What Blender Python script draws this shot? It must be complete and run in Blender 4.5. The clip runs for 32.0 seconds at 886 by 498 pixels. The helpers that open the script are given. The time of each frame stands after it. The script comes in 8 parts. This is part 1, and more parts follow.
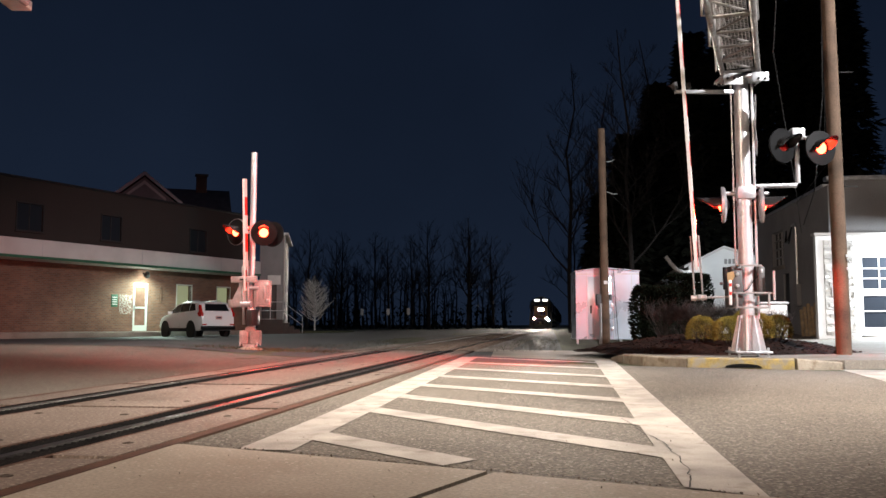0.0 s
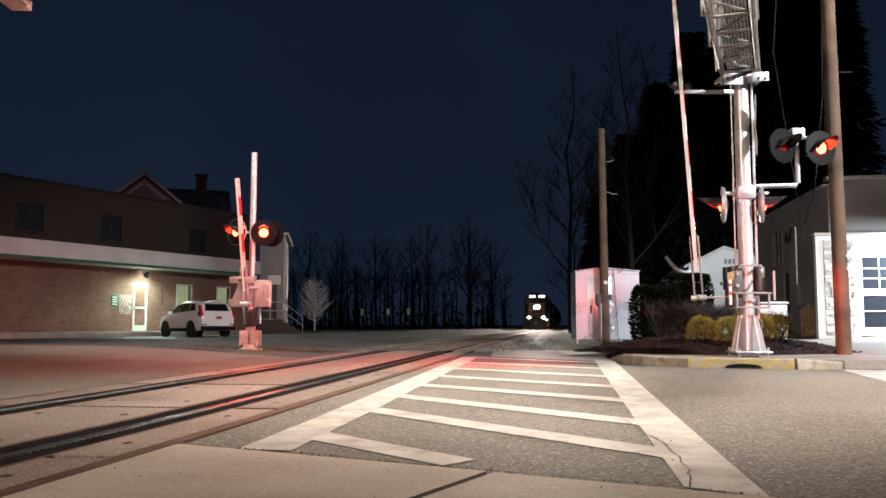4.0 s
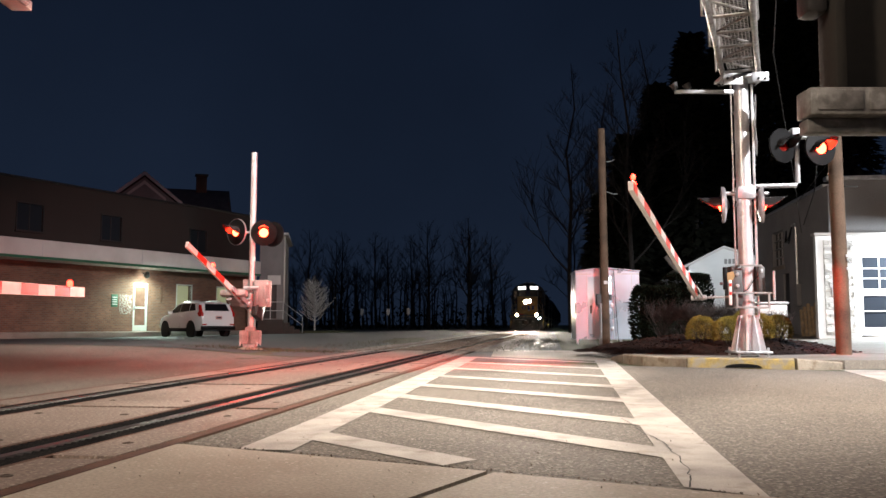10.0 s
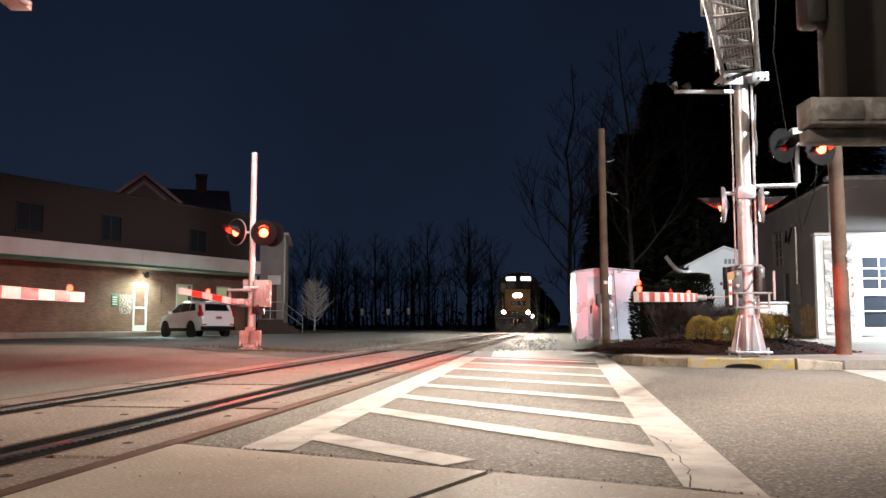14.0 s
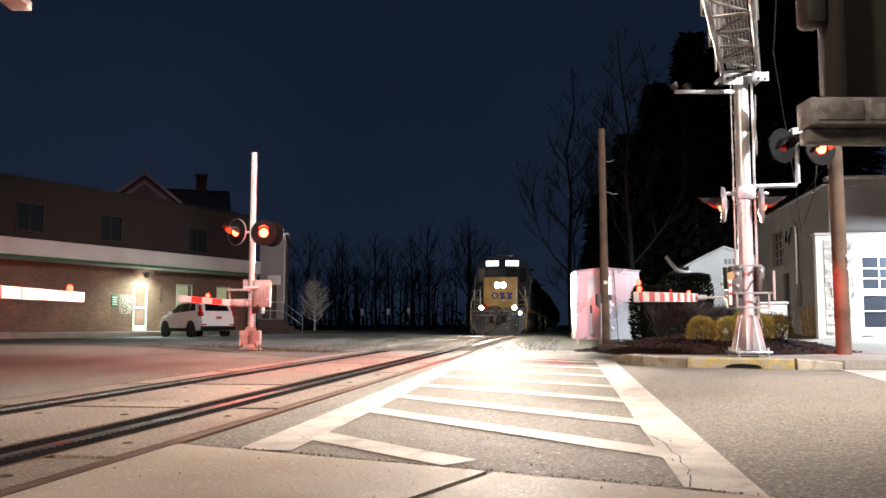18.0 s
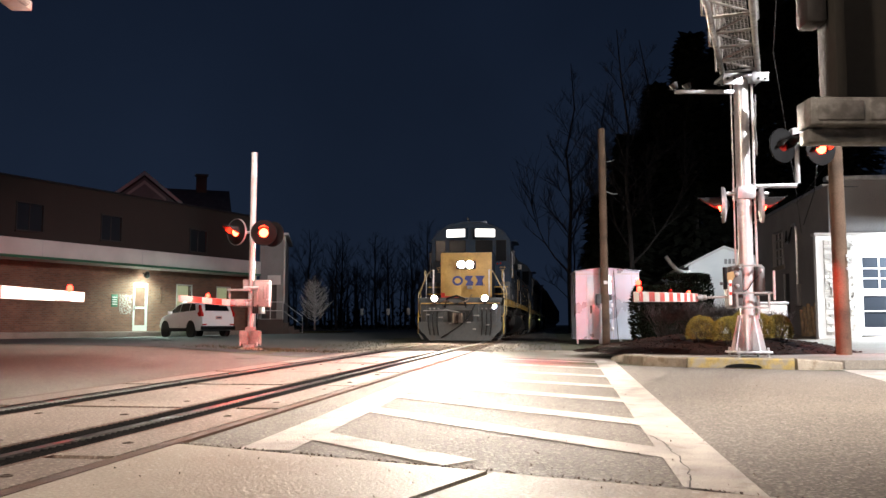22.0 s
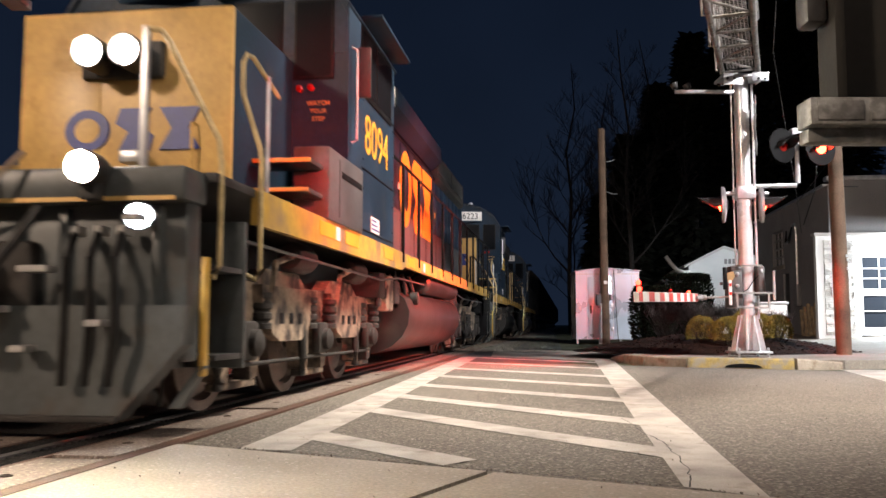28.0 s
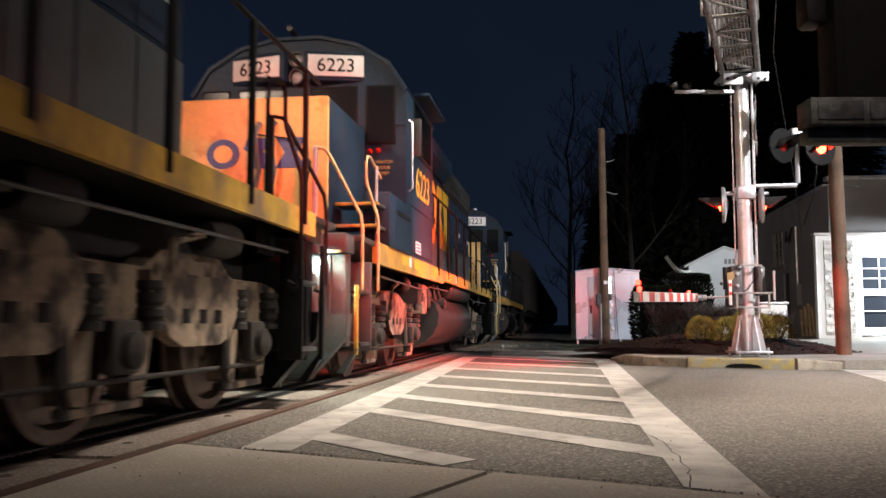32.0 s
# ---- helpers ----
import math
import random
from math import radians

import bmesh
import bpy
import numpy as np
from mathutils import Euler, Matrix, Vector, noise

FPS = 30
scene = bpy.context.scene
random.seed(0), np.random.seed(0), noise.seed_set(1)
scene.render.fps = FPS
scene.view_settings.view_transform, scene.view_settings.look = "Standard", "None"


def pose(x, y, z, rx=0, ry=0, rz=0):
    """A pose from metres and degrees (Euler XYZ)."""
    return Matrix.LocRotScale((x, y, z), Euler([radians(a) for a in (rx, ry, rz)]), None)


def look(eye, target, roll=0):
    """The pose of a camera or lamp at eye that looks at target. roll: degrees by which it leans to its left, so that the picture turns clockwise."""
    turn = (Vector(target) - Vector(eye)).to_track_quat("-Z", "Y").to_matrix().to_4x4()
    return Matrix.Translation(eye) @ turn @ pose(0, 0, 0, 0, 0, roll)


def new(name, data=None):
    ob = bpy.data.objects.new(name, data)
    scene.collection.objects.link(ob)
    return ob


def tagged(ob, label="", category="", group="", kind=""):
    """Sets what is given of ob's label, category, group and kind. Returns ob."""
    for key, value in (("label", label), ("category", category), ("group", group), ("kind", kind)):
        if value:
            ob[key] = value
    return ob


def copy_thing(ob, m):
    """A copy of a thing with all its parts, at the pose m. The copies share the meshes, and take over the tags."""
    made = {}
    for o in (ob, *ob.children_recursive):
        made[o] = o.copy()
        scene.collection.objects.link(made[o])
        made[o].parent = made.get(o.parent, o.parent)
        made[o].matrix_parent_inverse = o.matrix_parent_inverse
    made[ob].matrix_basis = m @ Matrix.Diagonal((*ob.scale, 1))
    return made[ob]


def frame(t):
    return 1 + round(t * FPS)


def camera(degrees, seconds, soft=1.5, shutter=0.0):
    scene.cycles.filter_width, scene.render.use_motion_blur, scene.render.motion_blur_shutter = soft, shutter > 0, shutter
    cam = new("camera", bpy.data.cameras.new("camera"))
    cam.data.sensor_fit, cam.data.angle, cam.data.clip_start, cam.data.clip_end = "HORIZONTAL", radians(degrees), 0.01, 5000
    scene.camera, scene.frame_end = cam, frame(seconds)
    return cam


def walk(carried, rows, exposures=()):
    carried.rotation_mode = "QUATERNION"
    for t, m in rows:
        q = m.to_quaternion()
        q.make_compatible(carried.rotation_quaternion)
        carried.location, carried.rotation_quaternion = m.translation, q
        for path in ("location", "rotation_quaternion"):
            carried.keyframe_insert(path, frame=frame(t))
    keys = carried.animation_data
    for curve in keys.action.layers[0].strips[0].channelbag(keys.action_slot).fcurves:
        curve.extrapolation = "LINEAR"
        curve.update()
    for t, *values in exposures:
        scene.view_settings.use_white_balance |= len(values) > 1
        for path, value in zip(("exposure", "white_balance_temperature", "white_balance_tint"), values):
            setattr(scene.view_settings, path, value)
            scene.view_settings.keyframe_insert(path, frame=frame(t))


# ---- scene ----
# camera: it stands still on a low tripod at the near kerb
EYE = (0.0, 0.0, 0.66)
cam = camera(54.0, 32.0, soft=1.5, shutter=0.5)
STILL = pose(*EYE, 95.0, 0, 0)
walk(cam, [(0.0, STILL), (32.0, STILL)],
     exposures=[(0.0, 0.35), (12.0, 0.42), (17.0, 0.55), (21.5, 0.5), (23.5, 0.2), (25.5, 0.05), (27.5, 0.32), (28.4, 0.28), (29.4, 0.12), (32.0, 0.1)])

# night sky: deep blue, a little lighter towards the horizon, thin cloud
world = bpy.data.worlds.new("night_sky")
scene.world = world
world.use_nodes = True
wn, wl = world.node_tree.nodes, world.node_tree.links
w_tc = wn.new("ShaderNodeTexCoord")
w_sep = wn.new("ShaderNodeSeparateXYZ")
w_ramp = wn.new("ShaderNodeValToRGB")
w_noise = wn.new("ShaderNodeTexNoise")
w_mix = wn.new("ShaderNodeMix")
w_mix.data_type = "RGBA"
w_mix.blend_type = "MULTIPLY"
w_mix.inputs[0].default_value = 0.5
w_noise.inputs["Scale"].default_value = 3.0
w_noise.inputs["Detail"].default_value = 4.0
wl.new(w_tc.outputs["Generated"], w_sep.inputs[0])
wl.new(w_tc.outputs["Generated"], w_noise.inputs["Vector"])
wl.new(w_sep.outputs["Z"], w_ramp.inputs[0])
w_ramp.color_ramp.elements[0].color = (0.0075, 0.0125, 0.025, 1)
w_ramp.color_ramp.elements[1].position = 0.5
w_ramp.color_ramp.elements[1].color = (0.0035, 0.0065, 0.015, 1)
wl.new(w_ramp.outputs[0], w_mix.inputs[6])
wl.new(w_noise.outputs["Fac"], w_mix.inputs[7])
wl.new(w_mix.outputs[2], wn["Background"].inputs["Color"])
wn["Background"].inputs["Strength"].default_value = 1.25


def lamp(name, kind, place, target, watts, color, size=0.2, spot=120, blend=0.6):
    data = bpy.data.lights.new(name, kind)
    data.energy, data.color = watts, color
    if kind == "AREA":
        data.size = size
    else:
        data.shadow_soft_size = size
    if kind == "SPOT":
        data.spot_size, data.spot_blend = radians(spot), blend
    ob = new(name, data)
    ob.matrix_world = look(place, target)
    return ob


# street lamps over the near corners, behind and beside the view, and two fills
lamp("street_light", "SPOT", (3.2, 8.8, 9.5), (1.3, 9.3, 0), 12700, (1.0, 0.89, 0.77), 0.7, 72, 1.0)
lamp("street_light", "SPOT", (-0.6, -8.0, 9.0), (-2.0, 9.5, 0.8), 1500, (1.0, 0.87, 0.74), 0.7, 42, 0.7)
# added fill that brightens the train's side; no lamp is known here
lamp("train_side_fill", "SPOT", (13.0, 2.6, 5.5), (-2.1, 9.7, 1.9), 3000, (1.0, 0.88, 0.76), 0.5, 46, 0.9)
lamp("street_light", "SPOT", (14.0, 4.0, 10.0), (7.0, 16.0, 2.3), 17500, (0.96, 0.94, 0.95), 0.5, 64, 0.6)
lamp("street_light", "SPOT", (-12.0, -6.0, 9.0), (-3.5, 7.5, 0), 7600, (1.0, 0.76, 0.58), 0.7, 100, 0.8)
# added fill without a lamp, brightens the far gate and its ground
lamp("far_gate_fill", "SPOT", (-7.0, 17.5, 9.5), (-4.6, 20.5, 0), 3000, (1.0, 0.88, 0.78), 0.4, 84, 0.8)

# ---- helpers of this scene ----
TURN = -8.1
DX, DY = math.sin(radians(-TURN)), math.cos(radians(-TURN))
CX = -3.5          # where the track's centre line crosses y = 0


def along(s, x=0.0, z=0.0):
    """A place s metres along the track and x metres to its right."""
    return (CX + s * DX + x * DY, s * DY - x * DX, z)


def clamp(v, a=0.0, b=1.0):
    return max(a, min(b, v))


def ease(v):
    v = clamp(v)
    return v * v * (3 - 2 * v)


def gz(x, y):
    """Height of the ground."""
    left = (CX + y * DX / DY) - x - 1.6
    z = 0.0035 * clamp(y - 6, 0, 40)
    z += 0.15 * ease(left / 4.0) * ease((y - 8) / 11)
    z -= 0.10 * ease((left - 4) / 8) * ease((y - 22) / 12)
    right = -left - 3.2
    z += 0.16 * ease((right - 8) / 4) * ease((y - 14) / 8)
    return z


def box(bm, x0, x1, y0, y1, z0, z1, bev=0.0, m=None):
    r = bmesh.ops.create_cube(bm, size=1.0)["verts"]
    for v in r:
        v.co = Vector(((x0 + x1) / 2 + v.co.x * (x1 - x0), (y0 + y1) / 2 + v.co.y * (y1 - y0), (z0 + z1) / 2 + v.co.z * (z1 - z0)))
    if bev:
        edges = list({e for v in r for e in v.link_edges})
        r = bmesh.ops.bevel(bm, geom=edges, offset=bev, segments=2, affect="EDGES", profile=0.5)["verts"]
    if m is not None:
        bmesh.ops.transform(bm, matrix=m, verts=r)
    return bm


def tube(bm, pts, r, n=8, r1=None):
    """A bent round bar through pts."""
    pts = [Vector(p) for p in pts]
    rings = []
    for i, p in enumerate(pts):
        d = (pts[min(i + 1, len(pts) - 1)] - pts[max(i - 1, 0)]).normalized()
        up = Vector((0, 0, 1)) if abs(d.z) < 0.9 else Vector((1, 0, 0))
        a = d.cross(up).normalized()
        b = d.cross(a).normalized()
        rr = r if r1 is None else r + (r1 - r) * i / (len(pts) - 1)
        rings.append([bm.verts.new(p + (a * math.cos(2 * math.pi * k / n) + b * math.sin(2 * math.pi * k / n)) * rr) for k in range(n)])
    for q0, q1 in zip(rings, rings[1:]):
        for k in range(n):
            bm.faces.new((q0[k], q0[(k + 1) % n], q1[(k + 1) % n], q1[k]))
    bm.faces.new(rings[0])
    bm.faces.new(rings[-1][::-1])
    return bm


def prism(bm, pts, axis, a, b):
    """A polygon of 2D points drawn out along an axis from a to b."""
    def at(p, c):
        return {"x": (c, p[0], p[1]), "y": (p[0], c, p[1]), "z": (p[0], p[1], c)}[axis]
    q0 = [bm.verts.new(at(p, a)) for p in pts]
    q1 = [bm.verts.new(at(p, b)) for p in pts]
    n = len(pts)
    for k in range(n):
        bm.faces.new((q0[k], q0[(k + 1) % n], q1[(k + 1) % n], q1[k]))
    bm.faces.new(q0[::-1])
    bm.faces.new(q1)
    return bm


def lathe(bm, profile, n=24, m=None):
    """A profile of (radius, height) turned about z."""
    rings = [[bm.verts.new((r * math.cos(2 * math.pi * k / n), r * math.sin(2 * math.pi * k / n), z)) for k in range(n)] for r, z in profile]
    for q0, q1 in zip(rings, rings[1:]):
        for k in range(n):
            bm.faces.new((q0[k], q0[(k + 1) % n], q1[(k + 1) % n], q1[k]))
    if profile[0][0] > 1e-4:
        bm.faces.new(rings[0][::-1])
    if profile[-1][0] > 1e-4:
        bm.faces.new(rings[-1])
    if m is not None:
        bmesh.ops.transform(bm, matrix=m, verts=[v for q in rings for v in q])
    return bm


def mesh_of(name, bm, material, angle=35):
    bmesh.ops.recalc_face_normals(bm, faces=bm.faces)
    me = bpy.data.meshes.new(name)
    bm.to_mesh(me)
    bm.free()
    me.materials.append(material)
    me.shade_smooth()
    me.set_sharp_from_angle(angle=radians(angle))
    return me


def part(name, bm, material, parent=None, label="", at=None):
    ob = new(name, mesh_of(name, bm, material))
    if parent is not None:
        ob.parent = parent
    if at is not None:
        ob.matrix_basis = at
    if label:
        ob["label"] = label
    return ob


def again(ob, parent, at):
    """The same piece once more, on the same mesh."""
    o = new(ob.name.split(".")[0], ob.data)
    o.parent, o.matrix_basis = parent, at
    return o


def thing(name, m, label, category, group="", kind=""):
    ob = new(name)
    ob.matrix_basis = m
    ob.empty_display_size = 0.3
    return tagged(ob, label, category, group, kind)


def words(name, text, size, material, parent, at, extrude=0.004):
    cu = bpy.data.curves.new(name, "FONT")
    cu.body, cu.size, cu.extrude = text, size, extrude
    cu.align_x, cu.align_y = "CENTER", "CENTER"
    cu.materials.append(material)
    ob = new(name, cu)
    ob.parent, ob.matrix_basis = parent, at
    return ob


# ---- materials ----
def surface(name, color, rough=0.6, metal=0.0, vary=0.35, scale=3.0, fine=40.0, bump=0.2, dirt=None, dirt_at=0.62, spec=0.5, random_tint=0.0):
    """A painted, cast or worn surface: broad stains, fine grain, uneven gloss and fine relief."""
    m = bpy.data.materials.new(name)
    m.use_nodes = True
    n, k = m.node_tree.nodes, m.node_tree.links
    p = n["Principled BSDF"]
    tc = n.new("ShaderNodeTexCoord")
    big, small = n.new("ShaderNodeTexNoise"), n.new("ShaderNodeTexNoise")
    big.inputs["Scale"].default_value, big.inputs["Detail"].default_value = scale, 6.0
    small.inputs["Scale"].default_value, small.inputs["Detail"].default_value = fine, 3.0
    for t in (big, small):
        k.new(tc.outputs["Object"], t.inputs["Vector"])
    ramp = n.new("ShaderNodeValToRGB")
    ramp.color_ramp.elements[0].position, ramp.color_ramp.elements[1].position = 0.3, 0.7
    ramp.color_ramp.elements[0].color = (*[c * (1 - vary) for c in color], 1)
    ramp.color_ramp.elements[1].color = (*[min(1, c * (1 + vary * 0.6)) for c in color], 1)
    k.new(big.outputs["Fac"], ramp.inputs[0])
    mul = n.new("ShaderNodeMix")
    mul.data_type, mul.blend_type = "RGBA", "OVERLAY"
    mul.inputs[0].default_value = min(1.0, vary)
    k.new(ramp.outputs[0], mul.inputs[6])
    k.new(small.outputs["Fac"], mul.inputs[7])
    out = mul.outputs[2]
    if dirt is not None:
        third, edge, dm = n.new("ShaderNodeTexNoise"), n.new("ShaderNodeValToRGB"), n.new("ShaderNodeMix")
        third.inputs["Scale"].default_value, third.inputs["Detail"].default_value = scale * 2.3, 8.0
        k.new(tc.outputs["Object"], third.inputs["Vector"])
        edge.color_ramp.elements[0].position, edge.color_ramp.elements[1].position = dirt_at - 0.08, dirt_at + 0.08
        k.new(third.outputs["Fac"], edge.inputs[0])
        dm.data_type = "RGBA"
        k.new(edge.outputs[0], dm.inputs[0])
        k.new(out, dm.inputs[6])
        dm.inputs[7].default_value = (*dirt, 1)
        out = dm.outputs[2]
    if random_tint:
        info, hsv, mr = n.new("ShaderNodeObjectInfo"), n.new("ShaderNodeHueSaturation"), n.new("ShaderNodeMapRange")
        mr.inputs[3].default_value, mr.inputs[4].default_value = 1 - random_tint, 1 + random_tint
        k.new(info.outputs["Random"], mr.inputs[0])
        k.new(mr.outputs[0], hsv.inputs["Value"])
        k.new(out, hsv.inputs["Color"])
        out = hsv.outputs[0]
    k.new(out, p.inputs["Base Color"])
    rr = n.new("ShaderNodeMapRange")
    rr.inputs[3].default_value, rr.inputs[4].default_value = clamp(rough - 0.12, 0.03), clamp(rough + 0.12)
    k.new(big.outputs["Fac"], rr.inputs[0])
    k.new(rr.outputs[0], p.inputs["Roughness"])
    p.inputs["Metallic"].default_value = metal
    p.inputs["Specular IOR Level"].default_value = spec
    if bump:
        b = n.new("ShaderNodeBump")
        b.inputs["Strength"].default_value, b.inputs["Distance"].default_value = bump, 0.01
        k.new(small.outputs["Fac"], b.inputs["Height"])
        k.new(b.outputs[0], p.inputs["Normal"])
    return m


def glow(name, color, strength, base=(0.1, 0.1, 0.1)):
    m = bpy.data.materials.new(name)
    m.use_nodes = True
    p = m.node_tree.nodes["Principled BSDF"]
    p.inputs["Base Color"].default_value = (*base, 1)
    p.inputs["Emission Color"].default_value = (*color, 1)
    p.inputs["Emission Strength"].default_value = strength
    return m


def glassy(name, color=(0.02, 0.025, 0.03), rough=0.04):
    m = bpy.data.materials.new(name)
    m.use_nodes = True
    p = m.node_tree.nodes["Principled BSDF"]
    p.inputs["Base Color"].default_value = (*color, 1)
    p.inputs["Roughness"].default_value = rough
    p.inputs["IOR"].default_value = 1.5
    return m


def stony(name, lo, hi, weak, strong, speck_color, rough0, rough1, relief, speck_at=0.86, tint=0.0, size=55.0):
    """Worn asphalt or concrete: broad tone, fine grain, stone specks that show, relief."""
    m = bpy.data.materials.new(name)
    m.use_nodes = True
    n, k = m.node_tree.nodes, m.node_tree.links
    p = n["Principled BSDF"]
    tc = n.new("ShaderNodeTexCoord")
    broad, grain, speck = n.new("ShaderNodeTexNoise"), n.new("ShaderNodeTexNoise"), n.new("ShaderNodeTexVoronoi")
    broad.inputs["Scale"].default_value, broad.inputs["Detail"].default_value = 0.45 if tint == 0 else 1.1, 7.0
    grain.inputs["Scale"].default_value, grain.inputs["Detail"].default_value = size, 8.0
    speck.inputs["Scale"].default_value = 75.0
    for t in (broad, grain, speck):
        k.new(tc.outputs["Object"], t.inputs["Vector"])
    r1, r2, r3 = n.new("ShaderNodeValToRGB"), n.new("ShaderNodeValToRGB"), n.new("ShaderNodeValToRGB")
    r1.color_ramp.elements[0].position, r1.color_ramp.elements[1].position = 0.32, 0.68
    r1.color_ramp.elements[0].color, r1.color_ramp.elements[1].color = (*lo, 1), (*hi, 1)
    r2.color_ramp.elements[0].position, r2.color_ramp.elements[1].position = 0.36, 0.64
    r2.color_ramp.elements[0].color, r2.color_ramp.elements[1].color = (weak, weak, weak, 1), (strong, strong * 0.98, strong * 0.95, 1)
    k.new(broad.outputs["Fac"], r1.inputs[0])
    k.new(grain.outputs["Fac"], r2.inputs[0])
    mul, add = n.new("ShaderNodeMix"), n.new("ShaderNodeMix")
    mul.data_type, mul.blend_type = "RGBA", "MULTIPLY"
    mul.inputs[0].default_value = 1.0
    k.new(r1.outputs[0], mul.inputs[6])
    k.new(r2.outputs[0], mul.inputs[7])
    sep = n.new("ShaderNodeSeparateColor")
    k.new(speck.outputs["Color"], sep.inputs[0])
    r3.color_ramp.elements[0].position, r3.color_ramp.elements[1].position = speck_at, speck_at + 0.04
    k.new(sep.outputs[0], r3.inputs[0])
    add.data_type = "RGBA"
    k.new(r3.outputs[0], add.inputs[0])
    k.new(mul.outputs[2], add.inputs[6])
    add.inputs[7].default_value = (*speck_color, 1)
    out = add.outputs[2]
    if tint:
        info, hsv, mr = n.new("ShaderNodeObjectInfo"), n.new("ShaderNodeHueSaturation"), n.new("ShaderNodeMapRange")
        mr.inputs[3].default_value, mr.inputs[4].default_value = 1 - tint, 1 + tint
        k.new(info.outputs["Random"], mr.inputs[0])
        k.new(mr.outputs[0], hsv.inputs["Value"])
        k.new(out, hsv.inputs["Color"])
        out = hsv.outputs[0]
    k.new(out, p.inputs["Base Color"])
    rr = n.new("ShaderNodeMapRange")
    rr.inputs[3].default_value, rr.inputs[4].default_value = rough0, rough1
    k.new(broad.outputs["Fac"], rr.inputs[0])
    k.new(rr.outputs[0], p.inputs["Roughness"])
    b = n.new("ShaderNodeBump")
    b.inputs["Strength"].default_value, b.inputs["Distance"].default_value = relief, 0.008
    k.new(grain.outputs["Fac"], b.inputs["Height"])
    k.new(b.outputs[0], p.inputs["Normal"])
    return m


ASPHALT = stony("asphalt", (0.078, 0.067, 0.056), (0.130, 0.113, 0.095), 0.45, 1.45, (0.22, 0.20, 0.175), 0.74, 0.95, 1.0)
LOT = surface("lot_asphalt", (0.05, 0.052, 0.055), 0.75, vary=0.3, scale=0.3, fine=60, bump=0.5)
CONCRETE = stony("concrete", (0.235, 0.20, 0.165), (0.335, 0.295, 0.255), 0.82, 1.16, (0.38, 0.34, 0.30), 0.6, 0.85, 0.6, 0.95, 0.03, 60.0)
PANEL = stony("crossing_concrete", (0.125, 0.098, 0.082), (0.20, 0.16, 0.138), 0.62, 1.3, (0.30, 0.26, 0.225), 0.5, 0.78, 0.7, 0.92, 0.12, 45.0)
POCKET = surface("pocket_dirt", (0.10, 0.078, 0.065), 0.8, vary=0.3, bump=0.2)
BAR_ZINC = surface("mottled_zinc", (0.25, 0.255, 0.25), 0.55, 0.45, vary=0.55, scale=9, fine=45, bump=0.3, dirt=(0.16, 0.16, 0.155), dirt_at=0.55)
DARK_BOX = surface("dark_grey_casting", (0.085, 0.083, 0.082), 0.5, 0.2, vary=0.35, scale=6, bump=0.2)
WHITE_LINE = surface("road_paint", (0.37, 0.338, 0.305), 0.7, vary=0.34, scale=3, fine=130, bump=0.8, dirt=(0.22, 0.19, 0.16), dirt_at=0.64)
RUST_STEEL = surface("rusty_steel", (0.085, 0.042, 0.027), 0.7, 0.2, vary=0.5, scale=5, fine=60, bump=0.4)
RAIL_TOP = surface("polished_rail", (0.33, 0.315, 0.30), 0.32, 1.0, vary=0.2, scale=8, fine=90, bump=0.05)
RUBBER = surface("black_rubber", (0.012, 0.0115, 0.0115), 0.36, vary=0.5, scale=5, fine=60, bump=0.4, spec=0.3)
GALV = surface("galvanised_steel", (0.58, 0.585, 0.60), 0.42, 0.75, vary=0.25, scale=5, fine=30, bump=0.12)
SILVER = surface("aluminium_paint", (0.62, 0.62, 0.635), 0.38, 0.4, vary=0.22, scale=3, fine=30, bump=0.12, dirt=(0.3, 0.27, 0.25), dirt_at=0.72)
DARK_STEEL = surface("dark_steel", (0.035, 0.034, 0.034), 0.5, 0.2, vary=0.4, scale=5, bump=0.2)
BLACK = surface("black_paint", (0.007, 0.007, 0.0075), 0.5, vary=0.3, scale=5, bump=0.1, spec=0.12)
HOOD_PAINT = surface("glossy_hood_paint", (0.03, 0.029, 0.029), 0.14, vary=0.2, scale=6, bump=0.05)
RED_BAND = surface("red_reflective_sheet", (0.62, 0.035, 0.02), 0.4, vary=0.15, scale=6, bump=0.05)
WHITE_BAND = surface("white_reflective_sheet", (0.72, 0.70, 0.68), 0.4, vary=0.12, scale=6, bump=0.05)
STUCCO = surface("dark_stucco", (0.034, 0.027, 0.024), 0.9, vary=0.2, scale=0.7, fine=30, bump=0.4)
WHITE_TRIM = surface("white_metal_trim", (0.62, 0.6, 0.58), 0.6, vary=0.12, scale=1, bump=0.1)
GREEN_TRIM = surface("green_trim", (0.03, 0.13, 0.07), 0.5, vary=0.2)
SIDING = surface("pale_siding", (0.24, 0.235, 0.235), 0.7, vary=0.15, scale=1.5, bump=0.1)
GREY_WALL = surface("grey_painted_block", (0.30, 0.29, 0.29), 0.85, vary=0.18, scale=0.7, fine=25, bump=0.4)
WHITE_WALL = surface("white_painted_wall", (0.78, 0.78, 0.77), 0.75, vary=0.08, scale=1, fine=25, bump=0.3)
PIER_STONE = surface("rough_pier_stone", (0.55, 0.53, 0.5), 0.85, vary=0.35, scale=5, fine=40, bump=0.5, random_tint=0.3)
WOOD_POLE = surface("weathered_pole", (0.125, 0.08, 0.053), 0.9, vary=0.5, scale=2, fine=50, bump=0.7)
PALLET = surface("pallet_wood", (0.50, 0.37, 0.23), 0.8, vary=0.35, scale=4, fine=50, bump=0.4)
MULCH = surface("mulch", (0.026, 0.0125, 0.009), 0.95, vary=0.6, scale=5, fine=70, bump=1.0, spec=0.1)
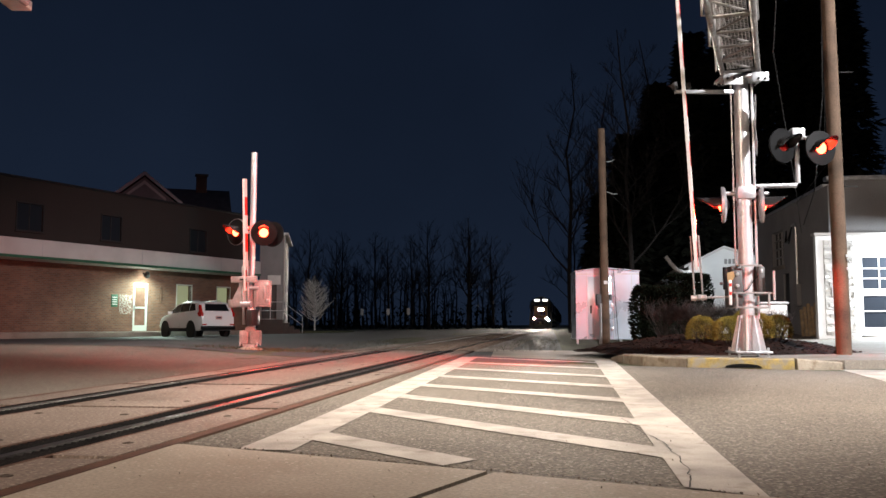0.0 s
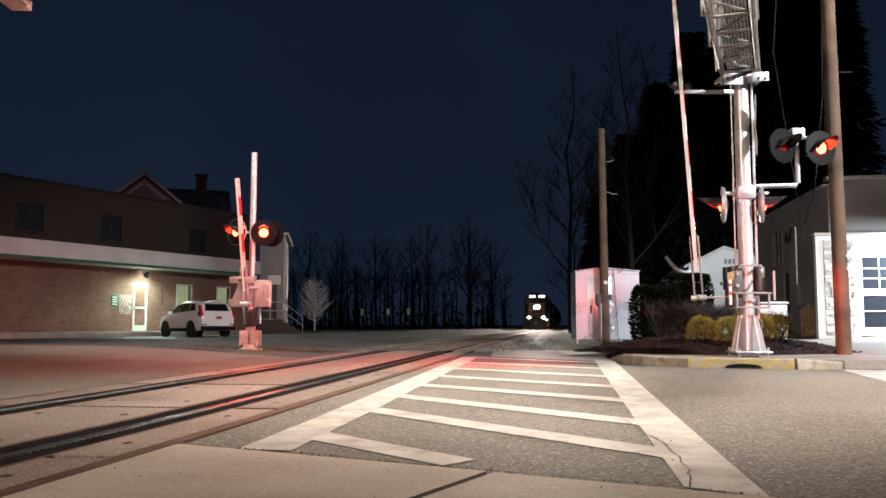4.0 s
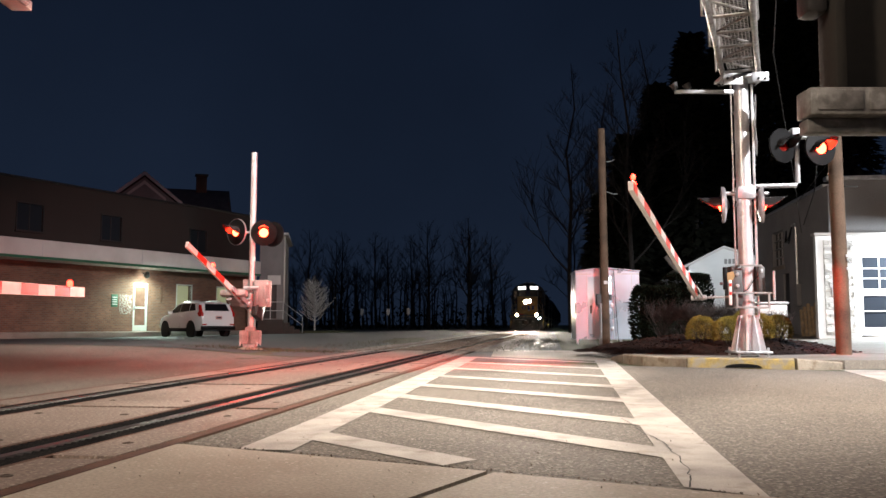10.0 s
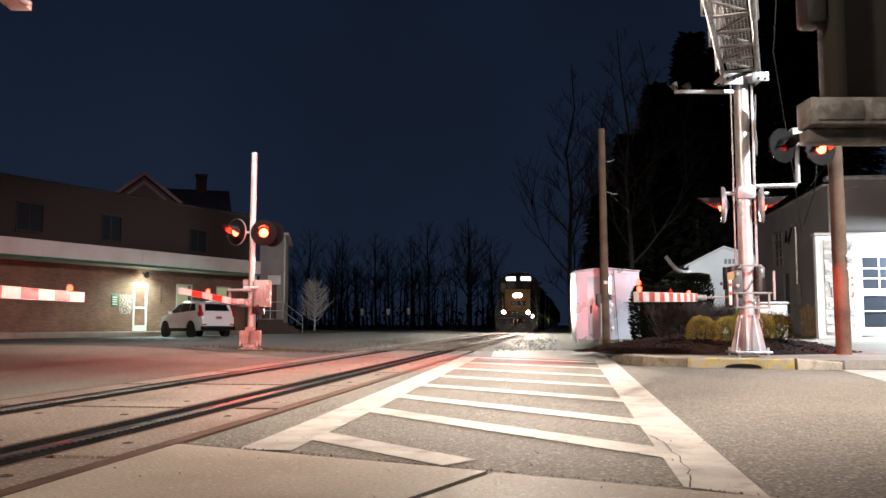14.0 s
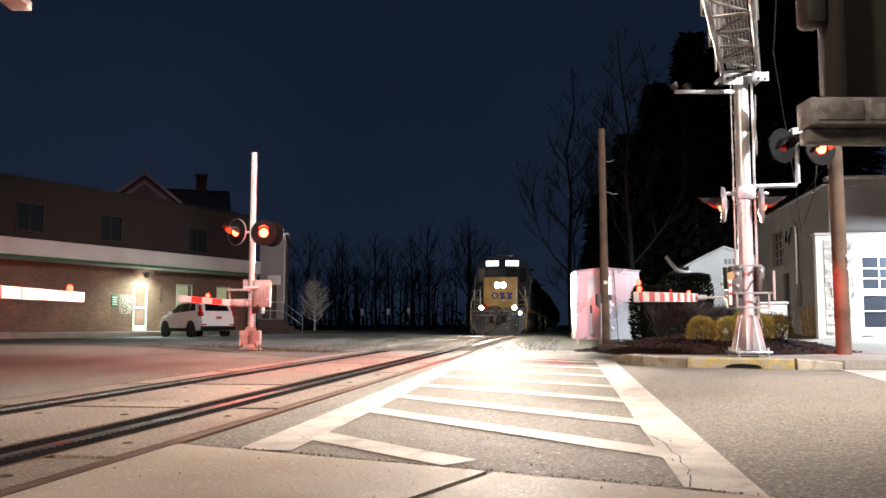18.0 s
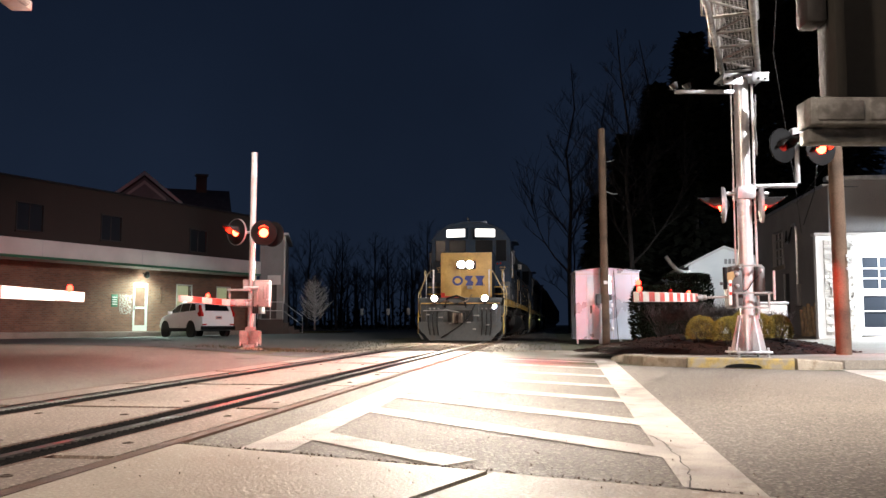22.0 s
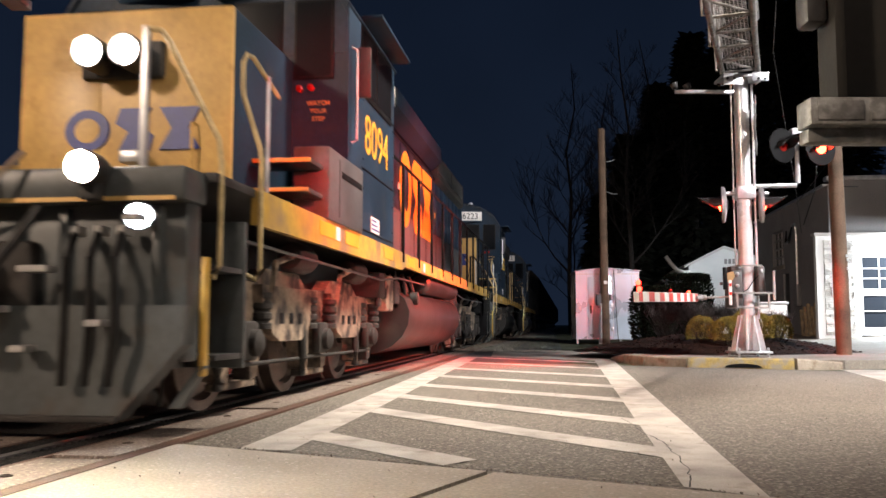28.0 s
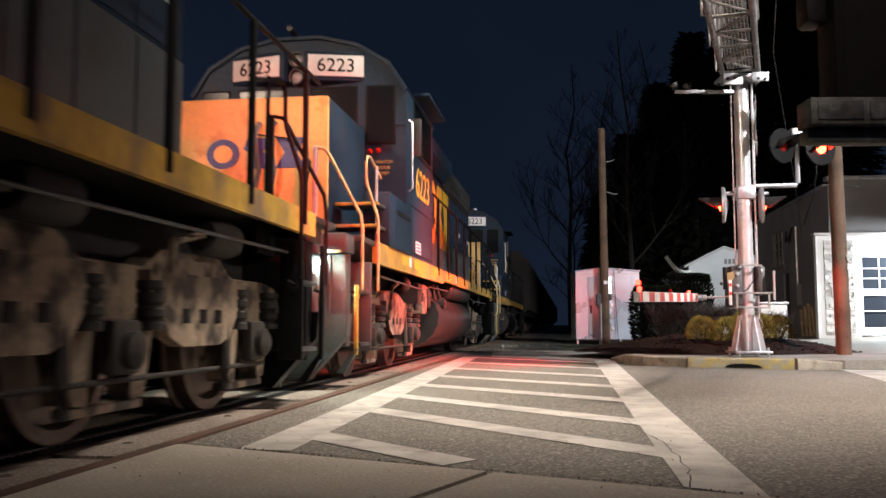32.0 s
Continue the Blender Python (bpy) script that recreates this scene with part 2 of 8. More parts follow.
MULCH_CHIP = surface("mulch_chip", (0.05, 0.021, 0.014), 0.9, vary=0.5, scale=14, fine=70, bump=0.3, spec=0.15)
GRAVEL = surface("ballast", (0.17, 0.14, 0.12), 0.9, vary=0.6, scale=8, fine=40, bump=1.0)
GRASS = surface("dry_grass", (0.06, 0.065, 0.03), 0.95, vary=0.5, scale=1.0, fine=30, bump=0.8)
KERB_YELLOW = surface("worn_yellow_paint", (0.36, 0.26, 0.085), 0.75, vary=0.5, scale=3, fine=60, bump=0.6, dirt=(0.25, 0.215, 0.16), dirt_at=0.52)
KERB_STONE = surface("kerb_concrete", (0.33, 0.28, 0.22), 0.8, vary=0.3, scale=3, fine=50, bump=0.5, dirt=(0.2, 0.15, 0.1), dirt_at=0.6)
# young tree's bark, pale because lamp light is put into the colour
LIT_BARK = surface("lit_bark", (0.5, 0.48, 0.45), 0.9, vary=0.25, scale=5, bump=0.3)
BARK = surface("bark", (0.040, 0.034, 0.031), 0.95, vary=0.4, scale=5, bump=0.5)
LEAF_GOLD = surface("golden_cypress_leaf", (0.25, 0.19, 0.024), 0.7, vary=0.5, scale=6, bump=0.0, random_tint=0.2)
LEAF_DARK = surface("dark_hedge_leaf", (0.007, 0.010, 0.0055), 0.85, vary=0.5, scale=6, bump=0.0, spec=0.08)
LEAF_RED = surface("reddish_twig", (0.04, 0.028, 0.025), 0.8, vary=0.4, scale=6, bump=0.0)
HUT = surface("aluminium_sheet", (0.60, 0.66, 0.76), 0.29, 0.5, vary=0.12, scale=1.3, fine=2.2, bump=0.12)
LOCO_BLUE = surface("dark_blue_paint", (0.010, 0.024, 0.045), 0.5, vary=0.45, scale=1.3, fine=20, bump=0.12, dirt=(0.02, 0.026, 0.034), dirt_at=0.64, spec=0.2)
LOCO_GREY = surface("grey_paint", (0.062, 0.069, 0.07), 0.42, vary=0.3, scale=1.3, fine=20, bump=0.08, dirt=(0.06, 0.05, 0.042), dirt_at=0.64)
LOCO_YELLOW = surface("loco_yellow_paint", (0.58, 0.355, 0.11), 0.45, vary=0.22, scale=1.6, fine=20, bump=0.08, dirt=(0.33, 0.17, 0.03), dirt_at=0.68)
SILL_YELLOW = surface("dirty_yellow_sill", (0.50, 0.30, 0.045), 0.5, vary=0.35, scale=0.9, fine=14, bump=0.1, dirt=(0.22, 0.14, 0.075), dirt_at=0.56)
TRUCK = surface("grimy_cast_steel", (0.024, 0.020, 0.0175), 0.75, 0.1, vary=0.45, scale=3, fine=30, bump=0.5, dirt=(0.025, 0.021, 0.018), dirt_at=0.58)
TRUCK_TAN = surface("sandy_cast_steel", (0.265, 0.197, 0.14), 0.8, 0.0, vary=0.5, scale=2.2, fine=30, bump=0.5, dirt=(0.032, 0.022, 0.018), dirt_at=0.53)
WHEEL = surface("wheel_steel", (0.17, 0.125, 0.10), 0.5, 0.4, vary=0.3, scale=4, bump=0.2)
TANK = surface("tank_paint", (0.018, 0.0165, 0.015), 0.43, vary=0.35, scale=1.2, fine=15, bump=0.1, dirt=(0.04, 0.035, 0.03), dirt_at=0.6, spec=0.5)
CAR_WHITE = surface("white_car_paint", (0.75, 0.75, 0.76), 0.22, vary=0.04, scale=1, bump=0.0)
TYRE = surface("tyre_rubber", (0.015, 0.015, 0.015), 0.8, vary=0.3, bump=0.3)
GLASS_DARK = glassy("dark_glass")
CAB_GLASS = glassy("dusty_cab_glass", (0.008, 0.009, 0.011), 0.16)
CAB_GLASS.node_tree.nodes["Principled BSDF"].inputs["Specular IOR Level"].default_value = 0.06
RED_GLASS = glassy("red_lens_glass", (0.25, 0.008, 0.006), 0.15)
RED_LIT = glow("lit_red_lens", (1.0, 0.02, 0.007), 75.0, (0.4, 0.01, 0.01))
RED_SOFT = glow("soft_red_lens", (1.0, 0.02, 0.01), 2.5, (0.4, 0.01, 0.01))
RED_SMALL = glow("lit_small_red_lens", (1.0, 0.012, 0.006), 34.0, (0.4, 0.01, 0.01))
HEADLAMP = glow("lit_headlamp", (1.0, 0.88, 0.76), 145000.0)
LENS_LIT = bpy.data.materials.new("lit_clear_lens")
LENS_LIT.use_nodes = True
ln, lk = LENS_LIT.node_tree.nodes, LENS_LIT.node_tree.links
l_clear, l_glow, l_add = ln.new("ShaderNodeBsdfTransparent"), ln.new("ShaderNodeEmission"), ln.new("ShaderNodeAddShader")
l_glow.inputs["Color"].default_value, l_glow.inputs["Strength"].default_value = (1.0, 0.86, 0.68, 1), 45.0
lk.new(l_clear.outputs[0], l_add.inputs[0])
lk.new(l_glow.outputs[0], l_add.inputs[1])
lk.new(l_add.outputs[0], ln["Material Output"].inputs["Surface"])
STEP_LIGHT = glow("lit_step_lamp", (0.72, 0.88, 1.0), 900.0)
STEP_GREEN = glow("lit_green_white_step_lamp", (0.72, 1.0, 0.84), 650.0)
DITCHLAMP = glow("lit_ditch_lamp", (1.0, 0.82, 0.6), 3600.0)
BOARD_LIT = glow("lit_number_board", (1.0, 0.95, 0.88), 2.2, (0.7, 0.7, 0.68))
TUBE_WHITE = glow("lit_wall_lamp", (0.85, 1.0, 0.9), 40.0)
LANDING = surface("dark_stained_timber", (0.045, 0.03, 0.026), 0.85, vary=0.35, scale=3, fine=30, bump=0.3)

# ---- setting ----
RX, RY, NX, NY = 0.87, -0.49, 0.49, 0.87     # along the road, and across it


def road_at(a, n):
    return (a * RX + n * NX, a * RY + n * NY)


def sheet(bm, p00, p10, p11, p01, nx, ny, off, drop=0.0):
    """A four-cornered patch that follows the ground, off metres above it."""
    rows = []
    for j in range(ny + 1):
        v = j / ny
        row = []
        for i in range(nx + 1):
            u = i / nx
            x = (1 - u) * (1 - v) * p00[0] + u * (1 - v) * p10[0] + u * v * p11[0] + (1 - u) * v * p01[0]
            y = (1 - u) * (1 - v) * p00[1] + u * (1 - v) * p10[1] + u * v * p11[1] + (1 - u) * v * p01[1]
            row.append(bm.verts.new((x, y, gz(x, y) + off)))
        rows.append(row)
    for j in range(ny):
        for i in range(nx):
            bm.faces.new((rows[j][i], rows[j][i + 1], rows[j + 1][i + 1], rows[j + 1][i]))
    if drop:
        rim = rows[0] + [r[-1] for r in rows[1:]] + rows[-1][::-1][1:] + [r[0] for r in rows[::-1][1:-1]]
        low = [bm.verts.new(v.co - Vector((0, 0, drop))) for v in rim]
        n = len(rim)
        for k in range(n):
            bm.faces.new((rim[k], low[k], low[(k + 1) % n], rim[(k + 1) % n]))
    return bm


def ground():
    xs = [-3000, -800, -250, -120] + [-70 + 2.5 * i for i in range(57)] + [120, 250, 800, 3000]
    ys = [-3000, -300, -60, -20] + [-10 + 1.0 * i for i in range(80)] + [80, 100, 150, 300, 900, 3000]
    verts = [(x, y, gz(x, y) - 0.012) for y in ys for x in xs]
    w = len(xs)
    faces = [(j * w + i, j * w + i + 1, (j + 1) * w + i + 1, (j + 1) * w + i) for j in range(len(ys) - 1) for i in range(w - 1)]
    me = bpy.data.meshes.new("ground")
    me.from_pydata(verts, [], faces)
    me.materials.append(GRASS)
    tagged(new("ground", me), "dark rough grass and earth beyond the road", "ground", kind="structure")


ground()
road = part("road", sheet(bmesh.new(), road_at(-70, 3.5), road_at(70, 3.5), road_at(70, 13.3), road_at(-70, 13.3), 140, 12, 0.004), ASPHALT)
tagged(road, "worn grey asphalt road across the railway", "road", kind="structure")
lot = part("parking_lot", sheet(bmesh.new(), road_at(-5.3, 13.6), road_at(-60, 13.6), road_at(-60, 62), (9.5, 75), 40, 40, 0.0), LOT)
tagged(lot, "dark asphalt parking lot beside the brick building", "parking lot", kind="structure")
lot2 = part("forecourt", sheet(bmesh.new(), (7.3, 15.75), (40, 4), (46, 40), (8.6, 40), 20, 20, 0.124, 0.14), CONCRETE)
tagged(lot2, "pale lit concrete forecourt before the garage", "forecourt", kind="structure")

# concrete apron at the near side, in slabs with open joints
apron = thing("pavement", pose(0, 0, 0), "smooth tan concrete apron in large slabs beside the road", "pavement", kind="structure")
part("slab", sheet(bmesh.new(), along(-3, 1.29)[:2], (-2.62, -1.28), (0.195, 3.925), (-1.47, 4.83), 6, 10, 0.016, 0.05), CONCRETE, apron)
part("slab", sheet(bmesh.new(), (-2.585, -1.3), (3.0, -4.4), (4.4, 1.6), (0.225, 3.905), 8, 10, 0.014, 0.05), CONCRETE, apron)
part("slab", sheet(bmesh.new(), (3.03, -4.4), (12.0, -9.4), (13.0, -3.1), (4.43, 1.58), 8, 8, 0.016, 0.05), CONCRETE, apron)
part("slab", sheet(bmesh.new(), along(-12, 1.29)[:2], (-4.0, -8.0), (-2.62, -1.33), along(-3.04, 1.29)[:2], 6, 6, 0.014, 0.05), CONCRETE, apron)

# the track: rails, rubber seals with ribs, concrete crossing panels
track = thing("railway_track", pose(*along(0), 0, 0, TURN), "single railway track through concrete crossing panels and black rubber seals", "railway track", kind="structure")


def gt(x, s):
    p = along(s, x)
    return gz(p[0], p[1])


def strip(x0, x1, s0, s1, z, n, drop=0.03):
    """A long strip in the track's space, following the ground."""
    bm = bmesh.new()
    rows = []
    for i in range(n + 1):
        s = s0 + (s1 - s0) * i / n
        a, b = gt(x0, s), gt(x1, s)
        g = gt(0, s) if abs(x0) < 1.3 else None
        rows.append([bm.verts.new(c) for c in ((x0, s, (g or a) + z - drop), (x0, s, (g or a) + z), (x1, s, (g or b) + z), (x1, s, (g or b) + z - drop))])
    for q0, q1 in zip(rows, rows[1:]):
        for k in range(3):
            bm.faces.new((q0[k], q0[k + 1], q1[k + 1], q1[k]))
    bm.faces.new(rows[0][::-1])
    bm.faces.new(rows[-1])
    return bm


def ribs(x0, x1, s0, s1, z, step=0.07):
    bm = bmesh.new()
    prev = None
    n = int((s1 - s0) / step) * 2
    for i in range(n + 1):
        s = s0 + i * step / 2
        h = gt(0, s) + z + (0.012 if i % 2 else -0.012)
        row = [bm.verts.new((x0, s, h)), bm.verts.new((x1, s, h))]
        if prev:
            bm.faces.new((prev[0], prev[1], row[1], row[0]))
        prev = row
    return bm


S_NEAR, S_FAR = -9.0, 20.4
for side in (-1, 1):
    part("rail", strip(side * 0.755 - 0.03, side * 0.755 + 0.03, -12, 60, 0.032, 60, 0.1), RAIL_TOP, track, "polished steel rail head")
    part("rail", strip(side * 0.755 - 0.036, side * 0.755 + 0.036, 60, 420, 0.03, 40, 0.1), RAIL_TOP, track, "polished steel rail head")
    a, b = sorted((side * 0.53, side * 0.722))
    part("rubber_seal", ribs(a, b, S_NEAR, S_FAR, 0.010), RUBBER, track, "ribbed black rubber flangeway seal")
    a, b = sorted((side * 0.788, side * 0.91))
    part("rubber_seal", ribs(a, b, S_NEAR, S_FAR, 0.014), RUBBER, track, "ribbed black rubber field seal")
    a, b = sorted((side * 1.272, side * 1.352))
    part("edge_angle", strip(a, b, S_NEAR, S_FAR, 0.019, 24, 0.05), RUST_STEEL, track, "rusty steel edge angle")
    a, b = sorted((side * 0.912, side * 0.945))
    part("edge_angle", strip(a, b, S_NEAR, S_FAR, 0.021, 24, 0.05), RUST_STEEL, track)
    a, b = sorted((side * 0.49, side * 0.527))
    part("edge_angle", strip(a, b, S_NEAR, S_FAR, 0.021, 24, 0.05), RUST_STEEL, track)
for a, b in ((-0.487, 0.487), (0.948, 1.27), (-1.27, -0.948)):
    part("joint_bed", strip(a, b, S_NEAR, S_FAR, 0.006, 24, 0.03), RUST_STEEL, track, "rusty bed in the open panel joints")
JOINT = 6.93
first = JOINT - 2.44 * 7
for i in range(13):
    s0 = first + 2.44 * i + 0.045
    s1 = min(s0 + 2.35, S_FAR)
    if s1 - s0 < 0.4 or s0 < S_NEAR - 2.5:
        continue
    part("crossing_panel", strip(-0.488, 0.488, s0, s1, 0.022 + 0.002 * (i % 3), 3, 0.08), PANEL, track)
    part("crossing_panel", strip(0.947, 1.27, s0, s1, 0.021 + 0.002 * ((i + 1) % 3), 3, 0.08), PANEL, track)
    part("crossing_panel", strip(-1.27, -0.947, s0, s1, 0.021, 3, 0.08), PANEL, track)
# lag bolt pockets let into the panels
pocket = None
for i in range(13):
    for x in (-0.33, 0.33, 1.1):
        for ds in (0.5, 1.9):
            s = first + 2.44 * i + ds
            if not (1.0 < s < 20):
                continue
            at = pose(x, s, gt(0, s) + 0.0265)
            if pocket is None:
                pocket = part("bolt_pocket", lathe(bmesh.new(), [(0.03, -0.01), (0.03, 0.0), (0.02, 0.001), (0.02, -0.004)], 10), POCKET, track, at=at)
            else:
                again(pocket, track, at)
# ballast and ties beyond the crossing
bal = part("ballast", strip(-2.1, 2.1, 20.45, 420, 0.0, 60, 0.05), GRAVEL, track, "brown crushed stone ballast")
bal["kind"] = "stuff"
rng = random.Random(5)
bm = bmesh.new()
for i in range(5200):
    s = 20.6 + 26 * rng.random() ** 1.5
    x = rng.uniform(-3.0, 2.9)
    r = rng.uniform(0.008, 0.022)
    c = Vector((x, s, gt(x, s) + r * 0.4))
    vs = [bm.verts.new(c + Vector((rng.uniform(-1, 1), rng.uniform(-1, 1), q)) * r) for q in (1, 0.2, 0.1, -0.5)]
    for f in ((0, 1, 2), (0, 2, 3), (0, 3, 1), (1, 3, 2)):
        bm.faces.new([vs[q] for q in f])
st = part("stones", bm, GRAVEL, track, "loose ballast stones")
st["kind"] = "stuff"
tie = None
for i in range(60):
    s = 20.7 + 0.55 * i
    at = pose(0, s, gt(0, s) - 0.06)
    if tie is None:
        tie = part("tie", box(bmesh.new(), -1.3, 1.3, -0.11, 0.11, -0.08, 0.07, 0.01), WOOD_POLE, track, at=at)
    else:
        again(tie, track, at)

# crosswalk: two edge lines and slanting bars of thick white paint
walkway = thing("crosswalk", pose(0, 0, 0), "worn white painted crosswalk with slanting bars on asphalt", "crosswalk", kind="structure")


def left_in(y):
    return (-1.34 + 0.12 * y, y)


def left_out(y):
    return (-1.63 + 0.118 * y, y)


def right_in(y):
    return (0.46 + 0.143 * y, y)


def right_out(y):
    return (0.75 + 0.146 * y, y)


part("edge_line", sheet(bmesh.new(), left_out(4.66), (-0.79, 4.6), left_in(16.9), left_out(16.9), 2, 24, 0.010), WHITE_LINE, walkway)
part("edge_line", sheet(bmesh.new(), right_in(3.58), right_out(3.36), right_out(15.4), right_in(15.6), 2, 24, 0.010), WHITE_LINE, walkway)
for yl, yr in ((6.95, 4.75), (8.2, 6.15), (9.6, 7.8), (11.15, 9.4), (12.95, 11.1), (14.8, 12.95), (16.8, 14.8)):
    part("bar", sheet(bmesh.new(), left_in(yl - 0.36), right_in(yr - 0.38), right_in(yr), left_in(yl), 12, 2, 0.0095), WHITE_LINE, walkway)
part("bar", sheet(bmesh.new(), (-0.75, 5.03), (0.0, 4.12), (0.165, 4.3), (-0.70, 5.38), 8, 2, 0.0095), WHITE_LINE, walkway)
stop_line = part("stop_line", sheet(bmesh.new(), (5.62, 12.4), (4.95, 9.7), (5.75, 9.5), (6.5, 12.3), 8, 4, 0.010), WHITE_LINE)
tagged(stop_line, "broad white stop line on the asphalt", "road marking", kind="structure")

# kerb stones, raised pavement, mulch bed
kerb = thing("kerb", pose(0, 0, 0), "worn concrete kerb stones, one stretch painted yellow", "kerb", kind="structure")
KERB = [((2.98, 15.6), (3.0, 14.6)), ((3.0, 14.6), (3.16, 13.85)), ((3.16, 13.85), (3.64, 13.12)), ((3.65, 13.11), (5.12, 12.72)), ((5.14, 12.71), (5.8, 12.68))]
for i, (a, b) in enumerate(KERB):
    bm = bmesh.new()
    d = (Vector(b) - Vector(a)).normalized() * 0.012
    a2, b2 = Vector(a) + d, Vector(b) - d
    nrm = Vector((-d.y, d.x)).normalized()
    h0 = 0.15 if i else 0.06
    h1 = 0.15 if i < 4 else 0.10
    q = []
    for p, h in ((a2, h0), (b2, h1)):
        for off, zz in ((0.0, -0.05), (0.015, h - 0.02), (0.035, h), (0.17, h), (0.17, -0.05)):
            w = p + nrm * off
            q.append(bm.verts.new((w.x, w.y, gz(w.x, w.y) + zz)))
    for k in range(5):
        bm.faces.new((q[k], q[(k + 1) % 5], q[5 + (k + 1) % 5], q[5 + k]))
    bm.faces.new(q[4::-1])
    bm.faces.new(q[5:])
    part("kerb_stone", bm, KERB_YELLOW if i == 3 else KERB_STONE, kerb, "kerb stone in worn yellow paint" if i == 3 else "")
walk_r = part("footway", sheet(bmesh.new(), (3.17, 14.7), (5.9, 12.86), (11.5, 13.6), (4.5, 20), 10, 10, 0.12, 0.14), CONCRETE)
tagged(walk_r, "concrete footway behind the kerb", "footway", kind="structure")
flush = part("corner_pavement", sheet(bmesh.new(), (0.95, 17.2), (3.16, 14.6), (4.55, 20.2), (1.25, 21.4), 8, 8, 0.006), CONCRETE)
tagged(flush, "flush pale concrete pavement at the corner by the track", "pavement", kind="structure")
# drain mouth under the kerb
drain = part("drain_inlet", prism(bmesh.new(), [(0.26 * math.cos(math.pi * k / 14), 0.058 * math.sin(math.pi * k / 14)) for k in range(15)], "y", -0.012, 0.05), BLACK, at=pose(4.42, 12.895, gz(4.4, 12.9) + 0.012, 0, 0, -14.8))
tagged(drain, "black drain mouth under the kerb", "drain", kind="structure")


def mound():
    bm = bmesh.new()
    rows = []
    cx, cy, ax, ay = 5.3, 17.1, 2.75, 2.2
    for j in range(14):
        r = j / 13
        row = []
        for i in range(48):
            a = 2 * math.pi * i / 48
            x, y = cx + ax * r * math.cos(a), cy + ay * r * math.sin(a)
            z = gz(x, y) + 0.11 + 0.34 * (1 - r * r) ** 1.3 + 0.04 * noise.noise(Vector((x * 2, y * 2, 0)))
            row.append(bm.verts.new((x, y, z)))
        rows.append(row)
    for q0, q1 in zip(rows, rows[1:]):
        for i in range(48):
            bm.faces.new((q0[i], q0[(i + 1) % 48], q1[(i + 1) % 48], q1[i]))
    bmesh.ops.remove_doubles(bm, verts=bm.verts, dist=0.0005)
    tagged(part("mulch_bed", bm, MULCH), "mound of dark reddish mulch planted with shrubs", "planting bed", kind="structure")


mound()
rng = random.Random(41)
bm = bmesh.new()
for i in range(5200):
    a, q = rng.uniform(0, 6.283), math.sqrt(rng.random())
    x, y = 5.3 + 2.72 * q * math.cos(a), 17.1 + 2.16 * q * math.sin(a)
    z = gz(x, y) + 0.11 + 0.34 * max(0.0, 1 - q * q) ** 1.3 + 0.04 * noise.noise(Vector((x * 2, y * 2, 0)))
    l, w, t = rng.uniform(0.02, 0.06), rng.uniform(0.006, 0.014), rng.uniform(0, 6.283)
    u, v = Vector((math.cos(t), math.sin(t), rng.uniform(-0.4, 0.4))) * l, Vector((-math.sin(t), math.cos(t), rng.uniform(-0.3, 0.3))) * w
    c = Vector((x, y, z + 0.008))
    bm.faces.new([bm.verts.new(c + p) for p in (-u - v, u - v, u * 0.9 + v, -u * 0.8 + v)])
tagged(part("mulch_chips", bm, MULCH_CHIP), "loose reddish bark chips on the planting bed", "mulch", kind="stuff")

# ---- crossing signals ----
def lens_lamp(parent, m, lit=True, r=0.285, mat=None, shell=None):
    """A flashing lamp: black round background, hood, red lens. It faces -y in its space."""
    head = part("lamp_head", lathe(bmesh.new(), [(0.0, 0.03), (r, 0.02), (r + 0.006, 0.0), (r, -0.012), (0.0, -0.015)], 28, pose(0, 0, 0, 90)), BLACK, parent, "black round lamp background", at=m)
    bm = bmesh.new()
    lathe(bm, [(0.0, 0.11), (0.07, 0.10), (0.12, 0.05), (0.125, -0.02), (0.0, -0.02)], 20, pose(0, 0, 0, -90))
    part("housing", bm, BLACK, head)
    if shell:
        part("back_shell", lathe(bmesh.new(), [(0.10, 0.075), (r - 0.02, 0.05), (r + 0.012, 0.028), (r + 0.012, -0.014), (r + 0.007, -0.014), (r + 0.007, 0.024), (0.1, 0.028)], 28, pose(0, 0, 0, -90)), shell, head, "galvanised back of the lamp")
    bm = bmesh.new()
    n = 14
    ring = []
    for i in range(n + 1):
        a = radians(-15 + 210 * i / n)
        ring.append((math.cos(a), math.sin(a)))
    for r0, r1 in ((0.135, 0.127),):
        q = []
        for c, s in ring:
            depth = 0.10 + 0.27 * clamp((s + 0.3) / 1.3)
            q.append([bm.verts.new((r0 * c, -0.02, r0 * s)), bm.verts.new((r0 * c, -0.02 - depth, r0 * s)), bm.verts.new((r1 * c, -0.02 - depth, r1 * s)), bm.verts.new((r1 * c, -0.02, r1 * s))])
        for u, v in zip(q, q[1:]):
            for k in range(4):
                bm.faces.new((u[k], u[(k + 1) % 4], v[(k + 1) % 4], v[k]))
        bm.faces.new(q[0])
        bm.faces.new(q[-1][::-1])
    part("hood", bm, HOOD_PAINT, head)
    part("lens", lathe(bmesh.new(), [(0.0, 0.05), (0.05, 0.045), (0.095, 0.02), (0.105, 0.0), (0.0, 0.0)], 20, pose(0, 0, 0, 90)), mat or (RED_LIT if lit else RED_GLASS), head, "glowing red lens" if lit else "dark red lens", at=pose(0, -0.015, 0))
    return head


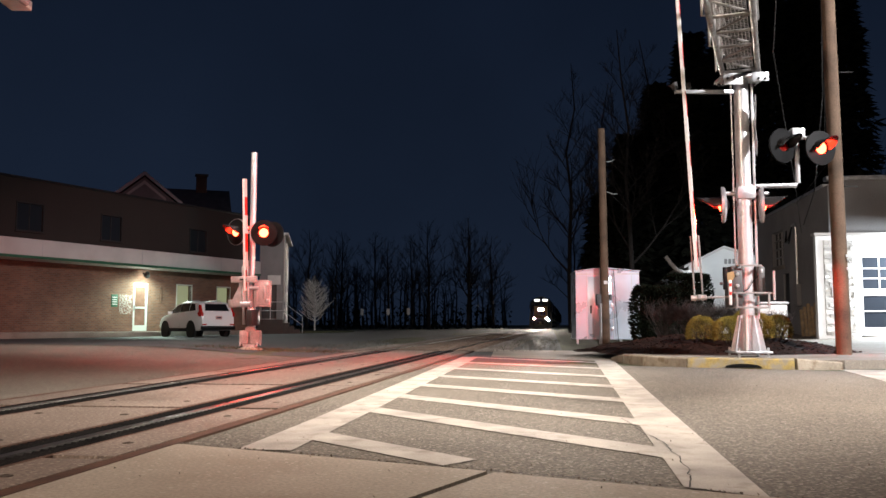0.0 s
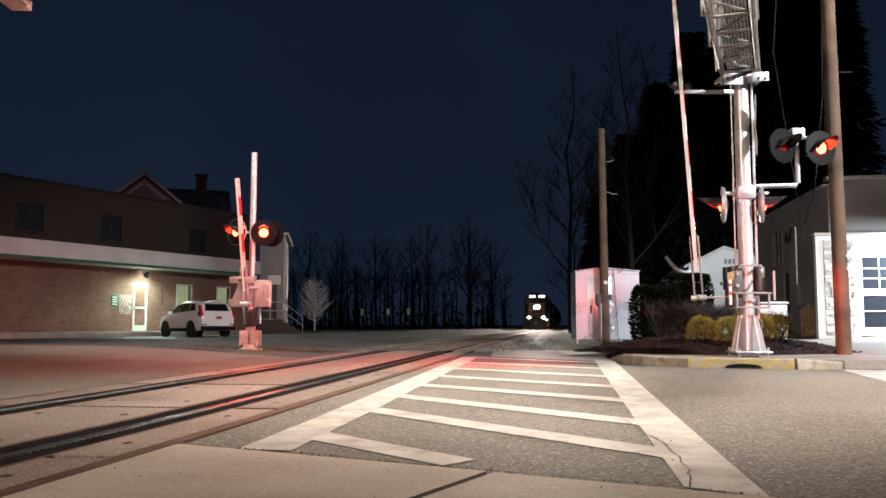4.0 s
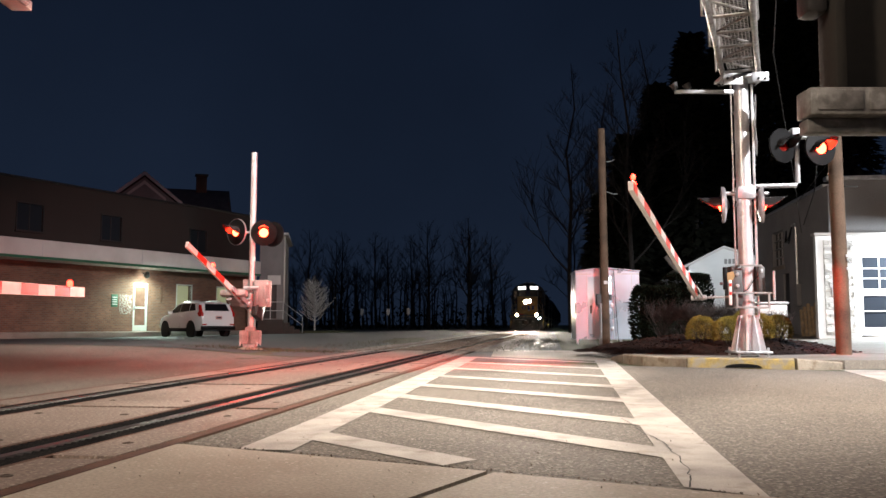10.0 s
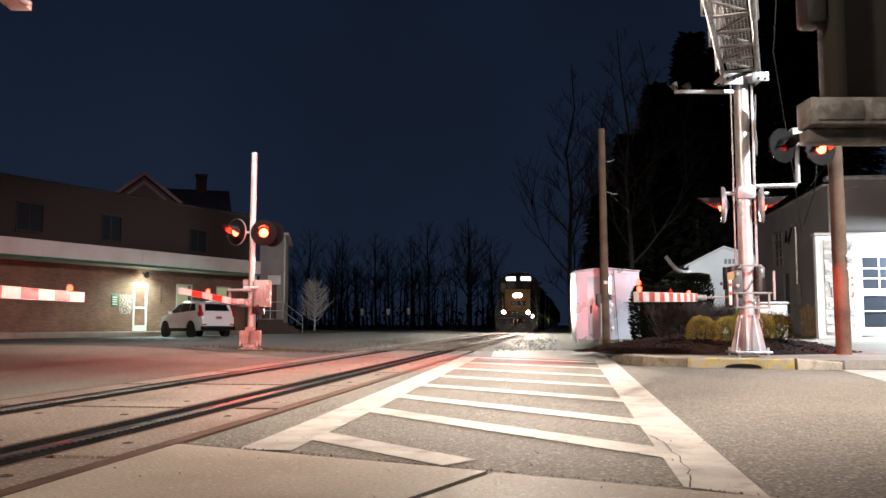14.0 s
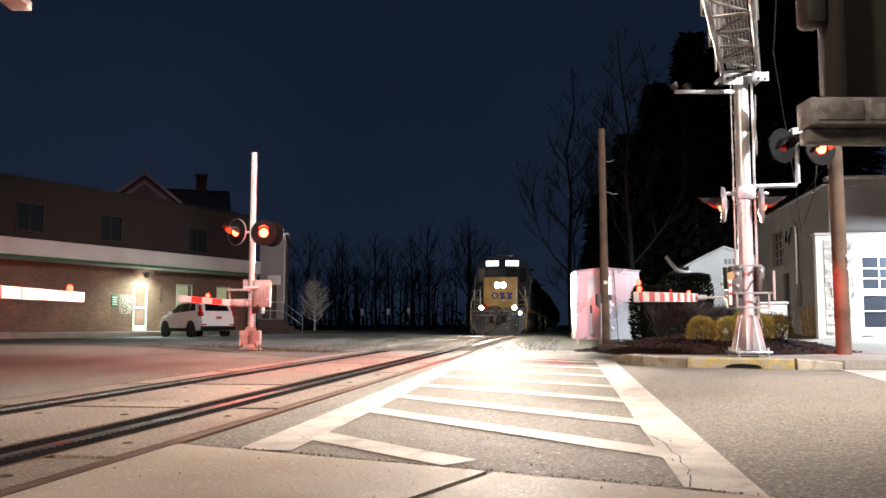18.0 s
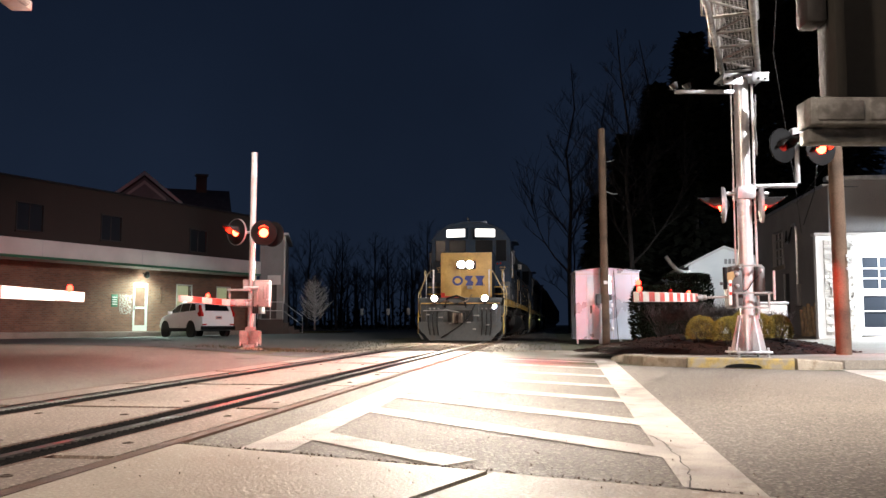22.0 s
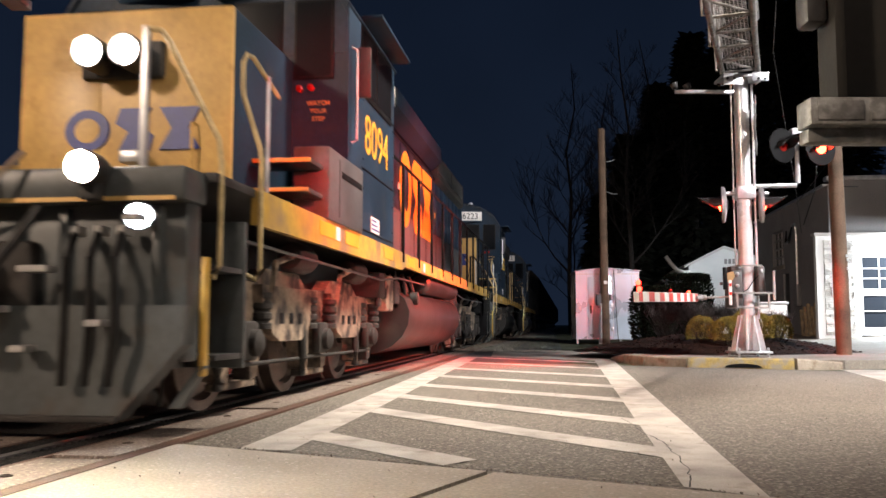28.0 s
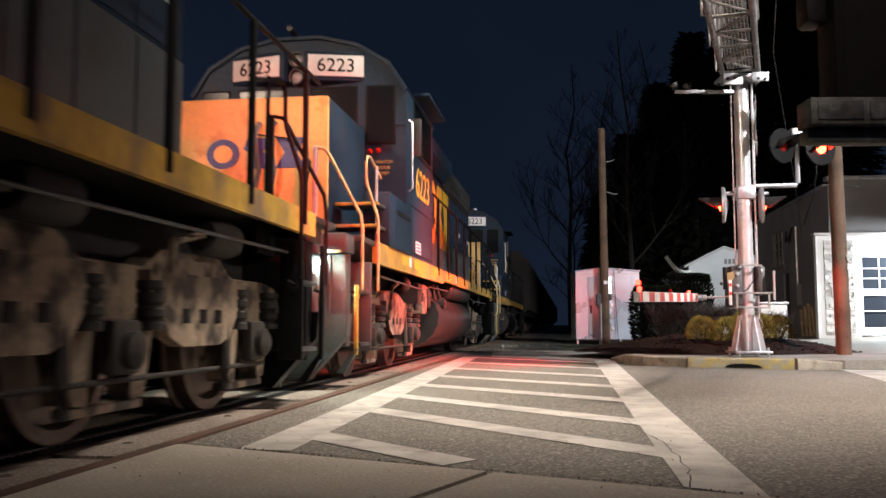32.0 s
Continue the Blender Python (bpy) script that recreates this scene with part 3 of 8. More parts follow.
def stripes(parent, length, start, h0, h1, thick, band=0.406, first=0):
    """The arm's blade along +x: a pale bar with red and white bands on both faces."""
    bm = bmesh.new()
    q = []
    for xx, hh in ((start - 0.05, h0 + 0.006), (length + 0.005, h1 + 0.006)):
        q.append([bm.verts.new((xx, y, z)) for y, z in ((-thick / 2, -hh / 2), (thick / 2, -hh / 2), (thick / 2, hh / 2), (-thick / 2, hh / 2))])
    for k in range(4):
        bm.faces.new((q[0][k], q[0][(k + 1) % 4], q[1][(k + 1) % 4], q[1][k]))
    bm.faces.new(q[0][::-1])
    bm.faces.new(q[1])
    part("blade", bm, WHITE_BAND, parent, "pale arm blade")
    i, x = first, start
    while x < length - 0.01:
        x1 = min(x + band, length)
        a, b = h0 + (h1 - h0) * (x - start) / (length - start), h0 + (h1 - h0) * (x1 - start) / (length - start)
        bm = bmesh.new()
        for y0, y1 in ((-thick / 2 - 0.003, -thick / 2), (thick / 2, thick / 2 + 0.003)):
            q = [[bm.verts.new((xx, y, z)) for y, z in ((y0, -hh / 2), (y1, -hh / 2), (y1, hh / 2), (y0, hh / 2))] for xx, hh in ((x, a), (x1, b))]
            for k in range(4):
                bm.faces.new((q[0][k], q[0][(k + 1) % 4], q[1][(k + 1) % 4], q[1][k]))
            bm.faces.new(q[0][::-1])
            bm.faces.new(q[1])
        part("band", bm, RED_BAND if i % 2 == 0 else WHITE_BAND, parent, "red reflective band" if i % 2 == 0 else "white reflective band")
        i += 1
        x = x1


def arm_lamp(parent, x, z, mat=None, jar=0.0):
    if jar:
        bm = lathe(bmesh.new(), [(0.0, 0.0), (0.022, 0.0), (0.036, 0.016), (0.04, 0.044), (0.034, 0.07), (0.018, 0.086), (0.0, 0.09)], 16)
        bmesh.ops.scale(bm, vec=(jar, jar, jar), verts=bm.verts)
        part("arm_lamp", bm, mat or RED_SMALL, parent, "dark red arm lamp" if mat else "glowing red arm lamp", at=pose(x, 0, z - 0.015))
        return
    case = part("arm_lamp", lathe(bmesh.new(), [(0.046, -0.035), (0.056, -0.03), (0.058, 0.0), (0.056, 0.03), (0.046, 0.035), (0.044, 0.0), (0.046, -0.035)], 18, pose(0, 0, 0.06, 90)), BLACK, parent, "round red arm lamp", at=pose(x, 0, z))
    part("lens", lathe(bmesh.new(), [(0.0, -0.042), (0.03, -0.038), (0.045, -0.028), (0.045, 0.028), (0.03, 0.038), (0.0, 0.042)], 16, pose(0, 0, 0.06, 90)), mat or RED_SMALL, case, "glowing red lens")
    part("lamp_foot", box(bmesh.new(), -0.014, 0.014, -0.02, 0.02, -0.02, 0.008), BLACK, case)


def gate_arm(gate, length, start, h0, h1, lamps, tail, weights=3, first=0, jar=0.0, channel=0.05, dark=()):
    """A striped arm on its pivot, along +x when it is down, with its channel and counterweights behind."""
    arm = part("gate_arm", tube(bmesh.new(), [(0, -0.12, 0), (0, 0.12, 0)], 0.02 + channel, 12), GALV, gate, "striped crossing arm on its pivot")
    stripes(arm, length, start, h0, h1, 0.05, first=first)
    bm = bmesh.new()
    box(bm, -tail, start + 0.5, -0.075, -0.05, -channel, channel, 0.006)
    box(bm, -tail, start + 0.5, 0.05, 0.075, -channel, channel, 0.006)
    part("arm_channel", bm, GALV if channel > 0.04 else BOX_GREY, arm, "galvanised arm channel")
    for i in range(weights):
        part("counterweight", box(bmesh.new(), -tail - 0.02, -tail + 0.33, 0.09 + 0.05 * i, 0.135 + 0.05 * i, -0.2, 0.2, 0.008), DARK_STEEL, arm)
    for x in lamps:
        arm_lamp(arm, x, h1 / 2 + 0.02, RED_GLASS if x in dark else None, jar)
    return arm


CAST_PAINT = surface("chalky_cast_paint", (0.36, 0.34, 0.33), 0.85, vary=0.35, scale=5, fine=40, bump=0.3, spec=0.15)
CAST_OCHRE = surface("ochre_casting", (0.36, 0.24, 0.10), 0.6, vary=0.3, scale=6, bump=0.2)
BOX_GREY = surface("weathered_box_grey", (0.30, 0.29, 0.28), 0.8, 0.0, vary=0.3, scale=4, bump=0.15)


def mechanism(gate, m):
    """The gate's motor box with its lid, hinges and crank."""
    body = part("motor_box", box(bmesh.new(), -0.17, 0.17, -0.15, 0.15, -0.27, 0.27, 0.02), BOX_GREY, gate, "grey gate motor box", at=m)
    part("lid", box(bmesh.new(), -0.15, 0.15, -0.172, -0.152, -0.24, 0.24, 0.01), BOX_GREY, body)
    part("crank", tube(bmesh.new(), [(-0.3, 0, 0.05), (0.3, 0, 0.05)], 0.035, 10), GALV, body)
    for zz in (-0.2, 0.2):
        part("hinge", box(bmesh.new(), 0.08, 0.16, -0.185, -0.172, zz - 0.03, zz + 0.03, 0.004), GALV, body)
    part("conduit", tube(bmesh.new(), [(0.1, 0.1, -0.3), (0.12, 0.12, -0.6), (0.05, 0.1, -0.9)], 0.025, 8), GALV, body)
    return body


# the far gate, beyond the track
AX, AY = -4.3, 19.5
AZ = gz(AX, AY)
gate_a = thing("crossing_gate", pose(AX, AY, AZ), "short striped crossing gate on a slim pole with two red lamps", "crossing gate", "crossing gates")
part("mast", tube(bmesh.new(), [(0, 0, 0.3), (0.02, 0, 4.42)], 0.066, 14), SILVER, gate_a)
part("mast_cap", lathe(bmesh.new(), [(0.072, 0), (0.072, 0.04), (0.0, 0.06)], 14, pose(0.02, 0, 4.40)), GALV, gate_a)
bm = bmesh.new()
box(bm, -0.14, 0.14, -0.14, 0.14, 0.02, 0.12, 0.02)
box(bm, -0.22, -0.02, -0.16, 0.14, 0.12, 0.42, 0.03)
box(bm, 0.03, 0.23, -0.16, 0.14, 0.12, 0.42, 0.03)
box(bm, -0.1, 0.1, -0.1, 0.1, 0.12, 0.5, 0.02)
part("base", bm, CAST_PAINT, gate_a, "cast junction box base")
for sx in (-1, 1):
    for sy in (-1, 1):
        part("anchor_bolt", tube(bmesh.new(), [(sx * 0.19, sy * 0.17, 0.08), (sx * 0.19, sy * 0.17, 0.16)], 0.018, 8), GALV, gate_a)
part("footing", lathe(bmesh.new(), [(0.30, -0.1), (0.27, 0.02), (0.2, 0.045), (0.0, 0.045)], 20), KERB_STONE, gate_a, "round concrete footing")
mb = part("motor_box", box(bmesh.new(), 0.07, 0.43, -0.13, 0.17, 0.94, 1.54, 0.03), BOX_GREY, gate_a, "pale cast gate motor box")
part("lid", box(bmesh.new(), 0.10, 0.40, -0.152, -0.132, 0.99, 1.49, 0.012), BOX_GREY, mb)
part("crank", tube(bmesh.new(), [(-0.12, -0.2, 1.36), (0.2, -0.18, 1.36)], 0.04, 10), GALV, mb)
for zz in (1.05, 1.4):
    part("hinge", box(bmesh.new(), 0.37, 0.44, -0.17, -0.15, zz, zz + 0.07, 0.004), GALV, mb)
for x, z0, z1 in ((0.14, 1.06, 1.38), (0.30, 1.12, 1.42)):
    part("lid_rib", box(bmesh.new(), x, x + 0.05, -0.168, -0.152, z0, z1, 0.006), BOX_GREY, mb)
part("side_box", box(bmesh.new(), -0.19, -0.05, -0.02, 0.2, 1.28, 1.56, 0.02), BOX_GREY, mb)
part("bracket", tube(bmesh.new(), [(-0.37, 0, 2.62), (0.5, 0, 2.62)], 0.03, 10), GALV, gate_a)
lens_lamp(gate_a, pose(-0.33, -0.1, 2.62, 0, 0, -35), True, shell=GALV)
lens_lamp(gate_a, pose(0.28, -0.1, 2.60, 0, 0, 10), True)
lens_lamp(gate_a, pose(0.42, 0.2, 2.60, 0, 0, 160), False)

# the cantilever signal beside the kerb
BX, BY = 4.96, 14.2
BZ = gz(BX, BY) + 0.13
gate_b = thing("cantilever_signal", pose(BX, BY, BZ), "silver cantilever signal mast with crossing gate, lamps and truss arm", "railway signal", "crossing gates")
part("mast", tube(bmesh.new(), [(0, 0, 0.1), (-0.0, 0, 4.62)], 0.118, 24), SILVER, gate_b, "thick silver tubular mast")
bm = bmesh.new()
box(bm, -0.29, 0.29, -0.29, 0.29, 0.05, 0.085, 0.006)
part("base_plate", bm, GALV, gate_b)
for i in range(8):
    bm = prism(bmesh.new(), [(0.11, 0.085), (0.275, 0.085), (0.26, 0.16), (0.15, 0.66), (0.11, 0.66)], "y", -0.014, 0.014)
    part("gusset", bm, SILVER, gate_b, at=pose(0, 0, 0, 0, 0, 45 * i + 22))
for i in range(4):
    a = radians(90 * i + 45)
    part("anchor_bolt", tube(bmesh.new(), [(0.33 * math.cos(a), 0.33 * math.sin(a), -0.02), (0.33 * math.cos(a), 0.33 * math.sin(a), 0.14)], 0.022, 8), GALV, gate_b)
for z in (1.35, 2.45, 4.0):
    part("clamp_band", tube(bmesh.new(), [(0, 0, z), (0, 0, z + 0.05)], 0.128, 24), GALV, gate_b)
part("conduit", tube(bmesh.new(), [(0.17, -0.03, 0.6), (0.17, -0.03, 4.5)], 0.022, 8), GALV, gate_b)
part("conduit", tube(bmesh.new(), [(-0.16, 0.02, 0.9), (-0.16, 0.02, 4.5)], 0.016, 8), GALV, gate_b)
# lamps facing the road on a bent arm
part("lamp_arm", tube(bmesh.new(), [(0.1, 0, 2.78), (0.87, 0, 2.80), (0.90, 0, 2.84), (0.90, 0, 3.65)], 0.04, 10), GALV, gate_b, "bent galvanised lamp arm")
part("junction_box", box(bmesh.new(), 0.8, 1.02, -0.08, 0.08, 3.58, 3.75, 0.02), GALV, gate_b)
part("cross_arm", tube(bmesh.new(), [(0.6, 0, 3.62), (1.3, 0, 3.58)], 0.03, 10), GALV, gate_b)
lens_lamp(gate_b, pose(0.62, -0.10, 3.44, 0, 0, 25), False)
lens_lamp(gate_b, pose(1.24, -0.10, 3.40, 0, 0, 15), True)
# lamps seen from the side
part("cross_arm", tube(bmesh.new(), [(-0.36, 0, 2.66), (0.4, 0, 2.66)], 0.035, 10), GALV, gate_b)
part("junction_box", box(bmesh.new(), -0.15, 0.15, -0.15, 0.15, 2.56, 2.76, 0.02), GALV, gate_b)
lens_lamp(gate_b, pose(-0.36, 0.0, 2.47, 0, 0, -106), True, shell=GALV)
lens_lamp(gate_b, pose(0.30, 0.0, 2.47, 0, 0, 74), True, shell=GALV)
# a bar with two small cups
part("side_bar", box(bmesh.new(), -1.10, -0.1, -0.03, 0.03, 4.34, 4.40, 0.006), GALV, gate_b)
for x in (-1.08, -0.86):
    bm = lathe(bmesh.new(), [(0.0, 0.0), (0.05, 0.0), (0.075, 0.1), (0.07, 0.1), (0.045, 0.02), (0.0, 0.02)], 16, pose(x, 0, 4.42, 0, -28, 0))
    part("lamp_cup", bm, DARK_STEEL, gate_b)
# crossbuck seen nearly edge on
for r in (45, -45):
    part("crossbuck_blade", box(bmesh.new(), -0.6, 0.6, -0.012, 0.0, -0.115, 0.115, 0.003, pose(0.19, -0.06, 3.72, 0, 0, 73) @ pose(0, 0, 0, 0, r, 0)), GALV, gate_b, "grey back of a crossbuck blade")
# truss arm over the road, towards the near side
TR = Vector((-0.36, -0.93, 0)).normalized()
TS = Vector((TR.y, -TR.x, 0))
TRUSS = surface("weathered_truss_steel", (0.27, 0.25, 0.235), 0.55, 0.5, vary=0.4, scale=6, fine=40, bump=0.2, dirt=(0.14, 0.12, 0.105), dirt_at=0.6)
bm = bmesh.new()
truss = part("truss_arm", box(bm, -0.36, 0.36, -0.26, 0.26, 4.56, 4.62, 0.01), GALV, gate_b, "galvanised cantilever truss with mesh walkway")
for sgn in (-1, 1):
    for zz, w in ((4.70, 0.28), (5.7, 0.28)):
        a = TS * sgn * w + Vector((0, 0, zz))
        b = a + TR * 7.0
        part("chord", tube(bmesh.new(), [a - TR * 0.3, b], 0.045, 10), TRUSS, truss)
    for i in range(7):
        p0 = TS * sgn * 0.28 + TR * i * 1.0 + Vector((0, 0, 4.7))
        part("web_bar", tube(bmesh.new(), [p0, p0 + TR * 0.5 + Vector((0, 0, 1.0)), p0 + TR * 1.0], 0.022, 6), TRUSS, truss)
for i in range(10):
    p0 = TR * (0.1 + i * 0.7) + Vector((0, 0, 4.7))
    part("cross_bar", tube(bmesh.new(), [p0 - TS * 0.28, p0 + TS * 0.28], 0.025, 6), TRUSS, truss)
    part("diagonal_bar", tube(bmesh.new(), [p0 - TS * 0.28 * (-1) ** i, p0 + TR * 0.7 + TS * 0.28 * (-1) ** i], 0.018, 6), TRUSS, truss)
bm = bmesh.new()
for i in range(90):
    p0 = TR * (i * 0.07) + Vector((0, 0, 4.78))
    tube(bm, [p0 - TS * 0.2, p0 + TS * 0.2], 0.005, 4)
for i in range(9):
    p0 = TS * (-0.2 + 0.05 * i) + Vector((0, 0, 4.78))
    tube(bm, [p0, p0 + TR * 6.3], 0.006, 4)
part("walkway_mesh", bm, TRUSS, truss, "open steel mesh walkway")
for i in range(4):
    p0 = TS * 0.28 + TR * (0.2 + i * 1.4) + Vector((0, 0, 4.7))
    part("hand_post", tube(bmesh.new(), [p0, p0 + TS * 0.09, p0 + TS * 0.11 + Vector((0, 0, 0.9))], 0.018, 6), TRUSS, truss)
for x in (-0.3, -0.22, 0.22, 0.3):
    for y in (-0.2, 0.2):
        part("bolt", lathe(bmesh.new(), [(0.026, -0.03), (0.026, 0.0), (0.0, 0.0)], 6, pose(x, y, 4.56)), DARK_STEEL, truss)
for xa, xb, za in ((-0.37, -0.06, 4.42), (0.1, 0.37, 4.48)):
    part("seat_edge", box(bmesh.new(), xa, xb, -0.28, -0.262, za, za + 0.15, 0.004), GALV, truss, "white galvanised seat edge")
for x in (-0.31, -0.2, 0.2, 0.31):
    part("bolt", lathe(bmesh.new(), [(0.022, 0.0), (0.022, 0.02), (0.0, 0.024)], 6, pose(x, -0.28, 4.52, 90)), DARK_STEEL, truss)
# the gate's works on the mast
mbox = part("motor_box", box(bmesh.new(), -0.315, -0.13, -0.2, 0.16, 0.79, 1.45, 0.02), DARK_BOX, gate_b, "dark grey gate motor box")
part("lid", box(bmesh.new(), -0.30, -0.145, -0.215, -0.2, 0.83, 1.41, 0.008), DARK_BOX, mbox)
for z in (1.13, 1.32):
    part("bolt_cap", lathe(bmesh.new(), [(0.03, 0.0), (0.03, 0.03), (0.018, 0.04), (0.0, 0.04)], 12, pose(-0.225, -0.21, z, 90)), GALV, mbox)
cbox = part("control_box", box(bmesh.new(), 0.12, 0.25, -0.16, 0.14, 0.98, 1.45, 0.02), DARK_BOX, gate_b, "dark grey control box")
part("lid", box(bmesh.new(), 0.135, 0.235, -0.175, -0.16, 1.02, 1.41, 0.008), DARK_BOX, cbox)
part("hasp", box(bmesh.new(), 0.17, 0.2, -0.19, -0.175, 1.34, 1.4, 0.004), GALV, cbox)
part("loose_cable", tube(bmesh.new(), [(0.13, -0.19, 1.3), (0.06, -0.16, 1.22), (-0.03, -0.15, 1.08), (-0.13, -0.17, 1.03)], 0.008, 6), BLACK, gate_b)
lev = part("rocker", box(bmesh.new(), -0.455, -0.395, -0.26, -0.2, 1.07, 1.43, 0.01), BLACK, gate_b, "black upright rocker")
part("rocker_arm", box(bmesh.new(), -0.51, -0.30, -0.25, -0.22, 1.14, 1.19, 0.008), DARK_BOX, lev)
part("casting", prism(bmesh.new(), [(-0.39, 1.2), (-0.33, 1.18), (-0.27, 1.28), (-0.29, 1.36), (-0.39, 1.34)], "y", -0.24, -0.2), CAST_OCHRE, lev, "ochre cast lever")
strip_b = part("upright_strip", box(bmesh.new(), -0.375, -0.325, -0.255, -0.23, 0.82, 1.22, 0.006), WHITE_BAND, gate_b, "white reflective upright strip")
for z in (0.98, 1.12):
    part("reflector", box(bmesh.new(), -0.37, -0.33, -0.262, -0.255, z, z + 0.05, 0.003), RED_BAND, strip_b)
for z, xa, xb in ((0.77, -0.27, 0.27), (1.0, -0.30, 0.37), (1.44, -0.21, 0.16)):
    bm = bmesh.new()
    box(bm, xa, xb, -0.29, -0.26, z, z + 0.028, 0.004)
    box(bm, xa, xa + 0.03, -0.26, 0.2, z, z + 0.028, 0.004)
    box(bm, xb - 0.03, xb, -0.26, 0.2, z, z + 0.028, 0.004)
    part("guard_frame", bm, BOX_GREY, gate_b)
for x in (-0.27, 0.24):
    part("guard_post", box(bmesh.new(), x, x + 0.03, -0.29, -0.26, 0.79, 1.03), BOX_GREY, gate_b)
part("crank_arm", tube(bmesh.new(), [(0.335, -0.3, 0.9), (0.335, -0.3, 1.37)], 0.022, 8), GALV, gate_b)

# arms: (thing, pivot in its space, heading, elevations)
ARM_B = gate_arm(gate_b, 6.4, 0.5, 0.12, 0.088, (6.2, 3.76, 1.54), 0.06, 0, jar=0.6, channel=0.022, dark=(3.76,))
arm_lamp(ARM_B, 6.24, 0.125, jar=0.6)
part("pivot_bar", tube(bmesh.new(), [(-0.87, -0.2, 0.94), (-0.12, -0.16, 0.96)], 0.02, 10), BOX_GREY, gate_b)
part("carrier", box(bmesh.new(), -0.88, -0.81, -0.25, -0.15, 0.91, 0.99, 0.015), BOX_GREY, gate_b)
ARM_A = gate_arm(gate_a, 2.78, 0.35, 0.13, 0.11, (1.7,), 0.45, jar=1.0)
bm = bmesh.new()
box(bm, -0.08, 0.1, -0.48, 0.1, 0.06, 0.11, 0.012)
box(bm, -0.08, 0.1, -0.44, 0.1, 0.29, 0.34, 0.012)
box(bm, -0.06, 0.0, -0.45, -0.40, 0.06, 0.34, 0.012)
part("arm_fork", bm, BOX_GREY, ARM_A, "pale cast fork carrying the arm")
plate_a = part("arm_socket", box(bmesh.new(), 0.48, 0.62, -0.34, 0.26, -0.06, 0.06, 0.012), CAST_PAINT, ARM_A, "white socket plate at the foot of the arm")
part("maker_bar", box(bmesh.new(), 0.53, 0.57, -0.12, 0.04, -0.066, -0.06), DARK_STEEL, plate_a)
part("maker_bar", box(bmesh.new(), 0.53, 0.57, -0.12, 0.04, 0.06, 0.066), DARK_STEEL, plate_a)
part("arm_web", prism(bmesh.new(), [(-0.05, -0.34), (0.08, -0.34), (0.4, -0.16), (0.48, -0.16), (0.48, 0.05), (-0.05, 0.05)], "z", -0.03, 0.03), CAST_PAINT, ARM_A, "pale cast web between pivot and socket")
gate_d = thing("crossing_gate", pose(-5.84, 3.99, gz(-5.84, 3.99)), "long red and white crossing gate on a silver pole", "crossing gate", "crossing gates")
part("mast", tube(bmesh.new(), [(0, 0, 0), (0, 0, 4.4)], 0.066, 14), SILVER, gate_d)
mechanism(gate_d, pose(0.1, 0.2, 1.0, 0, 0, 40))
ARM_D = gate_arm(gate_d, 8.0, 0.692, 0.19, 0.128, (7.63, 4.5), 0.8, jar=1.0)

# ---- the train ----
EMBLEM_BLUE = surface("emblem_blue", (0.04, 0.055, 0.22), 0.45, vary=0.25, scale=5, bump=0.05)
BRIGHT_YELLOW = surface("bright_yellow_tape", (0.60, 0.34, 0.03), 0.4, vary=0.12, scale=6, bump=0.05)
PALE_GREY = surface("worn_grey_paint", (0.07, 0.076, 0.08), 0.5, vary=0.35, scale=1.6, fine=20, bump=0.15, dirt=(0.06, 0.05, 0.042), dirt_at=0.6)


HANDRAIL = surface("worn_handrail_paint", (0.50, 0.38, 0.19), 0.4, 0.2, vary=0.35, scale=8, bump=0.1)
COUPLER = surface("rusted_coupler", (0.045, 0.026, 0.018), 0.75, vary=0.45, scale=6, fine=30, bump=0.4)


def rail_part(parent, pts, r=0.021, mat=None, name="handrail", label=""):
    return part(name, tube(bmesh.new(), pts, r, 8), mat or HANDRAIL, parent, label)


def wheelset(bogie, y):
    part("axle", tube(bmesh.new(), [(-0.9, y, 0.508), (0.9, y, 0.508)], 0.09, 10), TRUCK, bogie)
    for sx in (-1, 1):
        m = pose(sx * 0.755, y, 0.508, 0, 90 * sx, 0)
        part("wheel", lathe(bmesh.new(), [(0.0, 0.03), (0.12, 0.05), (0.15, 0.0), (0.40, -0.01), (0.43, 0.05), (0.505, 0.05), (0.51, -0.06), (0.535, -0.07), (0.535, -0.095), (0.0, -0.05)], 36, m), WHEEL, bogie, "worn steel wheel")


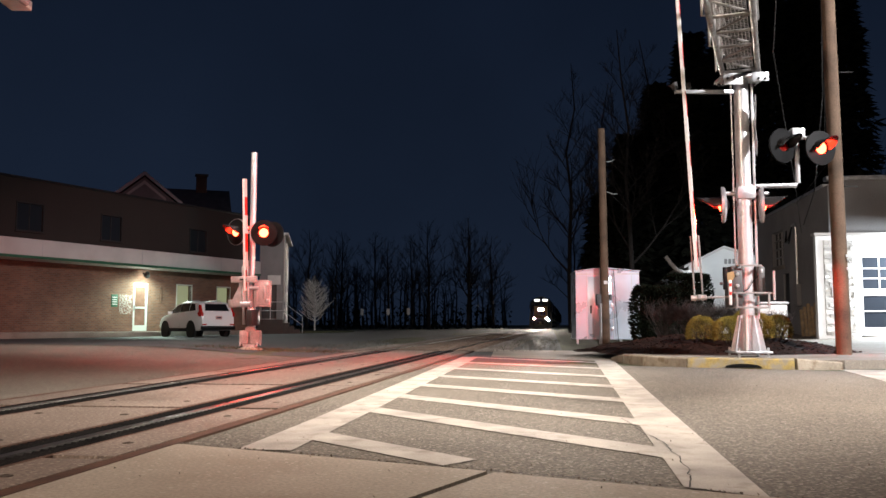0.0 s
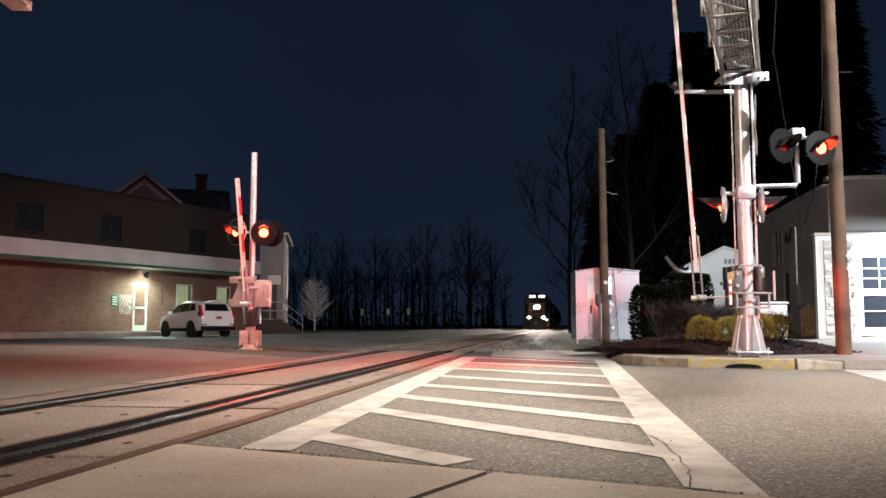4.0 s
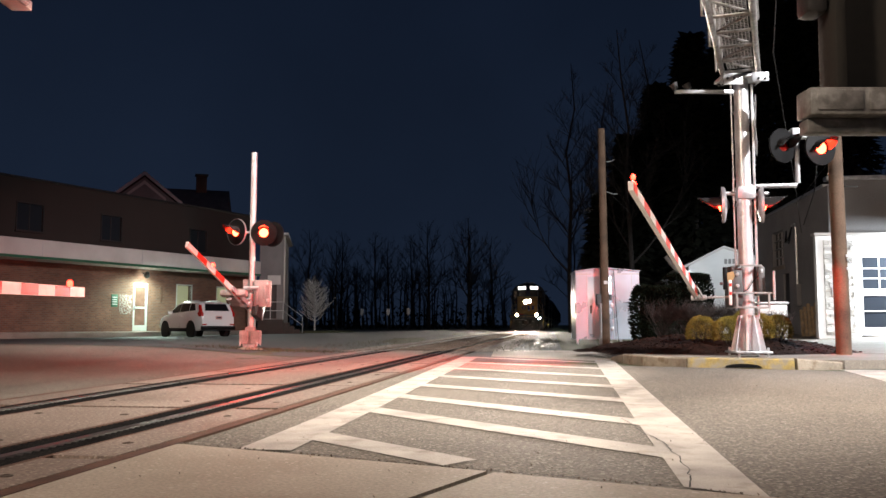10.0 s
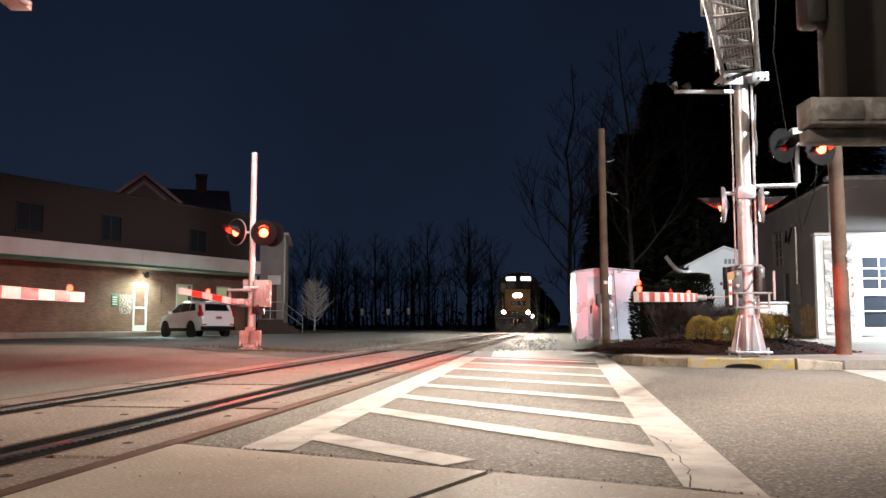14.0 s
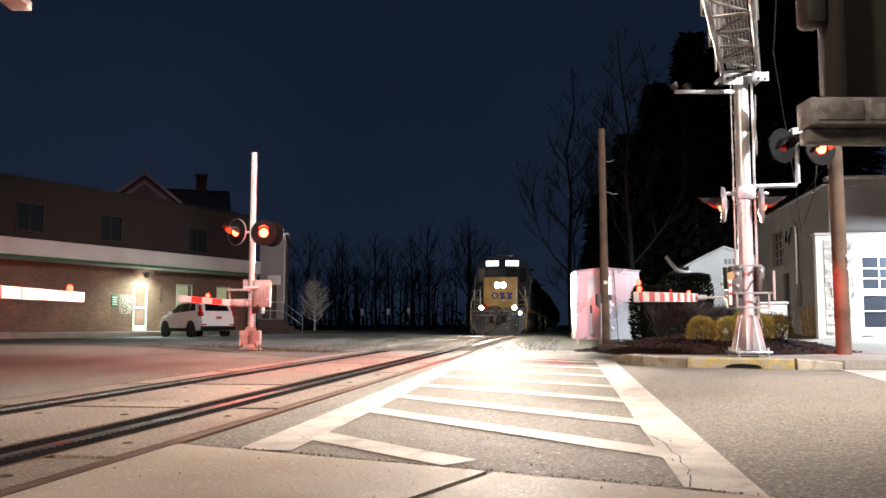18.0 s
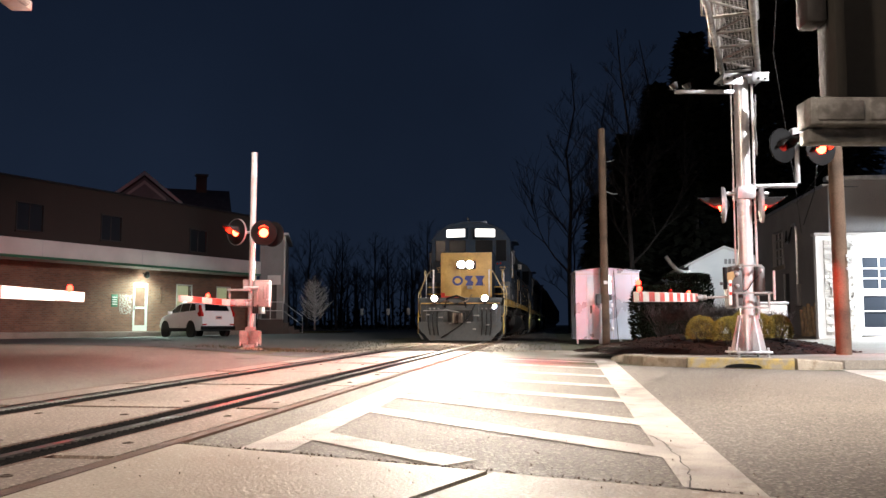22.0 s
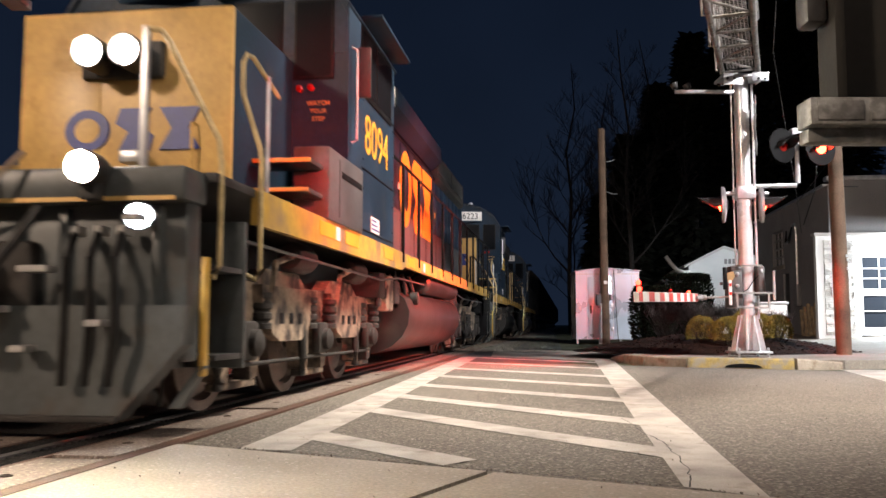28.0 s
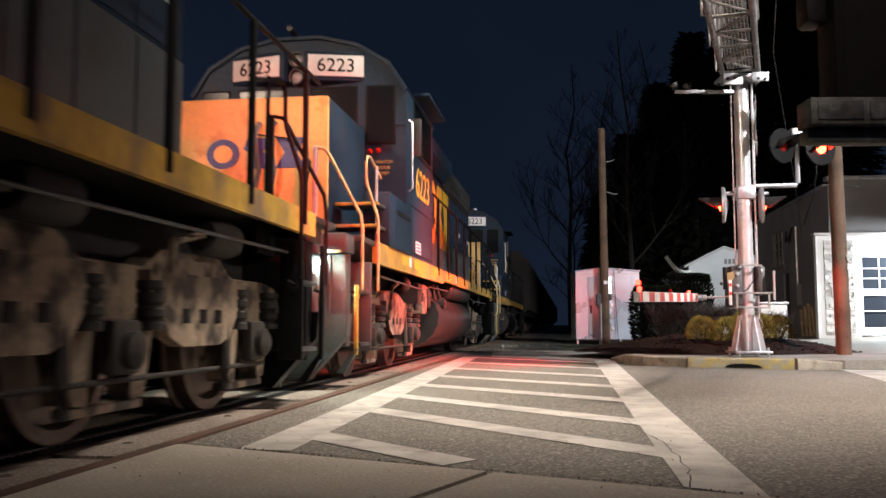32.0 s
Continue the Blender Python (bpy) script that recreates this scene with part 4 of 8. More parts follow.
def bogie(parent, name, axles):
    """A truck: cast side frames with pedestals, springs, brake cylinders, wheels."""
    y0, y1 = axles[0] - 0.75, axles[-1] + 0.75
    bg = part(name, box(bmesh.new(), -0.5, 0.5, y0 + 0.4, y1 - 0.4, 0.62, 0.95, 0.04), TRUCK, parent, "grimy cast steel truck")
    for y in axles:
        wheelset(bg, y)
    for sx in (-1, 1):
        x0, x1 = sorted((sx * 0.95, sx * 1.09))
        prof = [(y0, 0.74), (y0 + 0.14, 0.92)]
        for y in axles:
            prof += [(y - 0.32, 0.96), (y + 0.32, 0.96)]
            if y != axles[-1]:
                mid = y + (axles[1] - axles[0]) / 2
                prof += [(mid - 0.42, 1.08), (mid + 0.42, 1.08)]
        prof += [(y1 - 0.14, 0.92), (y1, 0.74)]
        low = []
        for y in reversed(axles):
            low += [(y + 0.46, 0.62), (y + 0.37, 0.24), (y + 0.22, 0.22), (y + 0.18, 0.66), (y - 0.18, 0.66), (y - 0.22, 0.22), (y - 0.37, 0.24), (y - 0.46, 0.62)]
            if y != axles[0]:
                mid = y - (axles[1] - axles[0]) / 2
                low += [(mid + 0.3, 0.60), (mid - 0.3, 0.60)]
        bm = prism(bmesh.new(), prof + low, "x", x0, x1)
        part("side_frame", bm, TRUCK_TAN, bg)
        for y in axles:
            xo = sx * 1.1
            part("journal_box", box(bmesh.new(), min(xo, xo + sx * 0.09), max(xo, xo + sx * 0.09), y - 0.15, y + 0.15, 0.37, 0.66, 0.03), TRUCK, bg)
            part("journal_cap", lathe(bmesh.new(), [(0.10, 0.0), (0.10, 0.05), (0.06, 0.075), (0.0, 0.08)], 14, pose(xo + sx * 0.09, y, 0.5, 0, 90 * sx, 0)), TRUCK, bg)
            for dy in (-0.33, 0.33):
                part("spring", lathe(bmesh.new(), [(0.085, 0.60), (0.085, 0.64), (0.062, 0.66), (0.085, 0.68), (0.085, 0.72), (0.062, 0.74), (0.085, 0.76), (0.085, 0.8), (0.062, 0.82), (0.085, 0.84), (0.085, 0.88)], 12, pose(sx * 1.13, y + dy, 0)), TRUCK, bg)
            part("brake_rigging", tube(bmesh.new(), [(sx * 1.12, y - 0.55, 0.86), (sx * 1.15, y - 0.55, 0.34), (sx * 1.12, y - 0.48, 0.2)], 0.04, 8), TRUCK, bg)
        for y in axles:
            part("pedestal_tie", box(bmesh.new(), *sorted((sx * 0.98, sx * 1.08)), y - 0.36, y + 0.36, 0.17, 0.222, 0.01), TRUCK_TAN, bg)
            part("brake_shoe", box(bmesh.new(), *sorted((sx * 0.7, sx * 0.84)), y + 0.55, y + 0.66, 0.32, 0.68, 0.02), TRUCK, bg)
        part("brake_rod", tube(bmesh.new(), [(sx * 1.12, y0 + 0.5, 0.34), (sx * 1.12, y1 - 0.5, 0.34)], 0.016, 8), TRUCK, bg)
        for y in (axles[0] + (axles[1] - axles[0]) / 2, axles[-1] - (axles[1] - axles[0]) / 2):
            prof2 = [(y - 0.72, 0.94), (y - 0.70, 0.80), (y - 0.58, 0.70), (y - 0.46, 0.56), (y - 0.28, 0.50), (y + 0.28, 0.50), (y + 0.46, 0.56), (y + 0.58, 0.70), (y + 0.70, 0.80), (y + 0.72, 0.94)]
            part("bolster_pad", prism(bmesh.new(), prof2, "x", *sorted((sx * 1.08, sx * 1.17))), TRUCK_TAN, bg)
            for dy in (-0.24, 0.0, 0.24):
                part("slot", box(bmesh.new(), min(sx * 1.165, sx * 1.175), max(sx * 1.165, sx * 1.175), y + dy - 0.055, y + dy + 0.055, 0.64, 0.73, 0.004), BLACK, bg)
            part("brake_cylinder", lathe(bmesh.new(), [(0.0, -0.22), (0.12, -0.22), (0.13, -0.15), (0.13, 0.15), (0.10, 0.22), (0.0, 0.24)], 16, pose(sx * 1.17, y + 0.15, 1.20, 90)), TRUCK, bg)
            part("brake_lever", tube(bmesh.new(), [(sx * 1.2, y - 0.1, 1.2), (sx * 1.2, y - 0.5, 1.12), (sx * 1.18, y - 0.62, 0.7)], 0.028, 6), TRUCK_TAN, bg)
        part("sand_pipe", tube(bmesh.new(), [(sx * 1.0, y0 + 0.1, 1.2), (sx * 0.95, y0 - 0.1, 0.6), (sx * 0.8, y0 + 0.1, 0.1)], 0.02, 6), TRUCK, bg)
    return bg


def locomotive(name, label, length, digits, axles_f, axles_r, tank, cab, battery, num_y, duct, cool, hood_end, logo, lit):
    """A hood locomotive: its front is at y = 0 and faces -y; x is to its side."""
    loco = thing(name, pose(*along(150), 0, 0, TURN), label, "locomotive", "locomotives")
    L, W, SZ = length, 1.45, 1.53
    # underframe and yellow side sill
    part("underframe", box(bmesh.new(), -0.75, 0.75, 0.5, L - 0.5, 0.98, 1.32, 0.02), DARK_STEEL, loco)
    part("deck", box(bmesh.new(), -W + 0.02, W - 0.02, 0.25, L - 0.25, SZ - 0.06, SZ, 0.01), DARK_STEEL, loco)
    for sx in (-1, 1):
        x0, x1 = sorted((sx * (W - 0.05), sx * W))
        prof = [(0.9, SZ), (L - 0.95, SZ), (L - 0.95, SZ - 0.19), (6.2, SZ - 0.17), (6.0, SZ - 0.22), (0.9, SZ - 0.24)]
        sill = part("side_sill", prism(bmesh.new(), prof, "x", x0, x1), SILL_YELLOW, loco, "yellow side sill, dirty")
        for i, y in enumerate((2.35, 2.86, 3.2, 4.9, 6.4, 7.6, 9.2, 11.0, 12.7, 14.6, 16.4, 18.2)):
            if y < min(L - 1.2, 9.5):
                xo = sorted((sx * W, sx * (W + 0.004)))
                part("reflector", box(bmesh.new(), xo[0], xo[1], y, y + (0.14 if i % 4 == 1 else 0.5), SZ - 0.15, SZ - 0.03), WHITE_BAND if i % 4 == 1 else BRIGHT_YELLOW, sill, "reflective sill patch")
    # ends: pilot, plow, steps, coupler, hoses
    for end, sgn in ((0.0, 1), (L - 0.45, -1)):
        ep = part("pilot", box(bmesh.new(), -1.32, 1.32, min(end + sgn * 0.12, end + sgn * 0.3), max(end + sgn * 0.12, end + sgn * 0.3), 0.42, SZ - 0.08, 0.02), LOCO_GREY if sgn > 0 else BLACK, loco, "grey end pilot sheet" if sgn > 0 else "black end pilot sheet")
        part("anticlimber", box(bmesh.new(), -1.36, 1.36, min(end - sgn * 0.02, end + sgn * 0.3), max(end - sgn * 0.02, end + sgn * 0.3), SZ - 0.2, SZ, 0.03), LOCO_GREY, ep)
        part("edge_strip", box(bmesh.new(), -1.3, 1.3, min(end - sgn * 0.03, end - sgn * 0.015), max(end - sgn * 0.03, end - sgn * 0.015), SZ - 0.20, SZ - 0.175), LOCO_YELLOW, ep)
        prof = [(-0.98, 0.10), (0.98, 0.10), (1.36, 0.52), (1.38, 0.74), (-1.38, 0.74), (-1.36, 0.52)]
        bm = prism(bmesh.new(), prof, "y", min(end - sgn * 0.02, end + sgn * 0.14), max(end - sgn * 0.02, end + sgn * 0.14))
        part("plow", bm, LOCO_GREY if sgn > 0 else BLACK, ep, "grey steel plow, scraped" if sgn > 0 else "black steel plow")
        part("plow_lip", box(bmesh.new(), -1.0, 1.0, min(end - sgn * 0.05, end), max(end - sgn * 0.05, end), 0.09, 0.13, 0.01), TRUCK, ep)
        cp = part("coupler", box(bmesh.new(), -0.13, 0.13, min(end - sgn * 0.3, end + sgn * 0.2), max(end - sgn * 0.3, end + sgn * 0.2), 0.74, 0.98, 0.04), TRUCK, loco, "rusty knuckle coupler")
        jaw = [(-0.13, 0.0), (0.13, 0.0), (0.14, 0.12), (0.10, 0.24), (0.02, 0.27), (0.01, 0.2), (0.05, 0.16), (0.05, 0.1), (-0.03, 0.1), (-0.07, 0.2), (-0.14, 0.26), (-0.19, 0.2), (-0.17, 0.08)]
        part("knuckle", prism(bmesh.new(), [(u, end - sgn * (0.26 + v)) for u, v in jaw], "z", 0.70, 1.02), COUPLER, cp)
        part("coupler_collar", box(bmesh.new(), -0.19, 0.19, min(end - sgn * 0.16, end - sgn * 0.04), max(end - sgn * 0.16, end - sgn * 0.04), 0.68, 1.05, 0.04), TRUCK, cp)
        part("coupler_pocket", box(bmesh.new(), -0.42, 0.42, min(end + sgn * 0.02, end + sgn * 0.2), max(end + sgn * 0.02, end + sgn * 0.2), 0.62, 1.12, 0.05), TRUCK, ep)
        for x in (-1.0, -0.86, -0.72, 0.72, 0.86, 1.0):
            part("air_hose", tube(bmesh.new(), [(x, end - sgn * 0.02, 1.16), (x * 1.02, end - sgn * 0.14, 1.0), (x * 1.03, end - sgn * 0.15, 0.6), (x * 0.98, end - sgn * 0.1, 0.3)], 0.024, 8), RUBBER, ep)
            part("hose_fitting", box(bmesh.new(), x - 0.025, x + 0.025, end - 0.05, end + 0.05, 1.13, 1.19, 0.01), BOX_GREY, ep)
        for x, z, w in ((-1.05, 0.95, 0.05), (-0.62, 0.86, 0.07), (-0.3, 0.66, 0.05), (0.55, 0.92, 0.09), (0.48, 0.48, 0.05), (0.3, 0.7, 0.06), (0.92, 0.62, 0.05), (1.12, 1.2, 0.05)):
            part("hose_coupling", box(bmesh.new(), x - w, x + w, min(end - sgn * 0.18, end - sgn * 0.06), max(end - sgn * 0.18, end - sgn * 0.06), z, z + 0.04, 0.012), BOX_GREY, ep, "grey hose coupling")
        part("jumper_cable", tube(bmesh.new(), [(0.5, end - sgn * 0.04, 1.3), (0.3, end - sgn * 0.2, 0.9), (0.05, end - sgn * 0.34, 0.62), (-0.35, end - sgn * 0.3, 0.36), (-0.6, end - sgn * 0.16, 0.22)], 0.03, 8), RUBBER, ep)
        part("air_line", tube(bmesh.new(), [(-0.7, end - sgn * 0.05, 1.34), (-0.45, end - sgn * 0.12, 1.42), (-0.1, end - sgn * 0.15, 1.33), (0.25, end - sgn * 0.14, 1.42), (0.4, end - sgn * 0.06, 1.62)], 0.018, 8), TRUCK_TAN, ep)
        for x in (-1.15, -0.58, 0.58, 1.15):
            part("pilot_rib", box(bmesh.new(), x - 0.025, x + 0.025, min(end + sgn * 0.07, end + sgn * 0.13), max(end + sgn * 0.07, end + sgn * 0.13), 0.6, SZ - 0.22, 0.008), LOCO_GREY, ep)
        part("uncoupling_lever", tube(bmesh.new(), [(-1.2, end - sgn * 0.08, 1.1), (-0.4, end - sgn * 0.1, 1.12), (0, end - sgn * 0.25, 1.05)], 0.014, 6), GALV, ep)
        part("hose_loop", tube(bmesh.new(), [(-0.5, end - sgn * 0.03, 1.2), (-0.42, end - sgn * 0.1, 1.5), (-0.1, end - sgn * 0.12, 1.58), (0.15, end - sgn * 0.1, 1.5), (0.2, end - sgn * 0.04, 1.2)], 0.035, 8), RUBBER, ep)
        for sx in (-1, 1):
            for z in (0.42, 0.95):
                xa, xb = sorted((sx * (1.05 if sgn > 0 else 1.22), sx * 1.42))
                ya, yb = sorted((end + sgn * 0.32, end + sgn * 0.72))
                part("step", box(bmesh.new(), xa, xb, ya, yb, z, z + 0.035, 0.006), DARK_STEEL, ep)
            xo = sorted((sx * 1.395, sx * 1.43))
            ya = end + sgn * 0.16
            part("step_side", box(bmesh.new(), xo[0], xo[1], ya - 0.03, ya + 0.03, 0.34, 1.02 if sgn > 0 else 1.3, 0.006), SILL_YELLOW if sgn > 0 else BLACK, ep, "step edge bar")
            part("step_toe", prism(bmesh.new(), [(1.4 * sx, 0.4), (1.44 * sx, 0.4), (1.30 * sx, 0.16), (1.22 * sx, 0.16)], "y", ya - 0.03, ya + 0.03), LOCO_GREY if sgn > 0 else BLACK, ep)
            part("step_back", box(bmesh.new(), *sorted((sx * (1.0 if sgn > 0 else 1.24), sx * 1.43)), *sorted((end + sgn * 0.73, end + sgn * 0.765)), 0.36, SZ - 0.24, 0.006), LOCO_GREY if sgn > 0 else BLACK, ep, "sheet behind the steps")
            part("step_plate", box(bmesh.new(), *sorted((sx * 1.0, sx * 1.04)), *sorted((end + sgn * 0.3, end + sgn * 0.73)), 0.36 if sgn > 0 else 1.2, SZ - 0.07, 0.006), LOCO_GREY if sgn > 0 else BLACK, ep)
            # corner grab irons
            yb = end + sgn * 0.92
            yf = end + sgn * (0.32 if sgn > 0 else 0.12)
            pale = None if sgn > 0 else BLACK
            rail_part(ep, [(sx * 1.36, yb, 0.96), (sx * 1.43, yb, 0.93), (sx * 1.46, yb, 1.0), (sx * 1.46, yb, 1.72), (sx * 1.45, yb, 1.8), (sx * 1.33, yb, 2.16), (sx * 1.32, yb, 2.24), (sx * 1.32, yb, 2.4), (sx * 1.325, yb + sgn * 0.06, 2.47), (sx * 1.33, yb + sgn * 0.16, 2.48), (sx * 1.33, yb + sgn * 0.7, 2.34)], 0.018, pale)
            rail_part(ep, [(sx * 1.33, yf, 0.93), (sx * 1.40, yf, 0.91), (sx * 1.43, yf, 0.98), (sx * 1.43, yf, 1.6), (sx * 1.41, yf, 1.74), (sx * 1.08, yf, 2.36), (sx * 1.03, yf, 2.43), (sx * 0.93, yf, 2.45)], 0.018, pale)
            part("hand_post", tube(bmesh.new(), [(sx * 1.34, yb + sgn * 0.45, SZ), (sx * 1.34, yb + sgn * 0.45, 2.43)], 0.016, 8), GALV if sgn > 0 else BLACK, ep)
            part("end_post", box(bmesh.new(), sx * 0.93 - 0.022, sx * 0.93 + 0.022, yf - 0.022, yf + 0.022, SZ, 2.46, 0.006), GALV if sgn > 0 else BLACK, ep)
            # ditch lamps
            if sgn > 0 or not lit:
                d = part("ditch_lamp", lathe(bmesh.new(), [(0.0, 0.13), (0.08, 0.12), (0.095, 0.06), (0.1, -0.07), (0.088, -0.07), (0.085, -0.02), (0.0, -0.02)], 20, pose(sx * 0.83, end - sgn * 0.12, SZ - 0.03, -90 * sgn)), DARK_STEEL, ep)
                if lit and sgn > 0:
                    part("lens", lathe(bmesh.new(), [(0.0, 0.014), (0.05, 0.01), (0.083, 0.0), (0.0, -0.002)], 20, pose(sx * 0.83, end - 0.16, SZ - 0.03, 90)), DITCHLAMP, d, "glowing ditch lamp lens")
                part("lamp_foot", box(bmesh.new(), sx * 0.83 - 0.05, sx * 0.83 + 0.05, end - sgn * 0.06 - 0.06, end - sgn * 0.06 + 0.06, SZ - 0.2, SZ - 0.1, 0.01), DARK_STEEL, ep)
        if sgn > 0:
            lp = part("step_lamp", lathe(bmesh.new(), [(0.0, -0.06), (0.06, -0.05), (0.085, 0.03), (0.075, 0.03), (0.05, -0.02), (0.0, -0.03)], 18), DARK_STEEL, ep, at=pose(1.12, end - 0.09, 1.24, 116, 0, 42) if lit else pose(1.1, end - 0.24, 1.36, 200))
            part("bulb", lathe(bmesh.new(), [(0.0, -0.02), (0.05, -0.015), (0.074, 0.012), (0.0, 0.03)], 18), STEP_LIGHT if lit else STEP_GREEN, lp, "glowing white step lamp")
            part("lamp_bracket", box(bmesh.new(), 1.09, 1.15, end - 0.06, end + 0.13, 1.2, 1.26, 0.01), DARK_STEEL, ep)
    # nose
    ny0, cy0, cy1 = cab
    ce = cy1
    bb0, bb1 = battery
    nw, nz = 0.90, 3.16
    nose = part("nose", box(bmesh.new(), -nw, nw, ny0, cy0 + 0.05, SZ, nz, 0.05), LOCO_BLUE, loco, "short hood nose")
    part("nose_face", box(bmesh.new(), -nw + 0.005, nw - 0.005, ny0 - 0.02, ny0 + 0.04, SZ, nz - 0.01, 0.02), LOCO_YELLOW, nose, "weathered yellow nose front")
    ny0 -= 0.02
    part("nose_door", box(bmesh.new(), -0.75, -0.2, ny0 - 0.012, ny0 + 0.01, SZ + 0.1, nz - 0.5, 0.01), LOCO_YELLOW, nose)
    part("kick_band", box(bmesh.new(), -nw + 0.01, -0.2, ny0 - 0.006, ny0 + 0.02, SZ, SZ + 0.22, 0.004), RED_BAND, nose)
    if lit:
        hl = part("headlamp_box", box(bmesh.new(), -0.34, 0.34, ny0 - 0.07, ny0 + 0.05, 2.57, 2.87, 0.03), DARK_STEEL, nose)
        for x in (-0.15, 0.15):
            part("bezel", lathe(bmesh.new(), [(0.125, 0.0), (0.13, 0.26), (0.116, 0.26), (0.108, 0.02), (0.0, 0.02)], 20, pose(x, ny0 - 0.06, 2.72, 90)), DARK_STEEL, hl)
            part("filament_plate", lathe(bmesh.new(), [(0.0, 0.004), (0.105, 0.0), (0.0, -0.002)], 20, pose(x, ny0 - 0.10, 2.72, 90)), HEADLAMP, hl, "blazing reflector of the headlamp")
            # black louvre added inside the lamp to narrow its beam
            bm = bmesh.new()
            for q in range(-6, 7):
                u = 0.0165 * q
                h = math.sqrt(max(0.0, 0.108 ** 2 - u * u))
                box(bm, x + u - 0.0006, x + u + 0.0006, ny0 - 0.158, ny0 - 0.12, 2.72 - h, 2.72 + h)
                box(bm, x - h, x + h, ny0 - 0.175, ny0 - 0.12, 2.72 + u - 0.0006, 2.72 + u + 0.0006)
            part("beam_louvre", bm, BLACK, hl)
            part("lens", lathe(bmesh.new(), [(0.0, 0.016), (0.06, 0.012), (0.105, 0.0), (0.0, -0.002)], 20, pose(x, ny0 - 0.24, 2.72, 90)), LENS_LIT, hl, "glowing headlamp lens")
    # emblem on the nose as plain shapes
    ez = 2.17 if lit else 2.52
    oval = [(math.cos(radians(q)), math.sin(radians(q))) for q in range(60, 421, 20)]
    ring = [(-0.30 + 0.19 * c, ez + 0.17 * d) for c, d in oval] + [(-0.30 + 0.11 * c, ez + 0.10 * d) for c, d in reversed(oval)]
    part("emblem_ring", prism(bmesh.new(), ring, "y", ny0 - 0.017, ny0 + 0.01), EMBLEM_BLUE, nose)
    for x, pts in ((0.10, [(-0.13, -0.17), (0.13, -0.17), (0.16, -0.05), (0.06, 0.02), (0.14, 0.17), (-0.12, 0.17), (-0.16, 0.05), (-0.05, -0.02)]),
                   (0.48, [(-0.17, -0.17), (0.17, -0.17), (0.07, 0.0), (0.17, 0.17), (-0.17, 0.17), (-0.07, 0.0)])):
        part("emblem_block", prism(bmesh.new(), [(x + u, ez + v) for u, v in pts], "y", ny0 - 0.017, ny0 + 0.01), EMBLEM_BLUE, nose)
    part("lamp_cluster", box(bmesh.new(), 0.05, 0.22, ny0 - 0.16, ny0, 1.88, 1.98, 0.02), GALV, nose)
    if not lit:
        for x, d in ((0.12, 0.14), (0.3, 0.2)):
            part("hanging_cable", tube(bmesh.new(), [(x, ny0 - 0.02, 2.86), (x - 0.03, ny0 - d * 0.6, 2.7), (x + 0.02, ny0 - d * 0.5, 2.3), (x - 0.05, ny0 - 0.08, 1.95), (x + 0.1, ny0 - 0.1, 1.75)], 0.03, 8), PALE_GREY, nose, "pale jumper cable hung on the nose")
        part("wire", tube(bmesh.new(), [(0.1, ny0 - 0.06, 2.72), (0.5, ny0 - 0.08, 2.66), (0.72, ny0 - 0.06, 2.4), (0.66, ny0 - 0.06, 2.0)], 0.01, 6), BLACK, nose)
    part("grab_iron", tube(bmesh.new(), [(0.6, ny0, 2.2), (0.6, ny0 - 0.06, 2.2), (0.6, ny0 - 0.06, 1.7), (0.6, ny0, 1.7)], 0.012, 6), LOCO_YELLOW, nose)
    # cab
    roof_pts = [(-W, 3.66), (-1.22, 4.02), (-0.8, 4.28), (-0.3, 4.40), (0.3, 4.40), (0.8, 4.28), (1.22, 4.02), (W, 3.66)]
    bm = prism(bmesh.new(), [(-W, SZ), *roof_pts, (W, SZ)], "y", cy0, cy1)
    cabin = part("cab", bm, LOCO_BLUE, loco, "dark blue cab")
    part("cab_face", prism(bmesh.new(), [(-W + 0.01, 3.2), (-W + 0.01, 3.56), *[(p[0] * 0.99, p[1] - 0.01) for p in roof_pts[1:-1]], (W - 0.01, 3.56), (W - 0.01, 3.2)], "y", cy0 - 0.012, cy0), LOCO_BLUE, cabin)
    part("roof_sheet", prism(bmesh.new(), [(p[0] * 1.01, p[1] + 0.015) for p in roof_pts] + [(p[0] * 0.99, p[1] - 0.03) for p in roof_pts[::-1]], "y", cy0 - 0.05, cy1 + 0.1), LOCO_BLUE, cabin)
    for x0, x1 in ((-1.28, -0.95), (-0.78, -0.2), (0.2, 0.78), (0.95, 1.28)):
        z0 = 3.24 if abs(x0 + x1) / 2 < 0.8 else 2.98
        fr = part("window", box(bmesh.new(), x0 - 0.03, x1 + 0.03, cy0 - 0.025, cy0, z0 - 0.03, 3.73, 0.01), BLACK, cabin)
        part("pane", box(bmesh.new(), x0, x1, cy0 - 0.03, cy0 - 0.02, z0, 3.7), CAB_GLASS, fr)
    for x in (-0.53, 0.53):
        turn = 15 if x > 0 else -15
        bh = part("board_housing", box(bmesh.new(), -0.42, 0.42, -0.03, 0.2, -0.2, 0.2, 0.03), LOCO_BLUE, cabin, at=pose(x, cy0 - 0.08, 3.98, 0, 0, turn))
        part("number_board", box(bmesh.new(), -0.36, 0.36, -0.05, -0.028, -0.14, 0.14, 0.008), BOARD_LIT if lit else WHITE_BAND, bh, "white number board")
        words("number", digits, 0.25, BLACK, bh, pose(0, -0.054, -0.005, 90, 0, 0))
